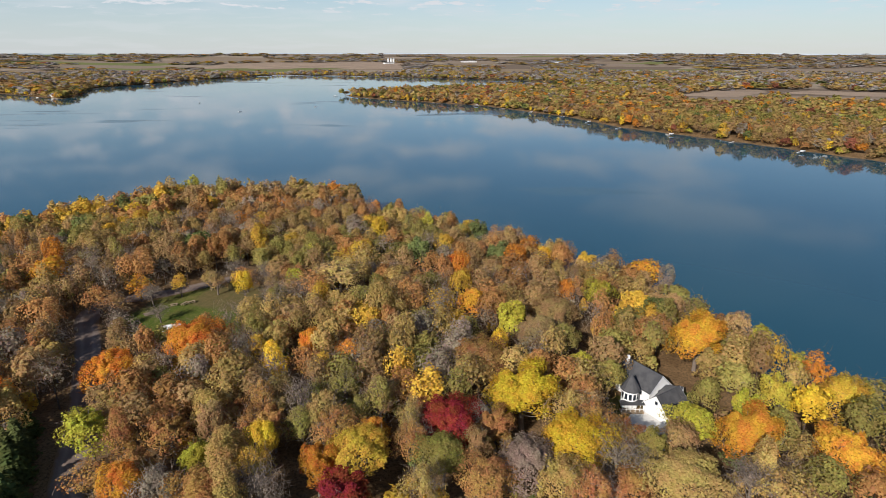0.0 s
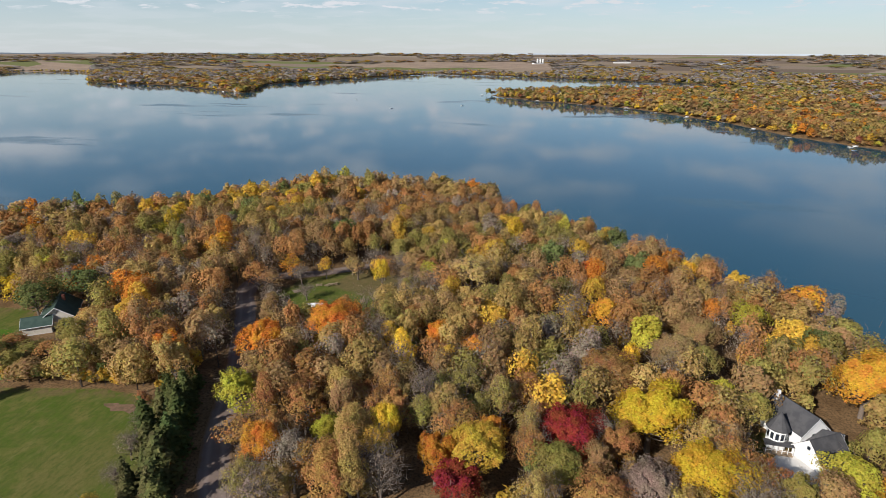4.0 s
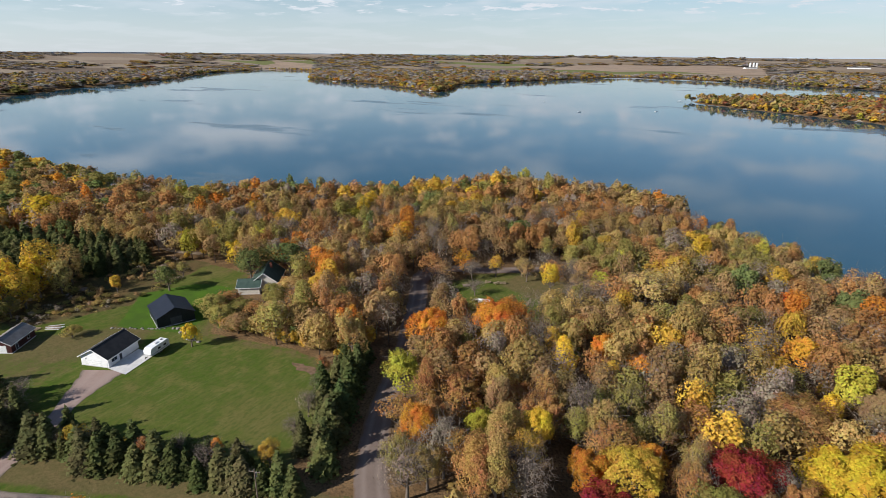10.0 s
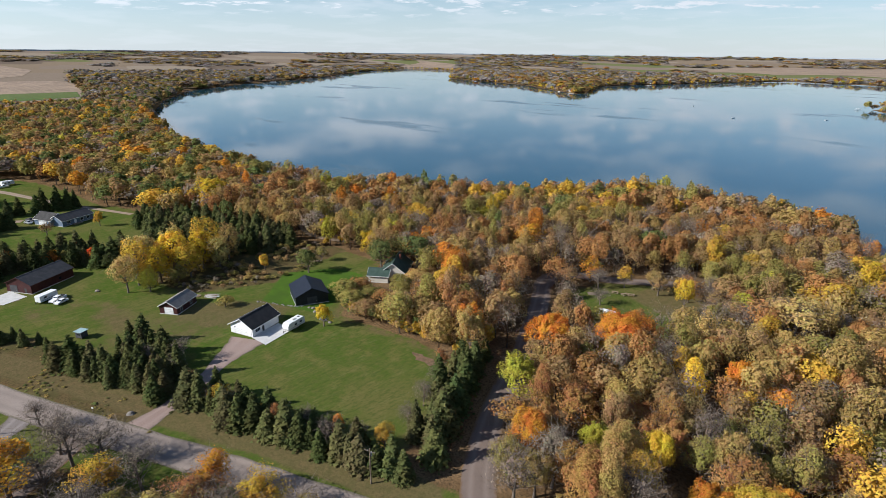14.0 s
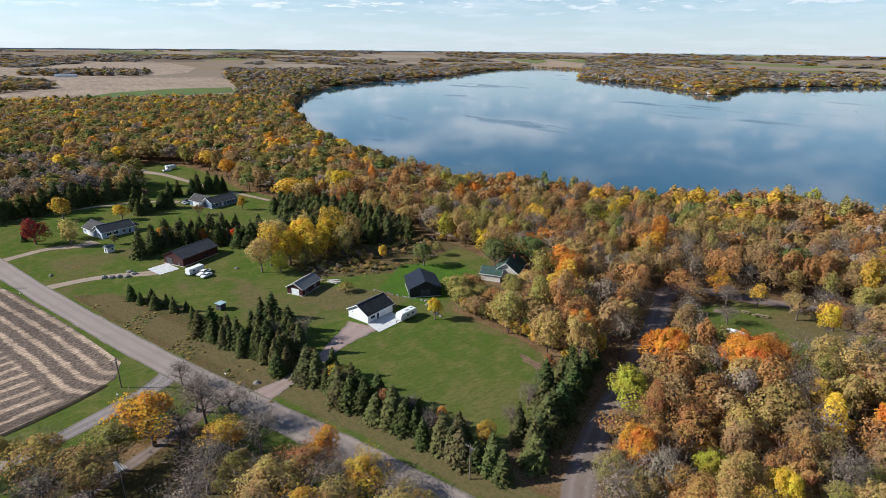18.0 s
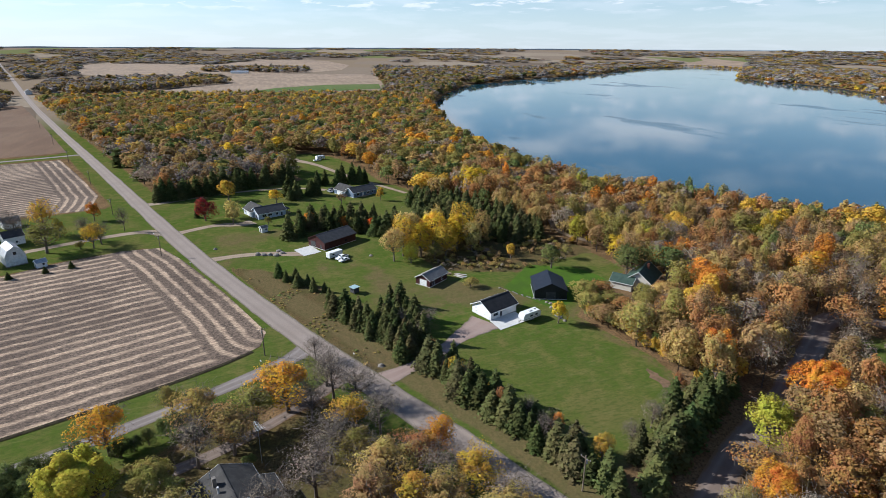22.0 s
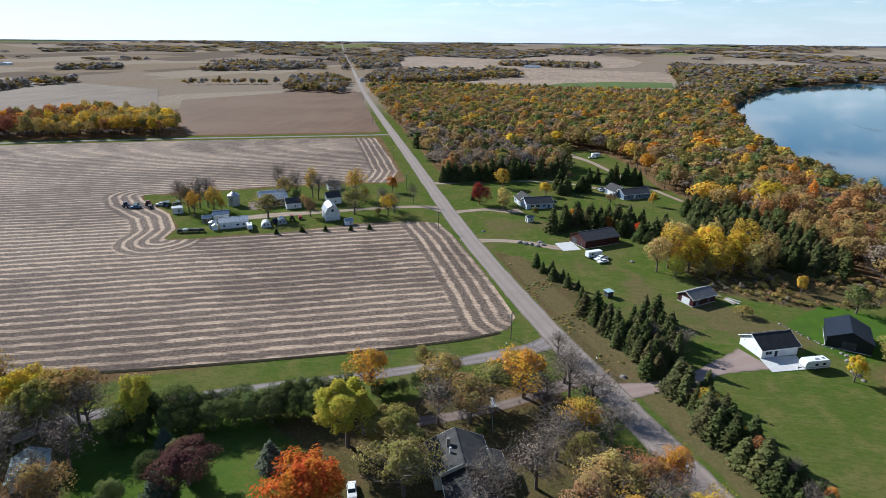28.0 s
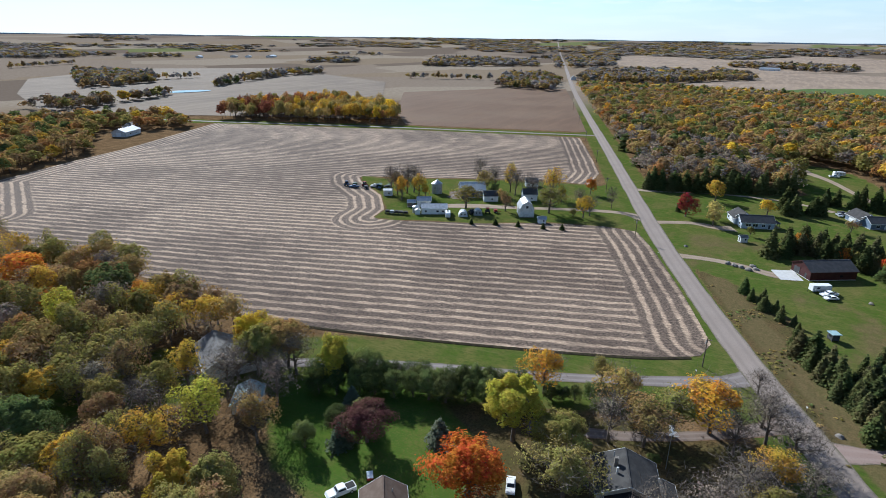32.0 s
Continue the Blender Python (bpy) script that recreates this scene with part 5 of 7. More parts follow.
# yellow grove along the crossroad
GROVE = np.array([(-402, -484), (-430, -405), (-466, -318), (-500, -330), (-556, -385), (-560, -450), (-480, -520)], float)
for x, y in scatter(rs, (-570, -530, -395, -310), 9.5, lambda x, y: inside(GROVE, x, y)):
    tint = str(rs.choice(["gold", "yellow", "pale", "olive", "rust", "khaki"], p=[.20, .12, .34, .12, .06, .16]))
    if y < -425 and rs.rand() < 0.75:
        tint = str(rs.choice(["rust", "maroon", "brown", "amber", "olive"]))
    south_wood.tree(rs, x, y, float(ground_z(x, y)), rs.uniform(14, 21), rs.uniform(9, 13), tint, "low", shape_for(rs, tint))

# loose trees: yards, farm, park
def loose(rows, where):
    for x, y, h, w, tint, sh in rows:
        tree(x, y, h, w, tint, sh, where)
        taken.append((x, y, w))


loose([(-116, -35, 13, 11, "amber", 6), (-96, -25, 13, 13, "olive", 0), (-84, -20, 13, 13, "olive", 6), (-117, -17, 13, 11, "khaki", 6), (-106, -17, 12, 10, "grey", 7), (-108, -10, 12, 11, "khaki", 4), (-115, -5, 12, 12, "olive", 6),
       (-120, 2, 14, 14, "amber", 6), (-125, -1, 10, 9, "gold", 5), (-122, 13, 12, 10, "grey", 7), (-118, 18, 11, 10, "grey", 8), (-105, 21, 11, 9, "grey", 7), (-115, 7, 12, 9, "grey", 8), (-99, 9, 12, 12, "grey", 8),
       (-108, 15, 9, 9, "gold", 4), (-90, 5, 12, 11, "grey", 7), (-84, -3, 12, 10, "grey", 8), (-142, 11, 7, 6, "grey", 7), (-128, 12, 11, 9, "grey", 8), (-96, 14, 10, 10, "olive", 6), (-127, -24, 8, 7, "olive", 5),
       (-88, 18, 12, 12, "khaki", 6), (-80, 14, 12, 12, "brown", 5), (-84, 28, 10, 10, "grey", 7), (-76, 26, 11, 11, "khaki", 4), (-70, 10, 12, 12, "brown", 5), (-74, -4, 12, 11, "grey", 8)], "in a leaf-strewn yard")
loose([(-71, -87, 12, 9, "grey", 8), (-92, -93, 13, 11, "grey", 7), (-83, -104, 12, 11, "grey", 8), (-80, -88, 14, 10, "grey", 8), (-93, -103, 13, 9, "gold", 4), (-88, -98, 12, 9, "olive", 6),
       (-68, -82, 13, 9, "khaki", 6), (-98, -112, 11, 9, "brown", 6)], "in the wood by the field")
loose([(-68, 36, 12, 12, "khaki", 4), (-66, 22, 12, 12, "brown", 5), (-58, 30, 13, 13, "amber", 6), (-78, 20, 11, 12, "gold", 5), (-90, 26, 10, 11, "rust", 6), (-66, 2, 12, 13, "olive", 1),
       (-60, 14, 12, 12, "brown", 4), (-60, -20, 13, 13, "olive", 1), (-58, -36, 12, 12, "gold", 4), (-94, 31, 10, 9, "amber", 5), (-82, 34, 10, 10, "gold", 6), (-74, 38, 10, 10, "grey", 8)], "in a leaf-strewn yard")
loose([(-263, -85, 14, 15, "olive", 6), (-292, -93, 17, 11, "gold", 4), (-255, -105, 10, 8, "brown", 5), (-249, -124, 13, 14, "olive", 6), (-281, -129, 14, 12, "khaki", 6), (-290, -117, 17, 9, "gold", 5), (-285, -112, 15, 9, "grey", 7),
       (-283, -102, 15, 12, "grey", 8), (-284, -124, 16, 8, "grey", 7), (-297, -139, 18, 9, "grey", 8), (-264, -68, 11, 9, "yellow", 4), (-269, -66, 11, 9, "grey", 8), (-277, -74, 11, 7, "grey", 7), (-287, -60, 12, 5, "grey", 8),
       (-254, -155, 13, 10, "gold", 4), (-262, -163, 16, 11, "grey", 7), (-258, -165, 17, 11, "grey", 8), (-253, -168, 14, 10, "brown", 6), (-245, -160, 13, 9, "amber", 5), (-255, -173, 16, 9, "grey", 7), (-278, -121, 8, 6, "green", 1),
       (-286, -86, 9, 6, "gold", 5), (-270, -114, 7, 6, "khaki", 5), (-232, -100, 2.8, 2.4, "spruce", 0), (-235, -90, 2.8, 2.4, "spruce", 0), (-238, -79, 2.8, 2.4, "spruce", 0), (-241, -71, 2.8, 2.4, "spruce", 0), (-227, -110, 2.8, 2.4, "spruce", 0),
       (-264, -73, 4, 4, "olive", 9)], "round the farmyard")
loose([(-90, 164, 6, 7, "grey", 7), (-80, 186, 9, 8, "brown", 5), (-70, 188, 10, 8, "rust", 4), (-60, 184, 10, 8, "grey", 8), (-52, 186, 11, 9, "brown", 5),
       (-84, 190, 8, 7, "khaki", 4), (-98, 176, 8, 7, "grey", 7), (-92, 184, 9, 7, "gold", 5), (-56, 172, 11, 9, "grey", 8), (-52, 166, 12, 10, "grey", 7), (-50, 178, 12, 10, "grey", 8),
       (-58, 180, 11, 9, "brown", 6), (-46, 171, 12, 10, "grey", 7), (-44, 182, 12, 10, "khaki", 5), (-64, 190, 11, 9, "grey", 7), (-76, 194, 11, 9, "grey", 8), (-101, 160, 5, 6, "grey", 7),
       (-106, 168, 9, 9, "brown", 6), (-104, 180, 10, 10, "amber", 5)], "at the edge of a park lawn")
loose([(-276, 4, 5, 4, "olive", 1), (-283, -12, 9, 9, "pale", 1), (-306, 44, 6, 6, "brown", 4), (-198, 96, 6, 5, "gold", 3), (-192, 118, 6, 5, "olive", 4),
       (-120, 44, 7, 5, "gold", 4), (-104, 50, 7, 5, "rust", 5), (-92, 56, 7, 6, "grey", 8), (-150, 46, 7, 6, "grey", 7), (-176, 70, 4, 6, "olive", 0)], "on the lawns")
loose([(-124, 42, 6, 4, "grey", 7), (-118, 45, 6.5, 4, "grey", 8), (-109, 50, 6, 4, "gold", 5), (-104, 52, 6, 4, "grey", 7), (-99, 54, 7, 4.5, "grey", 8), (-92, 58, 6.5, 4, "orange", 5),
       (-87, 60, 6, 4, "grey", 7), (-82, 63, 7, 4.5, "gold", 4), (-84, 72, 6.5, 4.5, "grey", 8), (-88, 80, 7, 5, "grey", 7), (-92, 88, 6.5, 5, "grey", 8), (-96, 94, 7, 5, "rust", 5),
       (-152, 38, 7, 5, "grey", 8), (-143, 42, 6.5, 5, "grey", 7), (-134, 42, 6, 4, "rust", 5)], "among planted spruces")

near_wood.build("woodland_peninsula", "dense autumn woodland of rust, gold and olive crowns")
mid_wood.build("woodland_shore", "autumn trees along the lake shore")
west_wood.build("woodland_west", "broad autumn forest between road and lake")
south_wood.build("woodland_south", "autumn woodland and groves round the fields")
brush.build("undergrowth", "brown and green brush below the trees")


# ---- far woods, tree by tree ----
FIELDS_FAR = [np.array(p, float) for p in (
    [(-516, -135), (-460, -305), (-760, -500), (-935, -385), (-975, -300)],
    [(-985, 195), (-1060, 110), (-1130, -60), (-1180, -160), (-1390, -40), (-1450, -30), (-1810, -30), (-1790, 160), (-1750, 270), (-1710, 340), (-1570, 340), (-1300, 300)],
    [(-1670, -90), (-1880, 180), (-2050, 320), (-2590, 440), (-3040, 400), (-3200, 130), (-2620, -150), (-2830, -410), (-2770, -620), (-1850, -430), (-1760, -290)],
    [(-1080, 2590), (-940, 2740), (-750, 2600), (-600, 2830), (-360, 2640), (-180, 2660), (-240, 3410), (-480, 3570), (-720, 3400), (-970, 3400), (-1170, 3220)],
    [(-1620, 2770), (-1290, 2820), (-1480, 3240), (-1620, 3100)], [(230, 2470), (380, 2520), (470, 3080), (300, 3030)],
    [(440, 1120), (550, 1100), (680, 1230), (700, 1310), (560, 1250)], [(680, 1200), (760, 1140), (860, 1040), (940, 1180), (800, 1280)],
    [(700, 2690), (1100, 2600), (1220, 2890), (840, 3120)], [(-2340, 1860), (-2070, 2080), (-2320, 2360), (-2870, 2540), (-2540, 2290)])]
GROVES_FAR = [np.array(p, float) for p in (
    [(-2000, -120), (-1880, 180), (-2140, 220), (-2260, 100), (-2200, -120)], [(-1350, -110), (-1380, -40), (-1560, -50), (-1750, -140)],
    [(-930, -415), (-910, -305), (-1150, -370), (-1230, -430), (-1190, -500)], [(-1120, -340), (-1140, -290), (-1210, -165), (-1430, -35), (-1530, -60), (-1560, -260), (-1500, -400)],
    [(-1550, -510), (-1770, -410), (-2300, -550), (-2400, -720), (-2260, -760)], [(-2760, -950), (-2810, -240), (-3300, -300), (-3300, -1100)],
    [(-1520, -750), (-1610, -590), (-1900, -700), (-1850, -900)], [(-2680, -1300), (-2680, -940), (-3100, -1100), (-3000, -1450)],
    [(-500, -890), (-650, -920), (-740, -1060), (-750, -1210), (-690, -1240)], [(-420, -680), (-520, -710), (-540, -735), (-450, -715)],
    [(-650, -780), (-870, -860), (-1010, -860), (-1060, -910), (-960, -915), (-840, -890), (-680, -810)], [(-1380, -1230), (-1460, -1100), (-1580, -1200), (-1500, -1340)],
    [(-1210, -1880), (-1380, -1790), (-1440, -1870), (-1290, -1990)], [(-1420, -860), (-1550, -680), (-1900, -830), (-1760, -1000)],
    [(-350, -660), (-410, -672), (-440, -720), (-400, -750), (-340, -720)])]


def wooded(x, y):
    """Where trees stand beyond the near woods: all round the lake, in groves and bands among the fields to the south-west."""
    sd, r = shore_distance(x, y), np.hypot(x, y)
    th = np.degrees(np.arctan2(y, x)) % 360
    base = 0.50 * vnoise(x, y, 420, 1) + 0.30 * vnoise(x * 0.6, y, 170, 2) + 0.20 * vnoise(x, y, 70, 4)
    need = np.where(th < 168, np.interp(r, [900, 1700, 2600, 4900], [0.26, 0.38, 0.50, 0.545]), np.interp(r, [1500, 1900, 2600, 4900], [1.2, 0.62, 0.535, 0.535]))
    need = np.where(th > 212, np.maximum(need, 0.585), need)
    need = need - 0.3 * smooth(sd, 420, 160) * (th < 172)
    k = (base > need) & (r > 430)
    for poly in FIELDS_FAR:
        for near in (1.0, 1.05, 1.10, 1.15, 1.20):
            k &= ~inside(poly, x * near, y * near)
    for poly in GROVES_FAR:
        k |= inside(poly, x, y)
    k &= (sd > 1.5) & (line_distance(ROAD, x, y) > 14) & ~inside(FIELD_EDGE, x, y) & ~inside(WOOD_LEFT, x, y) & ~inside(GROVE, x, y)
    k &= ~((r < 640) & (y < np.interp(x, ROAD[::-1, 0], ROAD[::-1, 1])) & (y > -560))
    return k & ~((x > -1010) & (x < -300) & (y < 330) & lakeside(x, y) & (x > -1000 + 0.2 * y))


fr = np.random.RandomState(33)


def ring_places(r0, r1, gap):
    """Scattered places in the part of a ring that lies before the camera."""
    n = int((r1 * r1 - r0 * r0) / 2 * radians(199) / (gap * gap))
    r = np.sqrt(fr.uniform(r0 * r0, r1 * r1, n))
    t = np.radians(fr.uniform(50, 249, n))
    return r * np.cos(t), r * np.sin(t)


NORTH = ("rust", "brown", "khaki", "olive", "grey", "gold", "orange", "green", "amber", "maroon")
WEST = ("olive", "brown", "grey", "khaki", "green", "gold", "dusk", "pine")


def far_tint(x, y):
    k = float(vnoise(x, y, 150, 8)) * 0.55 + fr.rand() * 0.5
    # distance haze put into the tint: paler greys farther out, sooner to the south
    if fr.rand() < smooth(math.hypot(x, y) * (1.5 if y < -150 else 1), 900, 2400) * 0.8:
        return np.array(TINTS[("haze_grey", "haze_grey", "grey", "khaki")[fr.randint(4)]]) * fr.uniform(0.85, 1.15)
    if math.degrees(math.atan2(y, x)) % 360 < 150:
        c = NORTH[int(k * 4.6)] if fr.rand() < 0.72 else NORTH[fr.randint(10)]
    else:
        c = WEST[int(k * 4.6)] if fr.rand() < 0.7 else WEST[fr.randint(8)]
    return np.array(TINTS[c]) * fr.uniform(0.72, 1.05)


far_trees, rim_trees = Wood(), Wood()


def far_tree(wood, x, y, z, w, h, tint, level, shapes=7):
    v = SHAPES[fr.randint(shapes)][level]
    a = fr.uniform(0, 6.28)
    ca, sa = math.cos(a) * w / 9, math.sin(a) * w / 9
    wood.add(np.stack([v[:, 0] * ca - v[:, 1] * sa + x, v[:, 0] * sa + v[:, 1] * ca + y, np.maximum(v[:, 2] - 1.5, 0) * h / 13.5 + z], 1), tint, 0, fr, 0.24)


for r0, r1, gap, w, level in ((430, 820, 9.4, 11.0, "far"), (820, 1350, 10.6, 12.5, "tiny"), (1350, 2500, 17.5, 21.0, "tiny"), (2500, 4880, 42.0, 50.0, "tiny")):
    X, Y = ring_places(r0, r1, gap)
    k = wooded(X, Y)
    X, Y = X[k], Y[k]
    for x, y, z in zip(X, Y, ground_z(X, Y)):
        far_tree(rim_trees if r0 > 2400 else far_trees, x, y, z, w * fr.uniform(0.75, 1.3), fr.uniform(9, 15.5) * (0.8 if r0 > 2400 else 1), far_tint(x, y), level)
for p in resample(FAR_SHORE, 6.5):
    for k in range(2):
        x, y = p + fr.uniform(-9, 9, 2)
        if 0.8 < float(shore_distance(np.array(x), np.array(y))) < 9:
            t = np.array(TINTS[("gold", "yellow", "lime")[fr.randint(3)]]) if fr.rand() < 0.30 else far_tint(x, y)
            far_tree(far_trees, x, y, -2.6, fr.uniform(6, 11), fr.uniform(6, 12), t, "tiny" if math.hypot(x, y) > 800 else "far")
# planted rows and shelter belts
for ends in ([(-1010, -640), (-1075, -485)], [(-1230, -160), (-1390, -30)], [(-700, -1500), (-900, -1600)], [(-1900, -1100), (-2050, -900)], [(-600, -1010), (-760, -960)]):
    for p in resample(np.array(ends, float), 9):
        x, y = p + fr.uniform(-5, 5, 2)
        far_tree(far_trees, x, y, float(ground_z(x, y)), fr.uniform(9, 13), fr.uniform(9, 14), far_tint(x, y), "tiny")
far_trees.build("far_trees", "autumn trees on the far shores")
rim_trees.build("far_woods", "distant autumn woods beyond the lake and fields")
# hazy ridge on the horizon, the haze put into its pale blue base colour
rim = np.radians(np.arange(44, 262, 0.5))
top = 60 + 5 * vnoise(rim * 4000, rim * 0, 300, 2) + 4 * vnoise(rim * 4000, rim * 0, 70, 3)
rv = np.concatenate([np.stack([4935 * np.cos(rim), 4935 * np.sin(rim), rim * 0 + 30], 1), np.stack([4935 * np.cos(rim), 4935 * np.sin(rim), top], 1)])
n_ = len(rim)
rf = [(k, k + 1, n_ + k + 1, n_ + k) for k in range(n_ - 1)]
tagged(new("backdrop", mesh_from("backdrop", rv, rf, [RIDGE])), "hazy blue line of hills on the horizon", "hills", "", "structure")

# ---- buildings ----
def part(name, bm, mat, parent, label="", m=None):
    """Links a bmesh as one mesh under a thing or a part."""
    me = bpy.data.meshes.new(name)
    bmesh.ops.recalc_face_normals(bm, faces=bm.faces)
    bm.to_mesh(me)
    bm.free()
    me.materials.append(mat)
    ob = new(name, me)
    ob.parent = parent
    if m is not None:
        ob.matrix_local = m
    if label:
        ob["label"] = label
    return ob


def thing(name, x, y, turn, label, category, group="", z=None):
    ob = new(name)
    ob.matrix_world = pose(x, y, float(ground_z(x, y)) if z is None else z, 0, 0, turn)
    ob.empty_display_size = 1
    return tagged(ob, label, category, group)


def hull8(bm, pts):
    """A six-sided solid from its 4 lower and 4 upper corners."""
    v = [bm.verts.new(p) for p in pts]
    for f in ((0, 3, 2, 1), (4, 5, 6, 7), (0, 1, 5, 4), (1, 2, 6, 5), (2, 3, 7, 6), (3, 0, 4, 7)):
        bm.faces.new([v[k] for k in f])


def box_bm(x0, x1, y0, y1, z0, z1, bevel=0.0):
    bm = bmesh.new()
    hull8(bm, [(x0, y0, z0), (x1, y0, z0), (x1, y1, z0), (x0, y1, z0), (x0, y0, z1), (x1, y0, z1), (x1, y1, z1), (x0, y1, z1)])
    if bevel:
        bmesh.ops.bevel(bm, geom=list(bm.edges), offset=bevel, segments=2, affect="EDGES", profile=0.6)
    return bm


def round_bm(r0, r1, z0, z1, sides=16, cap=True):
    bm = bmesh.new()
    a = [bm.verts.new((math.cos(t) * r0, math.sin(t) * r0, z0)) for t in (k * 2 * math.pi / sides for k in range(sides))]
    if r1 > 0.001:
        b = [bm.verts.new((math.cos(t) * r1, math.sin(t) * r1, z1)) for t in (k * 2 * math.pi / sides for k in range(sides))]
        for k in range(sides):
            bm.faces.new((a[k], a[(k + 1) % sides], b[(k + 1) % sides], b[k]))
        if cap:
            bm.faces.new(b)
    else:
        tip = bm.verts.new((0, 0, z1))
        for k in range(sides):
            bm.faces.new((a[k], a[(k + 1) % sides], tip))
    if cap:
        bm.faces.new(a[::-1])
    return bm


def on_wall(side, L, W):
    """Maps (along, out, up) on one wall to the building's own axes."""
    return {"y-": lambda u, n, z: (u, -W / 2 - n, z), "y+": lambda u, n, z: (-u, W / 2 + n, z),
            "x+": lambda u, n, z: (L / 2 + n, u, z), "x-": lambda u, n, z: (-L / 2 - n, -u, z)}[side]


def wall_box(f, u0, u1, z0, z1, n0, n1):
    bm = bmesh.new()
    hull8(bm, [f(u0, n0, z0), f(u1, n0, z0), f(u1, n1, z0), f(u0, n1, z0), f(u0, n0, z1), f(u1, n0, z1), f(u1, n1, z1), f(u0, n1, z1)])
    return bm


def wing(parent, m, L, W, eave, rise, wall, roof, doors=(), windows=(), over=0.45, trim=None, foundation=True, roof_label=""):
    """Walls, roof slopes, trim, doors and windows of one gabled body, its ridge along x."""
    trim = trim or WHITE_PAINT
    bm = bmesh.new()
    sec = [(-W / 2, 0), (W / 2, 0), (W / 2, eave), (0, eave + rise), (-W / 2, eave)]
    ends = [[bm.verts.new((sx * L / 2, y, z)) for y, z in sec] for sx in (-1, 1)]
    bm.faces.new(ends[0])
    bm.faces.new(ends[1][::-1])
    for k in range(5):
        bm.faces.new((ends[0][k], ends[0][(k + 1) % 5], ends[1][(k + 1) % 5], ends[1][k]))
    walls = part("wall", bm, wall, parent, "", m)
    if foundation:
        part("foundation", box_bm(-L / 2 - 0.05, L / 2 + 0.05, -W / 2 - 0.05, W / 2 + 0.05, -0.3, 0.22), CONCRETE, parent, "", m)
    slope = rise / (W / 2)
    t = 0.16
    for s in (-1, 1):
        bm = bmesh.new()
        ye, ze = s * (W / 2 + over), eave - slope * over + 0.03
        hull8(bm, [(-L / 2 - over, ye, ze), (L / 2 + over, ye, ze), (L / 2 + over, 0, eave + rise + 0.03), (-L / 2 - over, 0, eave + rise + 0.03),
                   (-L / 2 - over, ye, ze + t), (L / 2 + over, ye, ze + t), (L / 2 + over, 0, eave + rise + 0.03 + t), (-L / 2 - over, 0, eave + rise + 0.03 + t)])
        part("roof_slope", bm, roof, parent, roof_label, m)
        part("gutter", box_bm(-L / 2 - over, L / 2 + over, ye - 0.06 if s < 0 else ye, ye if s < 0 else ye + 0.06, ze - 0.05, ze + t - 0.02), trim, parent, "", m)
        for e in (-1, 1):
            x0 = e * (L / 2 + over)
            bm = bmesh.new()
            xs = (x0, x0 + e * 0.05)
            a, b = min(xs), max(xs)
            hull8(bm, [(a, ye, ze - 0.06), (b, ye, ze - 0.06), (b, 0, eave + rise - 0.04), (a, 0, eave + rise - 0.04),
                       (a, ye, ze + t + 0.01), (b, ye, ze + t + 0.01), (b, 0, eave + rise + t + 0.04), (a, 0, eave + rise + t + 0.04)])
            part("fascia", bm, trim, parent, "", m)
    part("ridge_cap", box_bm(-L / 2 - over, L / 2 + over, -0.14, 0.14, eave + rise + t - 0.02, eave + rise + t + 0.06), roof, parent, "", m)
    for side, u, w, h, kind in doors:
        f = on_wall(side, L, W)
        leaf = part("garage_door" if kind == "garage" else "door", wall_box(f, u - w / 2, u + w / 2, 0.05, h, -0.03, 0.03), WHITE_PAINT if kind != "dark" else DARK_ROOF, parent, "", m)
        part("door_frame", wall_box(f, u - w / 2 - 0.1, u + w / 2 + 0.1, h, h + 0.12, 0.0, 0.05), trim, parent, "", m)
        for e in (-1, 1):
            part("door_frame", wall_box(f, min(u + e * w / 2, u + e * (w / 2 + 0.1)), max(u + e * w / 2, u + e * (w / 2 + 0.1)), 0.05, h, 0.0, 0.05), trim, parent, "", m)
        if kind == "garage":
            for k in range(1, 4):
                part("panel_joint", wall_box(f, u - w / 2, u + w / 2, h * k / 4 - 0.02, h * k / 4 + 0.02, 0.025, 0.036), GALV, leaf)
        else:
            part("door_handle", wall_box(f, u + w * 0.36, u + w * 0.42, 0.95, 1.08, 0.03, 0.08), CHROME, leaf)
    for side, u, z, w, h in windows:
        f = on_wall(side, L, W)
        win = part("window", wall_box(f, u - w / 2 - 0.09, u + w / 2 + 0.09, z - 0.09, z + h + 0.09, -0.02, 0.04), trim, parent, "", m)
        n = 2 if w > 1.3 else 1
        for k in range(n):
            a = u - w / 2 + w * k / n
            part("pane", wall_box(f, a + 0.03, a + w / n - 0.03, z, z + h, 0.03, 0.047), GLASS, win)
        part("sill", wall_box(f, u - w / 2 - 0.14, u + w / 2 + 0.14, z - 0.15, z - 0.08, 0.0, 0.09), trim, win)
    return walls


I4 = Matrix.Identity(4)
# white garage with its black roof
g = thing("garage", -155.2, 70.2, 111, "white garage with a black shingle roof beside a concrete apron", "garage")
wing(g, I4, 11.6, 8.6, 2.9, 2.35, WHITE_PAINT, BLACK_ROOF, [("x-", -0.4, 4.9, 2.3, "garage"), ("x-", 3.3, 0.9, 2.05, "door"), ("y-", -1.2, 0.95, 2.05, "dark")],
     [("y-", -3.6, 1.1, 2.0, 0.95)], 0.55)
part("lamp", box_bm(-5.95, -5.82, 2.4, 2.6, 2.2, 2.45), DARK_ROOF, g)
b = thing("barn", -163.5, 94.6, 159, "black metal barn with a navy roof on a bright lawn", "barn")
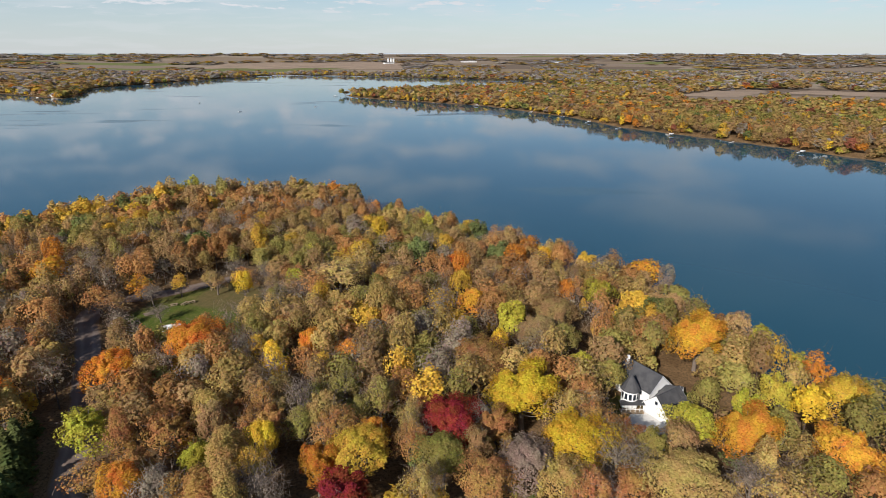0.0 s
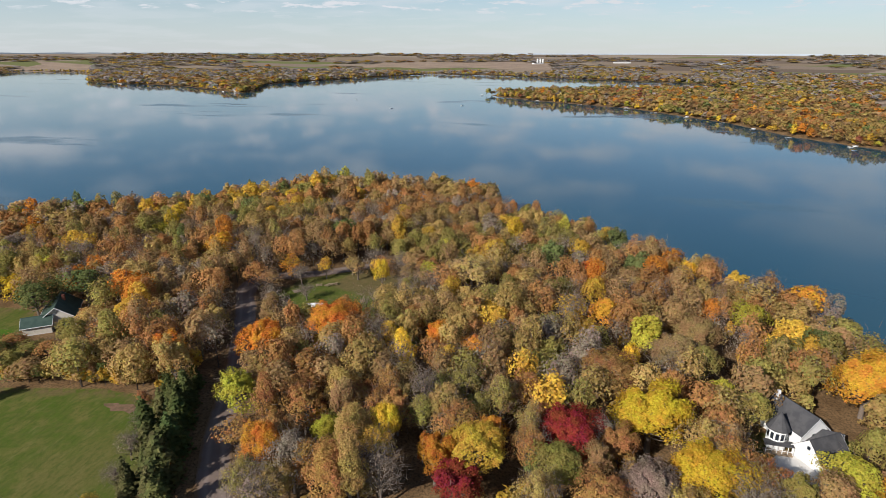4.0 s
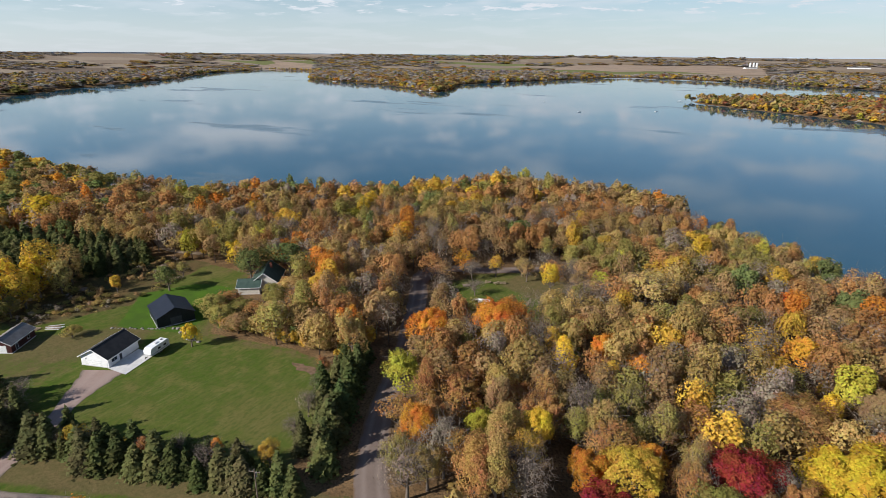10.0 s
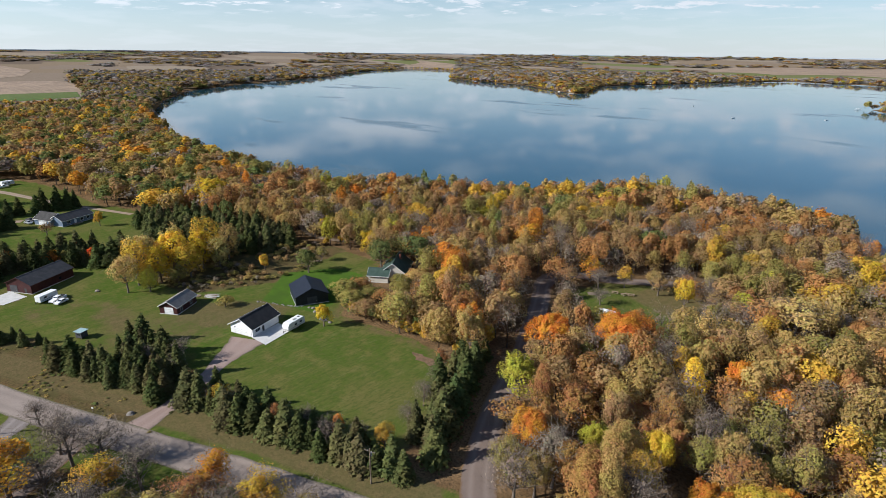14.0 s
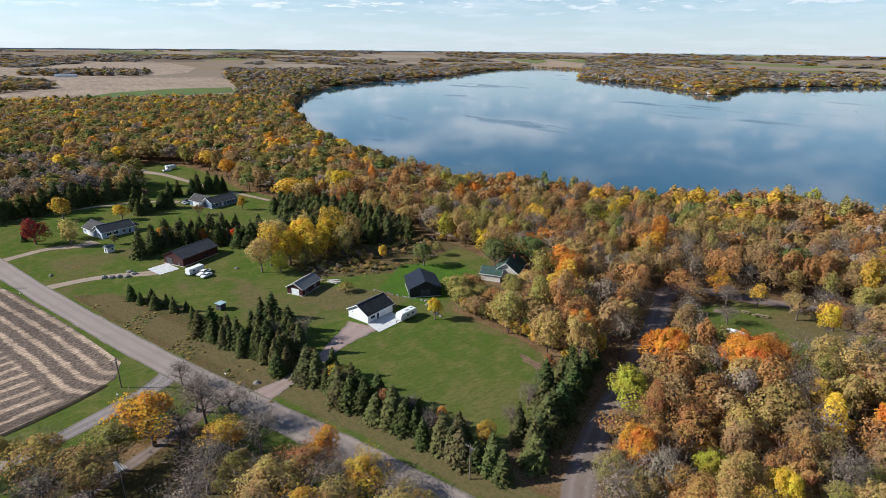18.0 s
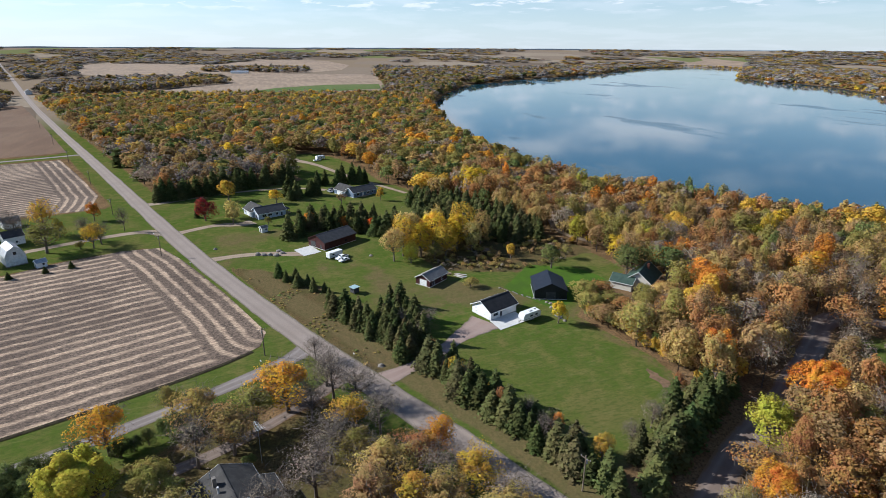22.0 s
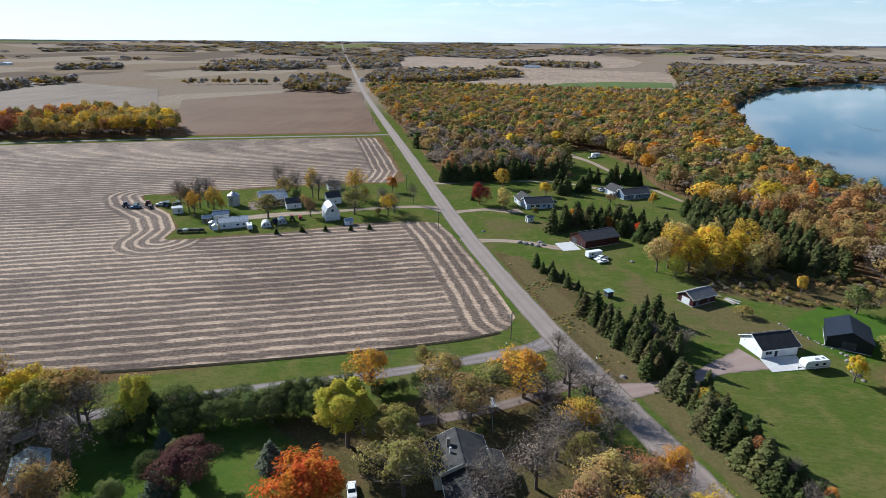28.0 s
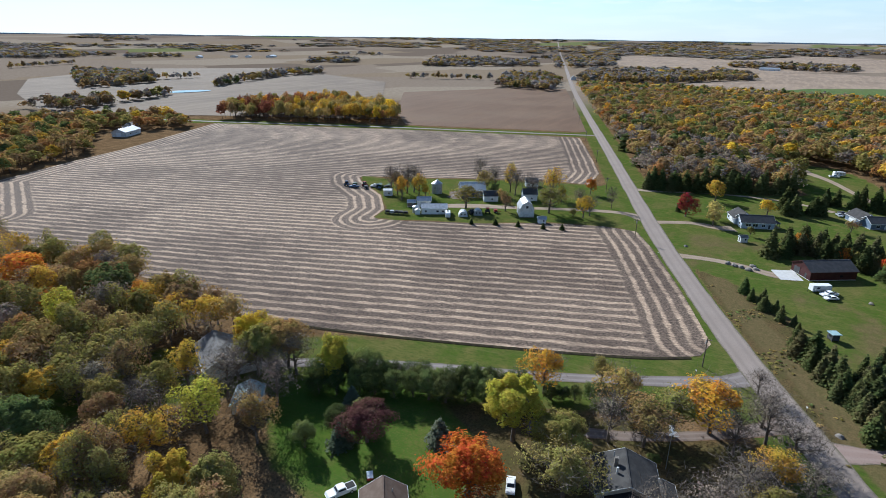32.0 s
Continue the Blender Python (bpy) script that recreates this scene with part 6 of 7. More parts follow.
wing(b, I4, 12.5, 11.0, 3.2, 2.6, NAVY_METAL, NAVY_METAL, [("x-", 0.0, 3.4, 2.7, "dark")], [], 0.3, NAVY_METAL)
b = thing("shed", -185.6, 58.2, 125, "small maroon shed with a white roll door", "shed", "maroon sheds")
wing(b, I4, 10.5, 6.4, 2.7, 1.7, MAROON, GREY_ROOF, [("x-", 0.2, 3.0, 2.35, "garage"), ("y-", -3.0, 0.9, 2.0, "dark")], [("y-", 2.2, 1.0, 0.9, 0.8)], 0.4, OLD_WHITE)
b = thing("shed", -240.5, 29.7, 123, "long maroon metal shed with a dark grey roof", "shed", "maroon sheds")
wing(b, I4, 17.8, 10.6, 3.4, 2.4, MAROON, DARK_ROOF, [("x-", -2.2, 3.2, 2.8, "dark"), ("x-", 2.8, 1.0, 2.05, "dark")], [("y-", 3.0, 1.2, 1.0, 0.8)], 0.4, MAROON)
b = thing("hut", -184, 29.3, 30, "small dark hut with a pale flat metal roof", "hut")
part("wall", box_bm(-1.1, 1.1, -1.1, 1.1, 0.3, 2.2), DARK_ROOF, b)
part("window", box_bm(-0.6, 0.6, -1.14, -1.08, 1.2, 1.7), GLASS, b)
part("roof", box_bm(-1.45, 1.45, -1.4, 1.4, 2.2, 2.34, 0.03), TEAL_ROOF, b)
for sx in (-1, 1):
    for sy in (-1, 1):
        part("post", box_bm(sx * 1.0 - 0.07, sx * 1.0 + 0.07, sy * 1.0 - 0.07, sy * 1.0 + 0.07, -0.1, 0.3), POLE_WOOD, b)

h = thing("house", -159.5, 131, 128, "house with a green metal roof among trees", "house")
wing(h, pose(0, 0, 0), 13, 9.5, 3.2, 3.6, CREAM, GREEN_ROOF, [("x-", 1.0, 1.0, 2.05, "dark")], [("y+", -3, 1.0, 1.4, 1.2), ("y+", 2, 1.0, 1.4, 1.2), ("y-", 2.5, 1.0, 1.2, 1.1)], 0.6)
wing(h, pose(-6.2, 5.0, 0, 0, 0, 90), 7.5, 6.5, 2.8, 1.8, CREAM, GREEN_ROOF, [("x+", 0.5, 1.8, 2.05, "garage")], [("y-", 1.5, 1.0, 1.3, 1.1), ("y-", -1.5, 1.0, 1.3, 1.1)], 0.5)
part("chimney", box_bm(1.2, 2.0, -1.6, -0.8, 5.0, 7.8), BRICK, h)

h = thing("house", -293.5, 5.0, 112, "pale blue-grey bungalow with dark shingle roofs on a lawn", "house", "houses along the road")
wing(h, I4, 14.5, 8.6, 2.9, 2.4, PALE_SIDING, DARK_ROOF, [("y-", 5.0, 1.0, 2.05, "dark")], [("y-", -4.2, 1.0, 2.2, 1.2), ("y-", -1.2, 1.0, 2.2, 1.2), ("y-", 2.4, 1.0, 1.4, 1.2), ("x-", 1.5, 1.0, 1.2, 1.2)])
wing(h, pose(-3.8, 6.6, 0, 0, 0, 90), 10.5, 8.8, 2.9, 2.6, PALE_SIDING, SLATE_ROOF, [("y+", 1.0, 4.8, 2.3, "garage")], [("y+", -3.4, 1.0, 1.2, 1.0)])
part("deck", box_bm(7.4, 10.2, -3.6, 1.6, 0.2, 0.55), PLANK, h)
for k in range(4):
    part("deck_post", box_bm(7.5 + k * 0.85, 7.6 + k * 0.85, -3.6, -3.5, 0.55, 1.5), PLANK, h)
part("gazebo_roof", round_bm(2.1, 0.02, 2.3, 3.6, 8), DARK_ROOF, h, "", pose(9.0, -1.0, 0))
for k in range(8):
    part("gazebo_post", box_bm(-0.06, 0.06, -0.06, 0.06, 0.5, 2.4), POLE_WOOD, h, "", pose(9.0 + 1.8 * math.cos(k * math.pi / 4), -1.0 + 1.8 * math.sin(k * math.pi / 4), 0))

h = thing("house", -323.0, 58.0, 116, "blue-grey house with dark roof and white trim", "house", "houses along the road")
wing(h, I4, 16.5, 8.4, 2.9, 2.2, BLUE_SIDING, DARK_ROOF, [("y-", -1.5, 1.0, 2.05, "door")], [("y-", -5.0, 1.0, 1.8, 1.2), ("y-", 2.0, 1.0, 1.6, 1.2), ("y-", 5.4, 1.0, 1.2, 1.2)])
wing(h, pose(-5.5, 7.2, 0, 0, 0, 90), 11.0, 8.5, 2.9, 2.6, BLUE_SIDING, SLATE_ROOF, [("y+", 0.0, 5.0, 2.3, "garage")], [("x+", 0.0, 1.2, 1.2, 1.2)])
part("porch", box_bm(-3.6, 1.0, -5.9, -4.2, 0.0, 0.35), PLANK, h)

h = thing("house", 50.5, 122.0, 0, "white house with dark roofs, round turret and garage wing", "house")
wing(h, pose(-0.5, 2.5, 0, 0, 0, -58), 12.5, 9.0, 5.4, 4.2, WHITE_PAINT, DARK_ROOF, [], [("x+", 0, 3.4, 1.6, 1.5), ("y-", -2, 3.2, 1.2, 1.4), ("y-", 3, 3.2, 1.2, 1.4)], 0.5)
wing(h, pose(3.4, -7.2, 0, 0, 0, 32), 9.5, 8.4, 3.0, 4.2, WHITE_PAINT, DARK_ROOF, [("x-", 0.0, 5.2, 2.4, "garage")], [("x-", 0.0, 4.4, 1.0, 1.0)], 0.5)
wing(h, pose(5.2, -1.6, 0, 0, 0, -12), 8.5, 7.0, 3.2, 2.4, WHITE_PAINT, DARK_ROOF, [], [("y-", 1.5, 1.0, 1.4, 1.2)], 0.4)
tur = part("turret", round_bm(2.5, 2.5, 0, 6.0, 12), WHITE_PAINT, h, "white twelve-sided turret", pose(-6.2, -3.6, 0))
part("turret_roof", round_bm(3.0, 0.02, 5.95, 10.8, 12), DARK_ROOF, h, "pointed dark turret roof", pose(-6.2, -3.6, 0))
for k in range(7):
    a = radians(150 + 30 * k + 15)
    part("window", box_bm(2.36, 2.45, -0.42, 0.42, 3.3, 5.2), GLASS, tur, "", pose(0, 0, 0, 0, 0, math.degrees(a)))
part("porch_floor", box_bm(-9.6, -3.0, -8.0, -5.6, 0.0, 0.5), PLANK, h)
part("porch_roof", box_bm(-9.8, -2.8, -7.6, -5.0, 2.7, 2.9, 0.04), DARK_ROOF, h)
for k in range(6):
    part("porch_post", box_bm(-9.5 + k * 1.3, -9.38 + k * 1.3, -7.6, -7.48, 0.5, 2.7), WHITE_PAINT, h)
part("porch_rail", box_bm(-9.5, -2.9, -7.6, -7.52, 1.3, 1.4), WHITE_PAINT, h)
part("small_turret", round_bm(1.0, 1.0, 3.0, 5.0, 8), WHITE_PAINT, h, "", pose(8.3, -3.6, 0))
part("small_turret_roof", round_bm(1.3, 0.02, 5.0, 6.8, 8), DARK_ROOF, h, "", pose(8.3, -3.6, 0))
part("chimney", box_bm(-4.6, -3.8, 6.0, 6.8, 6, 11.2), WHITE_PAINT, h)
h.scale = (0.82, 0.82, 0.82)

h = thing("house", -92.5, -10.5, 17.5, "cream house with weathered grey shingle roof under trees", "house")
wing(h, I4, 9.6, 11.0, 3.8, 2.5, CREAM, SLATE_ROOF, [("y+", 0, 0.95, 2.05, "dark")], [("x+", 1.8, 1.2, 1.1, 1.2), ("y+", -3, 1.2, 1.2, 1.2), ("y+", 3, 1.2, 1.2, 1.2)], 0.6, OLD_WHITE)
wing(h, pose(8.4, 0.4, 0), 7.6, 8.6, 3.0, 1.9, CREAM, BLACK_ROOF, [], [("x+", 0.3, 1.4, 0.9, 1.2), ("y+", 0, 1.1, 1.4, 1.1)], 0.45, OLD_WHITE)
wing(h, pose(1.6, 6.4, 0), 4.2, 4.4, 3.0, 0.9, CREAM, SLATE_ROOF, [], [("y+", 0, 1.0, 1.6, 1.2)], 0.4, OLD_WHITE)
part("chimney", box_bm(-1.4, -0.7, -2.4, -1.7, 4.6, 7.4), STONE, h)
part("vent_pipe", round_bm(0.09, 0.09, 5.2, 6.6, 8), GALV, h, "", pose(-3.6, -2.2, 0))
part("chimney_flue", round_bm(0.22, 0.22, 5.0, 6.9, 8), OLD_WHITE, h, "", pose(1.2, -2.0, 0))

h = thing("house", -64.0, -46.5, 36, "house with a brown shingle roof beside a lawn", "house")
wing(h, I4, 10, 8.0, 2.9, 2.6, CREAM, BROWN_ROOF, [("x-", 1.5, 0.95, 2.05, "dark")], [("y-", 2, 1.1, 1.2, 1.1), ("x-", -1.5, 1.1, 1.2, 1.1)], 0.5)
part("vent_pipe", round_bm(0.08, 0.08, 4.0, 5.2, 8), OLD_WHITE, h, "", pose(-2.4, 1.6, 0))
h = thing("house", -86, -114, 58, "old grey-roofed house hidden among trees", "house")
wing(h, I4, 15, 9.5, 3.2, 2.7, OLD_WHITE, GREY_ROOF, [("y+", 0, 0.95, 2.05, "dark")], [("y+", -4, 1.1, 1.3, 1.2), ("y+", 4, 1.1, 1.3, 1.2), ("x-", 0, 1.1, 1.3, 1.2)], 0.5)
wing(h, pose(4.5, 5.5, 0, 0, 0, 90), 7, 6.5, 2.9, 2.0, OLD_WHITE, GREY_ROOF, [], [("x+", 0, 1.1, 1.3, 1.2)], 0.4)
b = thing("shed", -77, -94, 35, "shed with a pale teal metal roof among trees", "shed")
wing(b, I4, 7.5, 6.0, 2.6, 1.5, OLD_WHITE, TEAL_ROOF, [("x+", 0, 2.4, 2.1, "garage")], [("y-", 0, 1.0, 1.0, 0.9)], 0.4)
b = thing("barn", -294, -468, 25, "pale grey pole barn at the field's corner", "barn")
wing(b, I4, 22, 12, 4.0, 2.4, OLD_WHITE, GALV, [("x+", 0, 4.0, 3.4, "garage")], [("y+", 4, 1.4, 1.2, 0.9), ("y+", -4, 1.4, 1.2, 0.9)], 0.4)
h = thing("house", -318, -498, 35, "grey-roofed farmhouse beside a pole barn", "house")
wing(h, I4, 14, 9, 3.0, 2.4, CREAM, GREY_ROOF, [("y-", 0, 1, 2.05, "dark")], [("y-", -4, 1.1, 1.4, 1.2), ("y-", 4, 1.1, 1.4, 1.2)], 0.5)

# farmyard
b = thing("barn", -254.3, -94.0, 210, "white gambrel-roofed barn with weathered boards", "barn", "farm buildings")
L, W = 9.5, 7.0
bm = bmesh.new()
sec = [(-W / 2, 0), (W / 2, 0), (W / 2, 4.0), (W * 0.30, 6.6), (0, 7.9), (-W * 0.30, 6.6), (-W / 2, 4.0)]
ends = [[bm.verts.new((sx * L / 2, y, z)) for y, z in sec] for sx in (-1, 1)]
bm.faces.new(ends[0])
bm.faces.new(ends[1][::-1])
for k in range(7):
    bm.faces.new((ends[0][k], ends[0][(k + 1) % 7], ends[1][(k + 1) % 7], ends[1][k]))
part("wall", bm, OLD_WHITE, b)
for (y0, z0), (y1, z1) in zip(sec[2:6], sec[3:7]):
    k = 1.05
    bm = bmesh.new()
    x = L / 2 + 0.4
    hull8(bm, [(-x, y0 * k, z0), (x, y0 * k, z0), (x, y1 * k, z1), (-x, y1 * k, z1), (-x, y0 * k, z0 + 0.16), (x, y0 * k, z0 + 0.16), (x, y1 * k, z1 + 0.16), (-x, y1 * k, z1 + 0.16)])
    part("roof_slope", bm, GALV, b)
for side, u, z, w, hh, mt in (("x-", 0, 0.05, 2.6, 2.4, OLD_WHITE), ("x-", 0, 4.6, 1.1, 1.2, GLASS), ("x+", 0, 0.05, 2.8, 2.6, OLD_WHITE)):
    part("barn_door" if mt is OLD_WHITE else "loft_window", wall_box(on_wall(side, L, W), u - w / 2, u + w / 2, z, z + hh, 0.0, 0.06), mt, b)
part("foundation", box_bm(-L / 2 - 0.06, L / 2 + 0.06, -W / 2 - 0.06, W / 2 + 0.06, -0.2, 0.4), STONE, b)

b = thing("shed", -234.6, -134.2, 120, "long white machine shed with a pale metal roof", "shed", "farm buildings")
wing(b, I4, 12.5, 7.0, 3.0, 1.4, WHITE_PAINT, GALV, [], [("y-", -4.2, 1.2, 1.0, 0.8), ("y-", 1.6, 1.2, 1.2, 0.8), ("y-", 4.2, 1.2, 1.0, 0.8)], 0.25)
b = thing("shed", -242.5, -144.8, 120, "small shed with a blue-grey roof", "shed", "farm buildings")
wing(b, I4, 7.0, 5.5, 3.2, 1.4, OLD_WHITE, BLUE_SIDING, [("y-", 0, 2.2, 2.3, "dark")], [], 0.25)
b = thing("tank", -230.0, -142.0, 0, "pale round tank beside a white shed", "tank")
part("shell", round_bm(1.7, 1.7, 0, 3.0, 18), SILVER, b)
part("dome", round_bm(1.75, 0.4, 3.0, 3.7, 18), SILVER, b)
b = thing("shed", -228.0, -139.8, 30, "small white lean-to against a shed", "shed", "farm buildings")
wing(b, I4, 2.6, 2.4, 2.1, 0.6, WHITE_PAINT, GALV, [("y-", 0, 0.8, 1.9, "dark")], [], 0.15)
b = thing("machine_shed", -274, -133, 124, "large machine shed with a pale metal roof", "shed", "farm buildings")
wing(b, I4, 13.5, 12.0, 3.8, 3.4, GREY_ROOF, OLD_WHITE, [("y-", 0.5, 5.0, 3.3, "dark")], [], 0.3, OLD_WHITE)
b = thing("grain_bin", -267.6, -151.4, 0, "grey steel grain bin with conical roof", "grain bin")
part("shell", round_bm(2.9, 2.9, 0, 5.6, 20), GALV, b)
part("roof", round_bm(3.1, 0.4, 5.55, 7.3, 20), GALV, b)
part("hatch", round_bm(0.45, 0.45, 7.25, 7.6, 10), GALV, b)
for k in range(5):
    part("hoop", round_bm(2.94, 2.94, 0.9 + k * 1.0, 0.96 + k * 1.0, 20), GALV, b)
for x, y, a, L, W, e, r, wm, rm, lab in (
        (-249.5, -171.8, 118, 4.6, 3.6, 3.0, 0.5, OLD_WHITE, WHITE_PAINT, "small white-roofed shed by machinery"),
        (-269.5, -119.8, 122, 7.5, 6.0, 2.9, 2.2, WHITE_PAINT, DARK_ROOF, "small white farm building with dark roof"),
        (-246.2, -82.6, 122, 3.6, 3.0, 2.1, 1.0, WHITE_PAINT, GALV, "little white shed at the field's edge"),
        (-281.5, -102.4, 122, 7.5, 6.0, 3.6, 2.4, WHITE_PAINT, DARK_ROOF, "white farmhouse with a dark roof"),
        (-310, -112, 122, 7.0, 5.5, 2.8, 2.0, WHITE_PAINT, GREY_ROOF, "white shed behind the farmyard trees"),
        (-238, -149.5, 122, 4.2, 3.2, 2.4, 0.9, POLE_WOOD, GALV, "grey weathered shed under trees"),
        (-266, 1.5, 118, 3.0, 2.4, 2.2, 0.8, WHITE_PAINT, GREY_ROOF, "little white garden shed by conifers")):
    b = thing("shed", x, y, a, lab, "shed", "farm buildings")
    wing(b, I4, L, W, e, r, wm, rm, [("x-", 0, 0.9 if W < 5 else 2.4, 2.0, "dark" if W < 5 else "garage")], [("y-", 0.6, 1.0, 0.8, 0.8)], 0.25)


# ---- vehicles ----
def wheels(ob, xs, half, r=0.38, w=0.26):
    for x in xs:
        for s in (-1, 1):
            ty = part("wheel", round_bm(r, r, -w / 2, w / 2, 14), RUBBER, ob, "", pose(x, s * half, r, 90, 0, 0))
            part("rim", round_bm(r * 0.55, r * 0.55, -w / 2 - 0.02, w / 2 + 0.02, 10), CHROME, ty)


def profile_body(pts, half, inset=0.0):
    """A car-like body from its side outline, narrowing a little upwards."""
    bm = bmesh.new()
    top = max(z for _, z in pts)
    rows = []
    for s in (-1, 1):
        rows.append([bm.verts.new((x, s * (half - inset * max(0, (z - 0.8)) / max(0.1, top - 0.8)), z)) for x, z in pts])
    n = len(pts)
    bm.faces.new(rows[0])
    bm.faces.new(rows[1][::-1])
    for k in range(n):
        bm.faces.new((rows[0][k], rows[0][(k + 1) % n], rows[1][(k + 1) % n], rows[1][k]))
    bmesh.ops.bevel(bm, geom=list(bm.edges), offset=0.05, segments=2, affect="EDGES", profile=0.6)
    return bm


def car(x, y, a, paint, label, pickup=False):
    ob = thing("pickup_truck" if pickup else "car", x, y, a, label, "truck" if pickup else "car", "parked vehicles")
    if pickup:
        part("body", profile_body([(-2.9, 0.45), (2.85, 0.45), (2.85, 0.95), (2.6, 1.12), (1.35, 1.2), (0.95, 1.25), (-2.9, 1.25)], 0.98), paint, ob)
        part("cab", profile_body([(-0.95, 1.2), (1.3, 1.2), (0.75, 1.85), (-0.75, 1.9)], 0.93, 0.14), paint, ob)
        part("bed", box_bm(-2.75, -1.05, -0.8, 0.8, 1.18, 1.27), RUBBER, ob)
        part("windscreen", profile_body([(0.86, 1.3), (1.22, 1.28), (0.84, 1.78), (0.74, 1.78)], 0.8, 0.1), GLASS, ob)
        for s in (-1, 1):
            part("side_window", box_bm(-0.7, 0.75, min(s * 0.84, s * 0.9), max(s * 0.84, s * 0.9), 1.36, 1.74), GLASS, ob)
        wheels(ob, (1.85, -1.85), 0.86, 0.4)
        part("bumper", box_bm(2.83, 2.98, -0.9, 0.9, 0.45, 0.68, 0.03), CHROME, ob)
    else:
        part("body", profile_body([(-2.25, 0.4), (2.25, 0.4), (2.25, 0.72), (1.95, 0.88), (0.95, 0.98), (-1.75, 1.0), (-2.25, 0.92)], 0.9), paint, ob)
        part("cabin", profile_body([(-1.7, 0.95), (1.0, 0.93), (0.3, 1.42), (-1.05, 1.45)], 0.84, 0.16), paint, ob)
        part("windscreen", profile_body([(0.5, 1.0), (0.98, 0.98), (0.42, 1.38), (0.3, 1.38)], 0.74, 0.1), GLASS, ob)
        part("rear_window", profile_body([(-1.72, 1.0), (-1.3, 1.0), (-1.0, 1.4), (-1.1, 1.4)], 0.72, 0.1), GLASS, ob)
        for s in (-1, 1):
            part("side_window", box_bm(-1.05, 0.4, min(s * 0.72, s * 0.8), max(s * 0.72, s * 0.8), 1.04, 1.36), GLASS, ob)
        wheels(ob, (1.4, -1.4), 0.8, 0.33, 0.22)
    for s in (-1, 1):
        part("headlight", box_bm(2.2 if not pickup else 2.8, 2.28 if not pickup else 2.88, s * 0.62 - 0.15, s * 0.62 + 0.15, 0.66, 0.84), CHROME, ob)
    return ob


def trailer(x, y, a, length, label, w=2.45, h=2.95, boxy=False):
    ob = thing("travel_trailer" if not boxy else "box_trailer", x, y, a, label, "trailer", "parked vehicles")
    half = length / 2
    if boxy:
        out = [(-half, 0.55), (half, 0.55), (half, h), (-half, h)]
    else:
        out = [(-half, 0.6), (half - 0.5, 0.6), (half, 1.2), (half, 2.1), (half - 0.45, h - 0.1), (half - 0.9, h), (-half + 0.5, h), (-half, h - 0.35)]
    part("body", profile_body(out, w / 2), WHITE_PAINT, ob)
    for s in (-1, 1):
        part("stripe", box_bm(-half + 0.2, half - 0.3, min(s * w / 2, s * (w / 2 + 0.02)), max(s * w / 2, s * (w / 2 + 0.02)), 1.02, 1.14), GREY_ROOF, ob)
        for u in (-half * 0.5, half * 0.1) if not boxy else (half * 0.4,):
            win = part("window", box_bm(u - 0.5, u + 0.5, min(s * w / 2, s * (w / 2 + 0.03)), max(s * w / 2, s * (w / 2 + 0.03)), 1.5, 2.1), DARK_ROOF, ob)
            part("pane", box_bm(u - 0.43, u + 0.43, min(s * w / 2, s * (w / 2 + 0.045)), max(s * w / 2, s * (w / 2 + 0.045)), 1.56, 2.04), GLASS, win)
    if not boxy:
        part("door", box_bm(half * 0.45, half * 0.45 + 0.7, -w / 2 - 0.03, -w / 2, 0.75, 2.5), OLD_WHITE, ob)
        part("air_conditioner", box_bm(-0.6, 0.6, -0.4, 0.4, h, h + 0.28, 0.06), OLD_WHITE, ob)
        part("roof_vent", box_bm(-half * 0.6 - 0.3, -half * 0.6 + 0.3, -0.3, 0.3, h, h + 0.14, 0.03), DARK_ROOF, ob)
    part("hitch", box_bm(half, half + 1.0, -0.08, 0.08, 0.48, 0.6), RUBBER, ob)
    part("jack", box_bm(half + 0.8, half + 0.9, -0.05, 0.05, 0, 0.9), RUBBER, ob)
    wheels(ob, (-0.5, 0.4), w / 2 - 0.22, 0.36)
    return ob


trailer(-146.4, 78.6, 288, 7.4, "white travel trailer with dark windows on concrete")
trailer(-222.2, 27.8, 300, 6.6, "white box trailer with a ladder on its roof", 2.4, 2.7, True)
car(-219.2, 30.4, 305, WHITE_PAINT, "white pickup truck parked on the grass", True)
car(-216.2, 30.8, 302, WHITE_PAINT, "white saloon car parked on the grass")
car(-337, 43, 20, DARK_ROOF, "dark pickup truck beside a blue house", True)
car(-333.5, 41.5, 20, SILVER, "silver car beside a blue house")
car(-244.4, -134, 40, WHITE_PAINT, "white pickup truck in the farmyard", True)
car(-65.5, -57.5, 330, WHITE_PAINT, "white pickup truck with ladder rack by trees", True)
car(-83, -30, 20, WHITE_PAINT, "white van half hidden below trees")
trailer(-231.0, -124.6, 30, 6.0, "white camper in the farmyard", 2.3, 2.8)
trailer(-440, 49, 110, 7.0, "white camper in a woodland clearing", 2.4, 2.9)
car(-434, 46, 110, WHITE_PAINT, "white pickup truck in a woodland clearing", True)
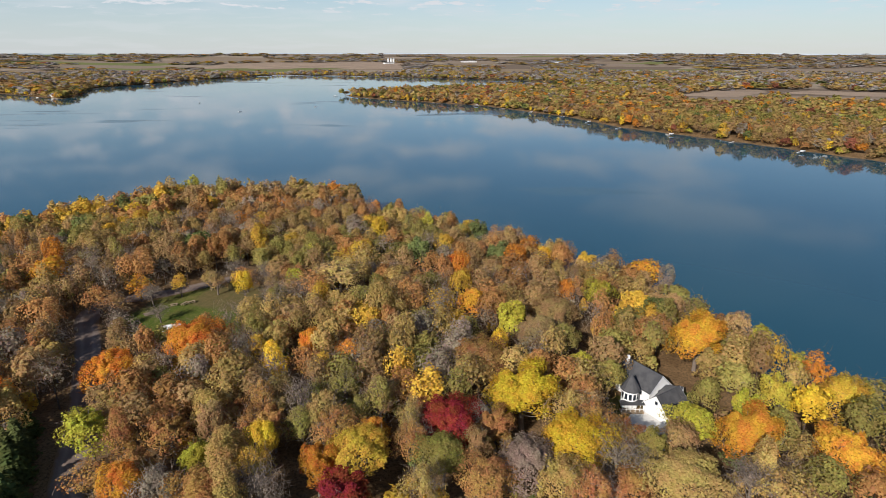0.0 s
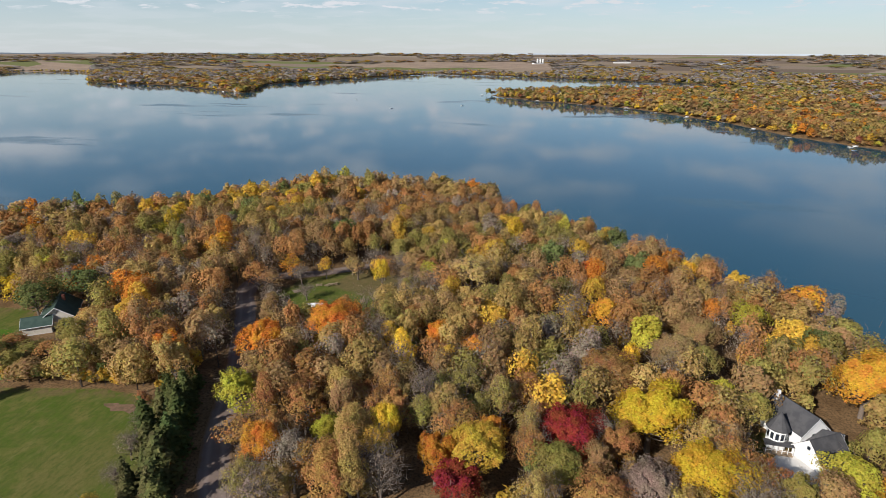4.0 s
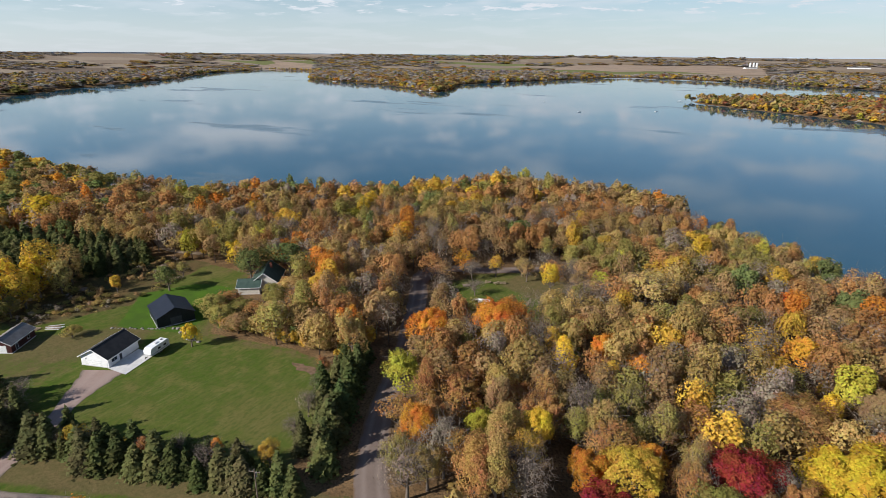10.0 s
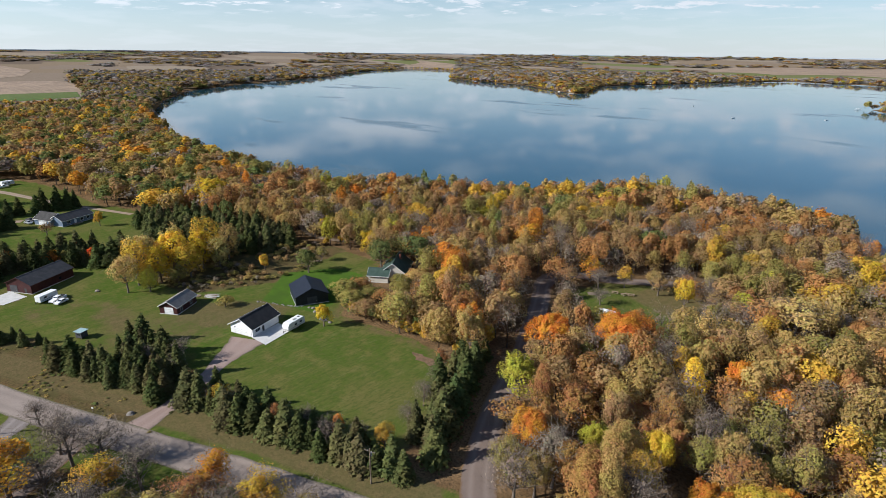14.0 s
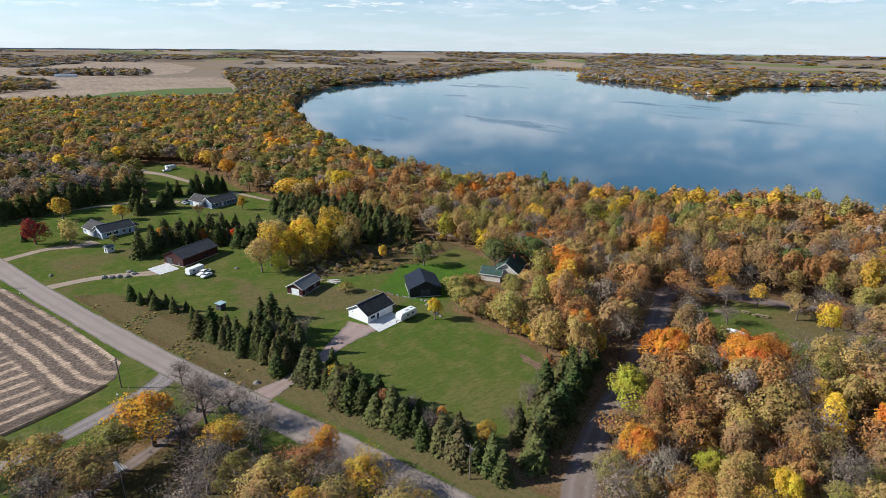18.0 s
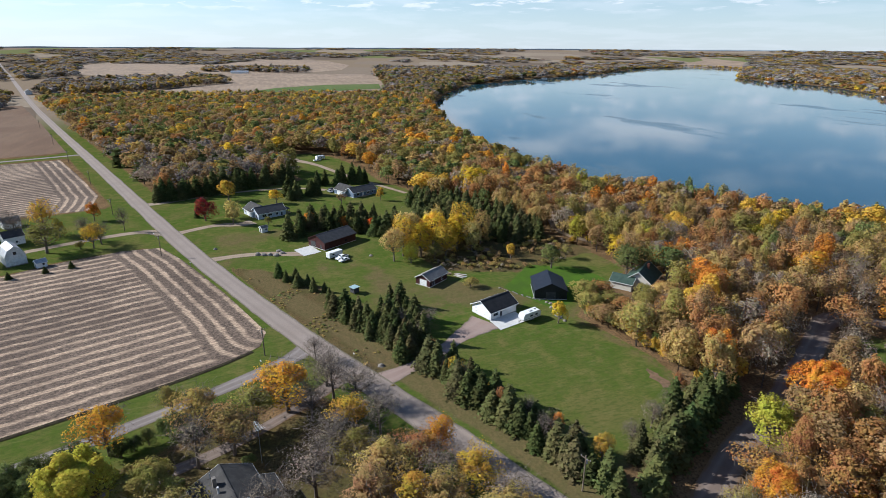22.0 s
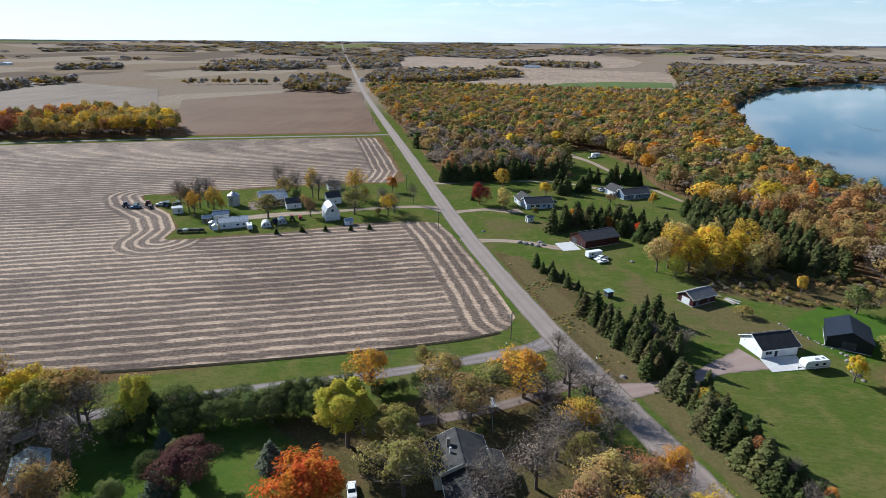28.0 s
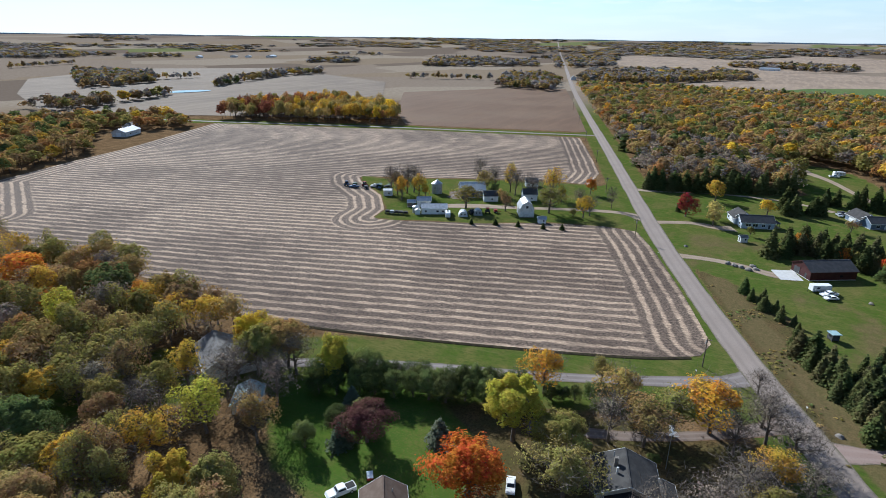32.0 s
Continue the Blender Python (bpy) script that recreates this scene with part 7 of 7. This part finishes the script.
for x, y in ((-237.3, -119.6), (-243, -114.4)):
    d = thing("hoop_hut", x, y, 210, "pale domed hut with two windows", "hut", "farm buildings")
    bm = bmesh.new()
    sec = [(math.cos(t) * 2.2, math.sin(t) * 2.7) for t in (k * math.pi / 10 for k in range(11))]
    ends = [[bm.verts.new((sx * 2.4, yy, zz)) for yy, zz in sec] for sx in (-1, 1)]
    bm.faces.new(ends[0])
    bm.faces.new(ends[1][::-1])
    for k in range(11):
        bm.faces.new((ends[0][k], ends[0][(k + 1) % 11], ends[1][(k + 1) % 11], ends[1][k]))
    part("shell", bm, OLD_WHITE if x > -240 else SILVER, d)
    for u in (-0.8, 0.8):
        part("window", box_bm(-2.44, -2.4, u - 0.3, u + 0.3, 1.0, 1.6), GLASS, d)


def tractor(x, y, a, paint, label):
    ob = thing("tractor", x, y, a, label, "tractor", "farm machinery")
    part("bonnet", profile_body([(0.2, 0.9), (2.1, 0.9), (2.1, 1.5), (0.2, 1.65)], 0.42), paint, ob)
    part("cab", profile_body([(-1.1, 0.95), (0.3, 0.95), (0.15, 2.7), (-0.95, 2.7)], 0.72), GLASS, ob)
    part("roof", box_bm(-1.15, 0.4, -0.85, 0.85, 2.68, 2.85, 0.04), paint, ob)
    part("exhaust", round_bm(0.06, 0.06, 1.6, 2.7, 8), RUBBER, ob, "", pose(1.3, 0.2, 0))
    for s in (-1, 1):
        ty = part("rear_wheel", round_bm(0.85, 0.85, -0.25, 0.25, 16), RUBBER, ob, "", pose(-0.6, s * 0.95, 0.85, 90, 0, 0))
        part("rim", round_bm(0.45, 0.45, -0.27, 0.27, 10), paint, ty)
        part("front_wheel", round_bm(0.48, 0.48, -0.16, 0.16, 14), RUBBER, ob, "", pose(1.6, s * 0.8, 0.48, 90, 0, 0))
    return ob


def implement(x, y, a, paint, label, wide=3.2):
    ob = thing("implement", x, y, a, label, "farm machine", "farm machinery")
    part("frame", box_bm(-0.9, 0.9, -wide / 2, wide / 2, 0.75, 0.95, 0.03), paint, ob)
    part("drawbar", box_bm(0.9, 2.8, -0.09, 0.09, 0.55, 0.7), paint, ob)
    part("hopper", profile_body([(-0.7, 0.95), (0.6, 0.95), (0.85, 1.7), (-0.95, 1.7)], wide * 0.36, -0.1), paint, ob)
    n = 6
    for k in range(n):
        u = -wide / 2 + wide * (k + 0.5) / n
        part("disc", round_bm(0.32, 0.32, -0.04, 0.04, 10), RUBBER, ob, "", pose(-0.5, u, 0.32, 90, 0, 12))
    wheels(ob, (0.2,), wide / 2 - 0.1, 0.5, 0.3)
    return ob


mr = random.Random(4)
for k in range(5):
    implement(-221.2 - k * 0.7, -153 + k * 2.2, 30 + mr.uniform(-8, 8), mr.choice((RUBBER, GALV, DARK_ROOF)), "dark disc implement parked in a row", 2.4)
for k, (x, y) in enumerate(((-254, -203.5), (-257, -200), (-253, -197.5), (-258.5, -194), (-254.5, -190.5), (-260, -188), (-257.5, -184), (-262, -181))):
    if k % 3 == 0:
        tractor(x, y, mr.uniform(0, 360), mr.choice((RED_PAINT, BLUE_PAINT)), "old tractor parked on the grass")
    elif k % 3 == 1:
        implement(x, y, mr.uniform(0, 360), mr.choice((GREEN_PAINT, DARK_ROOF)), "old farm implement on the grass")
    else:
        car(x, y, mr.uniform(0, 360), mr.choice((WHITE_PAINT, BLUE_PAINT, SILVER)), "old pickup truck in the machinery row", True)
implement(-262.5, -186, 120, GREEN_PAINT, "dark green combine header in the yard", 7)
implement(-264, -181, 120, GREEN_PAINT, "dark green implement in the yard", 5)
tractor(-247, -111, 210, RED_PAINT, "red tractor beside the track")
tractor(-241, -117, 250, DARK_ROOF, "dark tractor in the farmyard")
implement(-250, -108, 120, RED_PAINT, "red implement beside the track", 2.6)
implement(-246, -115, 200, DARK_ROOF, "dark implement in the farmyard", 2.6)


# ---- poles, mailboxes, boats, piles ----
def utility_pole(x, y, h, a, label="weathered wooden utility pole with one crossarm"):
    ob = thing("utility_pole", x, y, a, label, "utility pole", "utility poles")
    part("pole", round_bm(0.17, 0.11, -0.3, h, 9), POLE_WOOD, ob)
    part("crossarm", box_bm(-1.2, 1.2, -0.06, 0.06, h - 0.75, h - 0.62), POLE_WOOD, ob)
    for u in (-1.05, -0.45, 0.45, 1.05):
        part("insulator", round_bm(0.06, 0.04, h - 0.62, h - 0.45, 8), GALV, ob, "", pose(u, 0, 0))
    part("transformer", round_bm(0.24, 0.24, h - 2.0, h - 1.15, 12), GALV, ob, "", pose(0, 0.34, 0))
    return ob


for x, y, h, a in ((-148.8, -2.4, 8.8, 110), (-245.0, -39.6, 9.2, 110), (-317.5, -70.3, 9.0, 110), (-75.7, 54.6, 8.5, 20), (-398, -97, 9, 110), (-480, -128, 9, 110),
                   (-575, -162, 9, 110), (-690, -203, 9, 110)):
    utility_pole(x, y, h, a)
ant = thing("tv_antenna", -103.5, -4.6, 20, "tall pole with a pale television antenna", "antenna")
part("mast", round_bm(0.07, 0.05, 0, 9.6, 8), GALV, ant)
part("boom", box_bm(-1.7, 1.7, -0.03, 0.03, 9.3, 9.37), OLD_WHITE, ant)
for k in range(9):
    u = -1.6 + k * 0.4
    part("element", box_bm(u - 0.025, u + 0.025, -0.3 - 0.08 * k, 0.3 + 0.08 * k, 9.36, 9.41), OLD_WHITE, ant)


def rock(seed, r):
    bm = bmesh.new()
    bmesh.ops.create_icosphere(bm, subdivisions=2, radius=r)
    q = random.Random(seed)
    off = Vector((q.uniform(0, 50), q.uniform(0, 50), 0))
    for v in bm.verts:
        v.co *= 1 + 0.35 * noise.noise(v.co * (1.1 / r) + off)
        v.co.z *= 0.7
    return bm


for k, (x, y) in enumerate(((-234.3, -2.0), (-233.2, 0.4), (-232.8, 2.8), (-231.3, 5.2), (-233.2, 7.6), (-236, 6.6))):
    bm = rock(k, 1.25)
    for v in bm.verts:
        v.co.z = max(v.co.z, -0.15)
    d = new("earth_pile", None)
    d.matrix_world = pose(x, y, 0.1)
    tagged(d, "rounded pile of grey-brown earth beside the driveway", "earth pile", "earth piles")
    part("mound", bm, STONE, d)
for k in range(9):
    q = k / 8
    x, y = -158 + 16 * q + mr.uniform(-0.7, 0.7), 90.5 - 1.5 * q + mr.uniform(-0.6, 0.6)
    d = thing("boulder", x, y, 0, "grey field stone in a rough line at the lawn's edge", "boulder", "boulders")
    part("stone", rock(30 + k, mr.uniform(0.35, 0.8)), STONE, d)
for k in range(16):
    q = k / 15
    d = thing("boulder", -172 + 14 * q + mr.uniform(-0.4, 0.4), 79.8 + 8.5 * q + mr.uniform(-0.4, 0.4), 0, "grey field stone in a rough line at the lawn's edge", "boulder", "boulders")
    part("stone", rock(60 + k, mr.uniform(0.25, 0.5)), STONE, d)
for k, (x, y) in enumerate(((-133.3, 27.4), (-247, -19.0), (-219.1, 42.4))):
    d = thing("boulder", x, y, 0, "large pale boulder on the grass", "boulder", "boulders")
    part("stone", rock(80 + k, 0.9), STONE, d)
d = thing("rock_garden", -145.2, 88.8, 0, "tumbled white and grey stones by the hedge", "rock pile")
for k in range(7):
    part("stone", rock(90 + k, mr.uniform(0.3, 0.7)), CONCRETE if k % 2 else STONE, d, "", pose(mr.uniform(-1.4, 1.4), mr.uniform(-0.9, 0.9), 0.2))
d = thing("lumber_stack", -187, 70, 40, "stack of pale timber and boards on the grass", "lumber")
for k in range(9):
    part("board", box_bm(-2.2, 2.2, -0.12, 0.12, 0, 0.12), PLANK if k % 2 else OLD_WHITE, d, "", pose(mr.uniform(-0.8, 0.8), -1.2 + 0.3 * k, 0.1 + 0.12 * (k % 3), 0, 0, mr.uniform(-9, 9)))
d = thing("lumber_stack", -191, 66, 40, "stack of pale timber and boards on the grass", "lumber")
for k in range(6):
    part("board", box_bm(-1.4, 1.4, -0.15, 0.15, 0, 0.15), PLANK, d, "", pose(mr.uniform(-0.4, 0.4), -0.8 + 0.3 * k, 0.1 + 0.15 * (k % 2), 0, 0, mr.uniform(-6, 6)))


def mailbox(x, y, a):
    ob = thing("mailbox", x, y, a, "pale mailbox on a wooden post by the road", "mailbox", "mailboxes")
    part("post", box_bm(-0.06, 0.06, -0.06, 0.06, -0.1, 1.05), POLE_WOOD, ob)
    part("box", box_bm(-0.3, 0.3, -0.11, 0.11, 1.05, 1.32, 0.05), OLD_WHITE, ob)


for p in ((-140.1, 21.2, 20), (-144, -3.5, 20), (-274.5, -46, 20), (-230, -27.5, 20)):
    mailbox(*p)

# pontoon boat stored on the park lawn
bt = thing("pontoon_boat", -84.2, 158.4, 14, "white pontoon boat stored on the park lawn", "boat")
for s in (-1, 1):
    part("pontoon", round_bm(0.36, 0.30, -3.0, 3.0, 12), CHROME, bt, "", pose(0, s * 0.95, 0.5, 0, 90, 0))
part("deck", box_bm(-3.0, 2.8, -1.25, 1.25, 0.86, 0.98, 0.02), OLD_WHITE, bt)
for x0, x1, y0, y1 in ((-2.9, 2.7, -1.24, -1.18), (-2.9, 2.7, 1.18, 1.24), (2.64, 2.7, -1.2, 1.2), (-2.9, -2.84, -1.2, 1.2)):
    part("fence_panel", box_bm(x0, x1, y0, y1, 1.0, 1.62), WHITE_PAINT, bt)
for x0, y0 in ((-2.2, -0.8), (-2.2, 0.8), (1.6, -0.8), (1.6, 0.8)):
    part("seat", box_bm(x0 - 0.6, x0 + 0.6, y0 - 0.3, y0 + 0.3, 1.0, 1.45, 0.06), CREAM, bt)
part("console", box_bm(-0.3, 0.3, 0.4, 1.0, 1.0, 1.9, 0.05), OLD_WHITE, bt)
part("outboard", box_bm(-3.6, -3.1, -0.25, 0.25, 0.3, 1.5, 0.08), RUBBER, bt)
for s in (-1, 1):
    part("bunk", box_bm(-2.4, 2.4, s * 0.95 - 0.12, s * 0.95 + 0.12, 0.0, 0.16), POLE_WOOD, bt)


def picnic_table(x, y, a):
    ob = thing("picnic_table", x, y, a, "weathered wooden picnic table on the park grass", "table", "picnic tables")
    for k in range(5):
        part("top_plank", box_bm(-1.2, 1.2, -0.38 + k * 0.155, -0.24 + k * 0.155, 0.72, 0.76), PLANK, ob)
    for s in (-1, 1):
        part("bench", box_bm(-1.2, 1.2, s * 0.72 - 0.13, s * 0.72 + 0.13, 0.42, 0.46), PLANK, ob)
        part("leg_frame", box_bm(s * 0.85 - 0.04, s * 0.85 + 0.04, -0.75, 0.75, 0.36, 0.42), PLANK, ob)
        for e in (-1, 1):
            part("leg", box_bm(s * 0.85 - 0.04, s * 0.85 + 0.04, e * 0.5 - 0.05, e * 0.5 + 0.05, 0, 0.72), PLANK, ob)


for p in ((-91.6, 176.8, 20), (-88.4, 177.6, 70), (-86.5, 179, 35), (-66, 176, 10)):
    picnic_table(*p)
lg = thing("log_pile", -97, 170, 30, "cut logs lying on the park grass", "logs")
for k in range(6):
    part("log", round_bm(0.2, 0.17, -1.3, 1.3, 8), POLE_WOOD, lg, "", pose(mr.uniform(-0.4, 0.4), -0.9 + k * 0.38, 0.18, 0, 90, mr.uniform(-8, 8)))
sl = thing("playhouse", 75, 138, 30, "small white shed with a red door among trees", "shed")
wing(sl, I4, 3.4, 3.0, 2.1, 1.2, WHITE_PAINT, GREY_ROOF, [("x-", 0, 0.9, 1.9, "door")], [], 0.3)
part("red_panel", wall_box(on_wall("x-", 3.4, 3.0), -1.3, -0.6, 0.3, 1.8, 0.0, 0.05), RED_PAINT, sl)
ut = thing("garden_cart", -71.4, -55, 40, "small red and white cart beside a brown roof", "cart")
part("tray", profile_body([(-1.0, 0.5), (1.0, 0.5), (1.1, 1.0), (-1.1, 1.0)], 0.6), RED_PAINT, ut)
part("cover", box_bm(-1.0, 1.0, -0.62, 0.62, 1.0, 1.12, 0.04), WHITE_PAINT, ut)
wheels(ut, (-0.6, 0.6), 0.55, 0.25, 0.18)

# docks and boats at the far shores, houses and farms beyond
dr = random.Random(8)
k = 0
for p in resample(np.array([(-206, 1175), (-85, 1062), (62, 963), (168, 796), (210, 677), (289, 568), (358, 456)], float), 62):
    d = thing("dock", p[0] - 4, p[1] - 5, 225 + dr.uniform(-10, 10), "pale wooden dock reaching into the lake", "dock", "docks", z=-3)
    part("deck", box_bm(-2, 10, -0.8, 0.8, 0.5, 0.62), OLD_WHITE, d)
    for u in (0, 4.5, 9):
        for s in (-1, 1):
            part("post", box_bm(u - 0.08, u + 0.08, s * 0.7 - 0.08, s * 0.7 + 0.08, -1.0, 0.9), POLE_WOOD, d)
    if k % 2 == 0:
        part("boat_lift", box_bm(4, 9, 1.2, 4.0, 1.8, 2.3, 0.1), WHITE_PAINT, d)
    k += 1


def far_house(x, y, a, L, W, e, r, wm, rm, label, cat="house"):
    ob = thing("house" if cat == "house" else "barn", x, y, a, label, cat, "far buildings")
    bm = bmesh.new()
    sec = [(-W / 2, -1), (W / 2, -1), (W / 2, e), (0, e + r), (-W / 2, e)]
    ends = [[bm.verts.new((sx * L / 2, yy, zz)) for yy, zz in sec] for sx in (-1, 1)]
    bm.faces.new(ends[0])
    bm.faces.new(ends[1][::-1])
    for q in range(5):
        bm.faces.new((ends[0][q], ends[0][(q + 1) % 5], ends[1][(q + 1) % 5], ends[1][q]))
    part("wall", bm, wm, ob)
    for s in (-1, 1):
        bm = bmesh.new()
        x0, ye, ze = L / 2 + 0.5, s * (W / 2 + 0.5), e - r / (W / 2) * 0.5
        hull8(bm, [(-x0, ye, ze), (x0, ye, ze), (x0, 0, e + r), (-x0, 0, e + r), (-x0, ye, ze + 0.25), (x0, ye, ze + 0.25), (x0, 0, e + r + 0.25), (-x0, 0, e + r + 0.25)])
        part("roof_slope", bm, rm, ob)
    for s in ("y-", "y+"):
        for u in (-L / 4, L / 4):
            part("window", wall_box(on_wall(s, L, W), u - 0.7, u + 0.7, 1.0, 2.3, 0.0, 0.06), GLASS, ob)


for x, y, a in ((262, 660, 40), (300, 610, 60), (345, 520, 20), (375, 585, 75), (210, 860, 10), (120, 985, 30), (410, 700, 30), (330, 760, 80), (450, 620, 15),
                (-980, 1330, 10), (-1160, 1360, 30), (-830, 1210, 70), (-1290, 1395, 20), (-745, 1130, 0), (-640, 2250, 10), (-480, 2215, 40), (-250, 2120, 20), (-90, 2050, 60),
                (60, 1960, 10), (220, 1860, 30), (-1660, 1110, 60), (-1560, 960, 60), (-1490, 800, 40), (-820, 1640, 5), (-760, 1820, 15)):
    far_house(x, y, a, dr.uniform(11, 16), dr.uniform(8, 10), dr.uniform(3, 5), dr.uniform(2, 3), dr.choice((WHITE_PAINT, CREAM, OLD_WHITE)), dr.choice((GREY_ROOF, DARK_ROOF, BROWN_ROOF)),
              "distant lakeshore house among autumn trees")
for x, y, a, L in ((-1885, -10, 84, 50), (-1180, -352, 20, 16), (-1196, -322, 60, 14), (-1500, -1680, 40, 50), (-1530, -1640, 40, 40), (-1590, -1590, 30, 60), (-1370, -1700, 30, 30),
                   (-1000, -925, 30, 16), (-1025, -900, 70, 12), (-1900, -2250, 10, 70), (640, 3400, 10, 80), (-300, 3300, 40, 60), (150, 3500, 10, 90), (-700, 3600, 20, 60), (500, 2300, 30, 40), (800, 1500, 20, 30)):
    far_house(x, y, a, L, L * 0.3 + 5, 5, 3, dr.choice((WHITE_PAINT, OLD_WHITE)), dr.choice((GALV, GREY_ROOF)), "distant white farm building amid fields", "barn")
for x, y in ((-305, 3340), (-290, 3350), (-275, 3335)):
    s = thing("silo", x, y, 0, "distant pale concrete silo with domed top", "silo", "silos")
    part("shell", round_bm(5, 5, -1, 26, 16), OLD_WHITE, s)
    part("dome", round_bm(5.1, 1.0, 26, 29, 16), GALV, s)
for x, y in ((-300, 860), (-205, 940), (-420, 1010)):
    s = thing("fishing_boat", x, y, dr.uniform(0, 360), "small boat afloat on the lake", "boat", "boats", z=-3)
    part("hull", profile_body([(-2.6, -0.1), (2.2, -0.1), (3.0, 0.75), (-2.6, 0.7)], 0.95), WHITE_PAINT, s)
    part("motor", box_bm(-3.0, -2.6, -0.2, 0.2, 0.1, 1.1), RUBBER, s)
    part("seat", box_bm(-0.4, 0.4, -0.7, 0.7, 0.6, 0.95), DARK_ROOF, s)
# pond in the far fields
pond = mesh_from("pond", [(-570 + 34 * math.cos(t * 0.35) - 6 * math.sin(t * 0.35), -748 - 8 * math.cos(t * 0.35) + 20 * math.sin(t * 0.35), 0.9) for t in range(18)], [(0, i, i + 1) for i in range(1, 17)], [WATER])
tagged(new("water_pond", pond), "small pale pond amid marsh and fields", "pond", "", "structure")
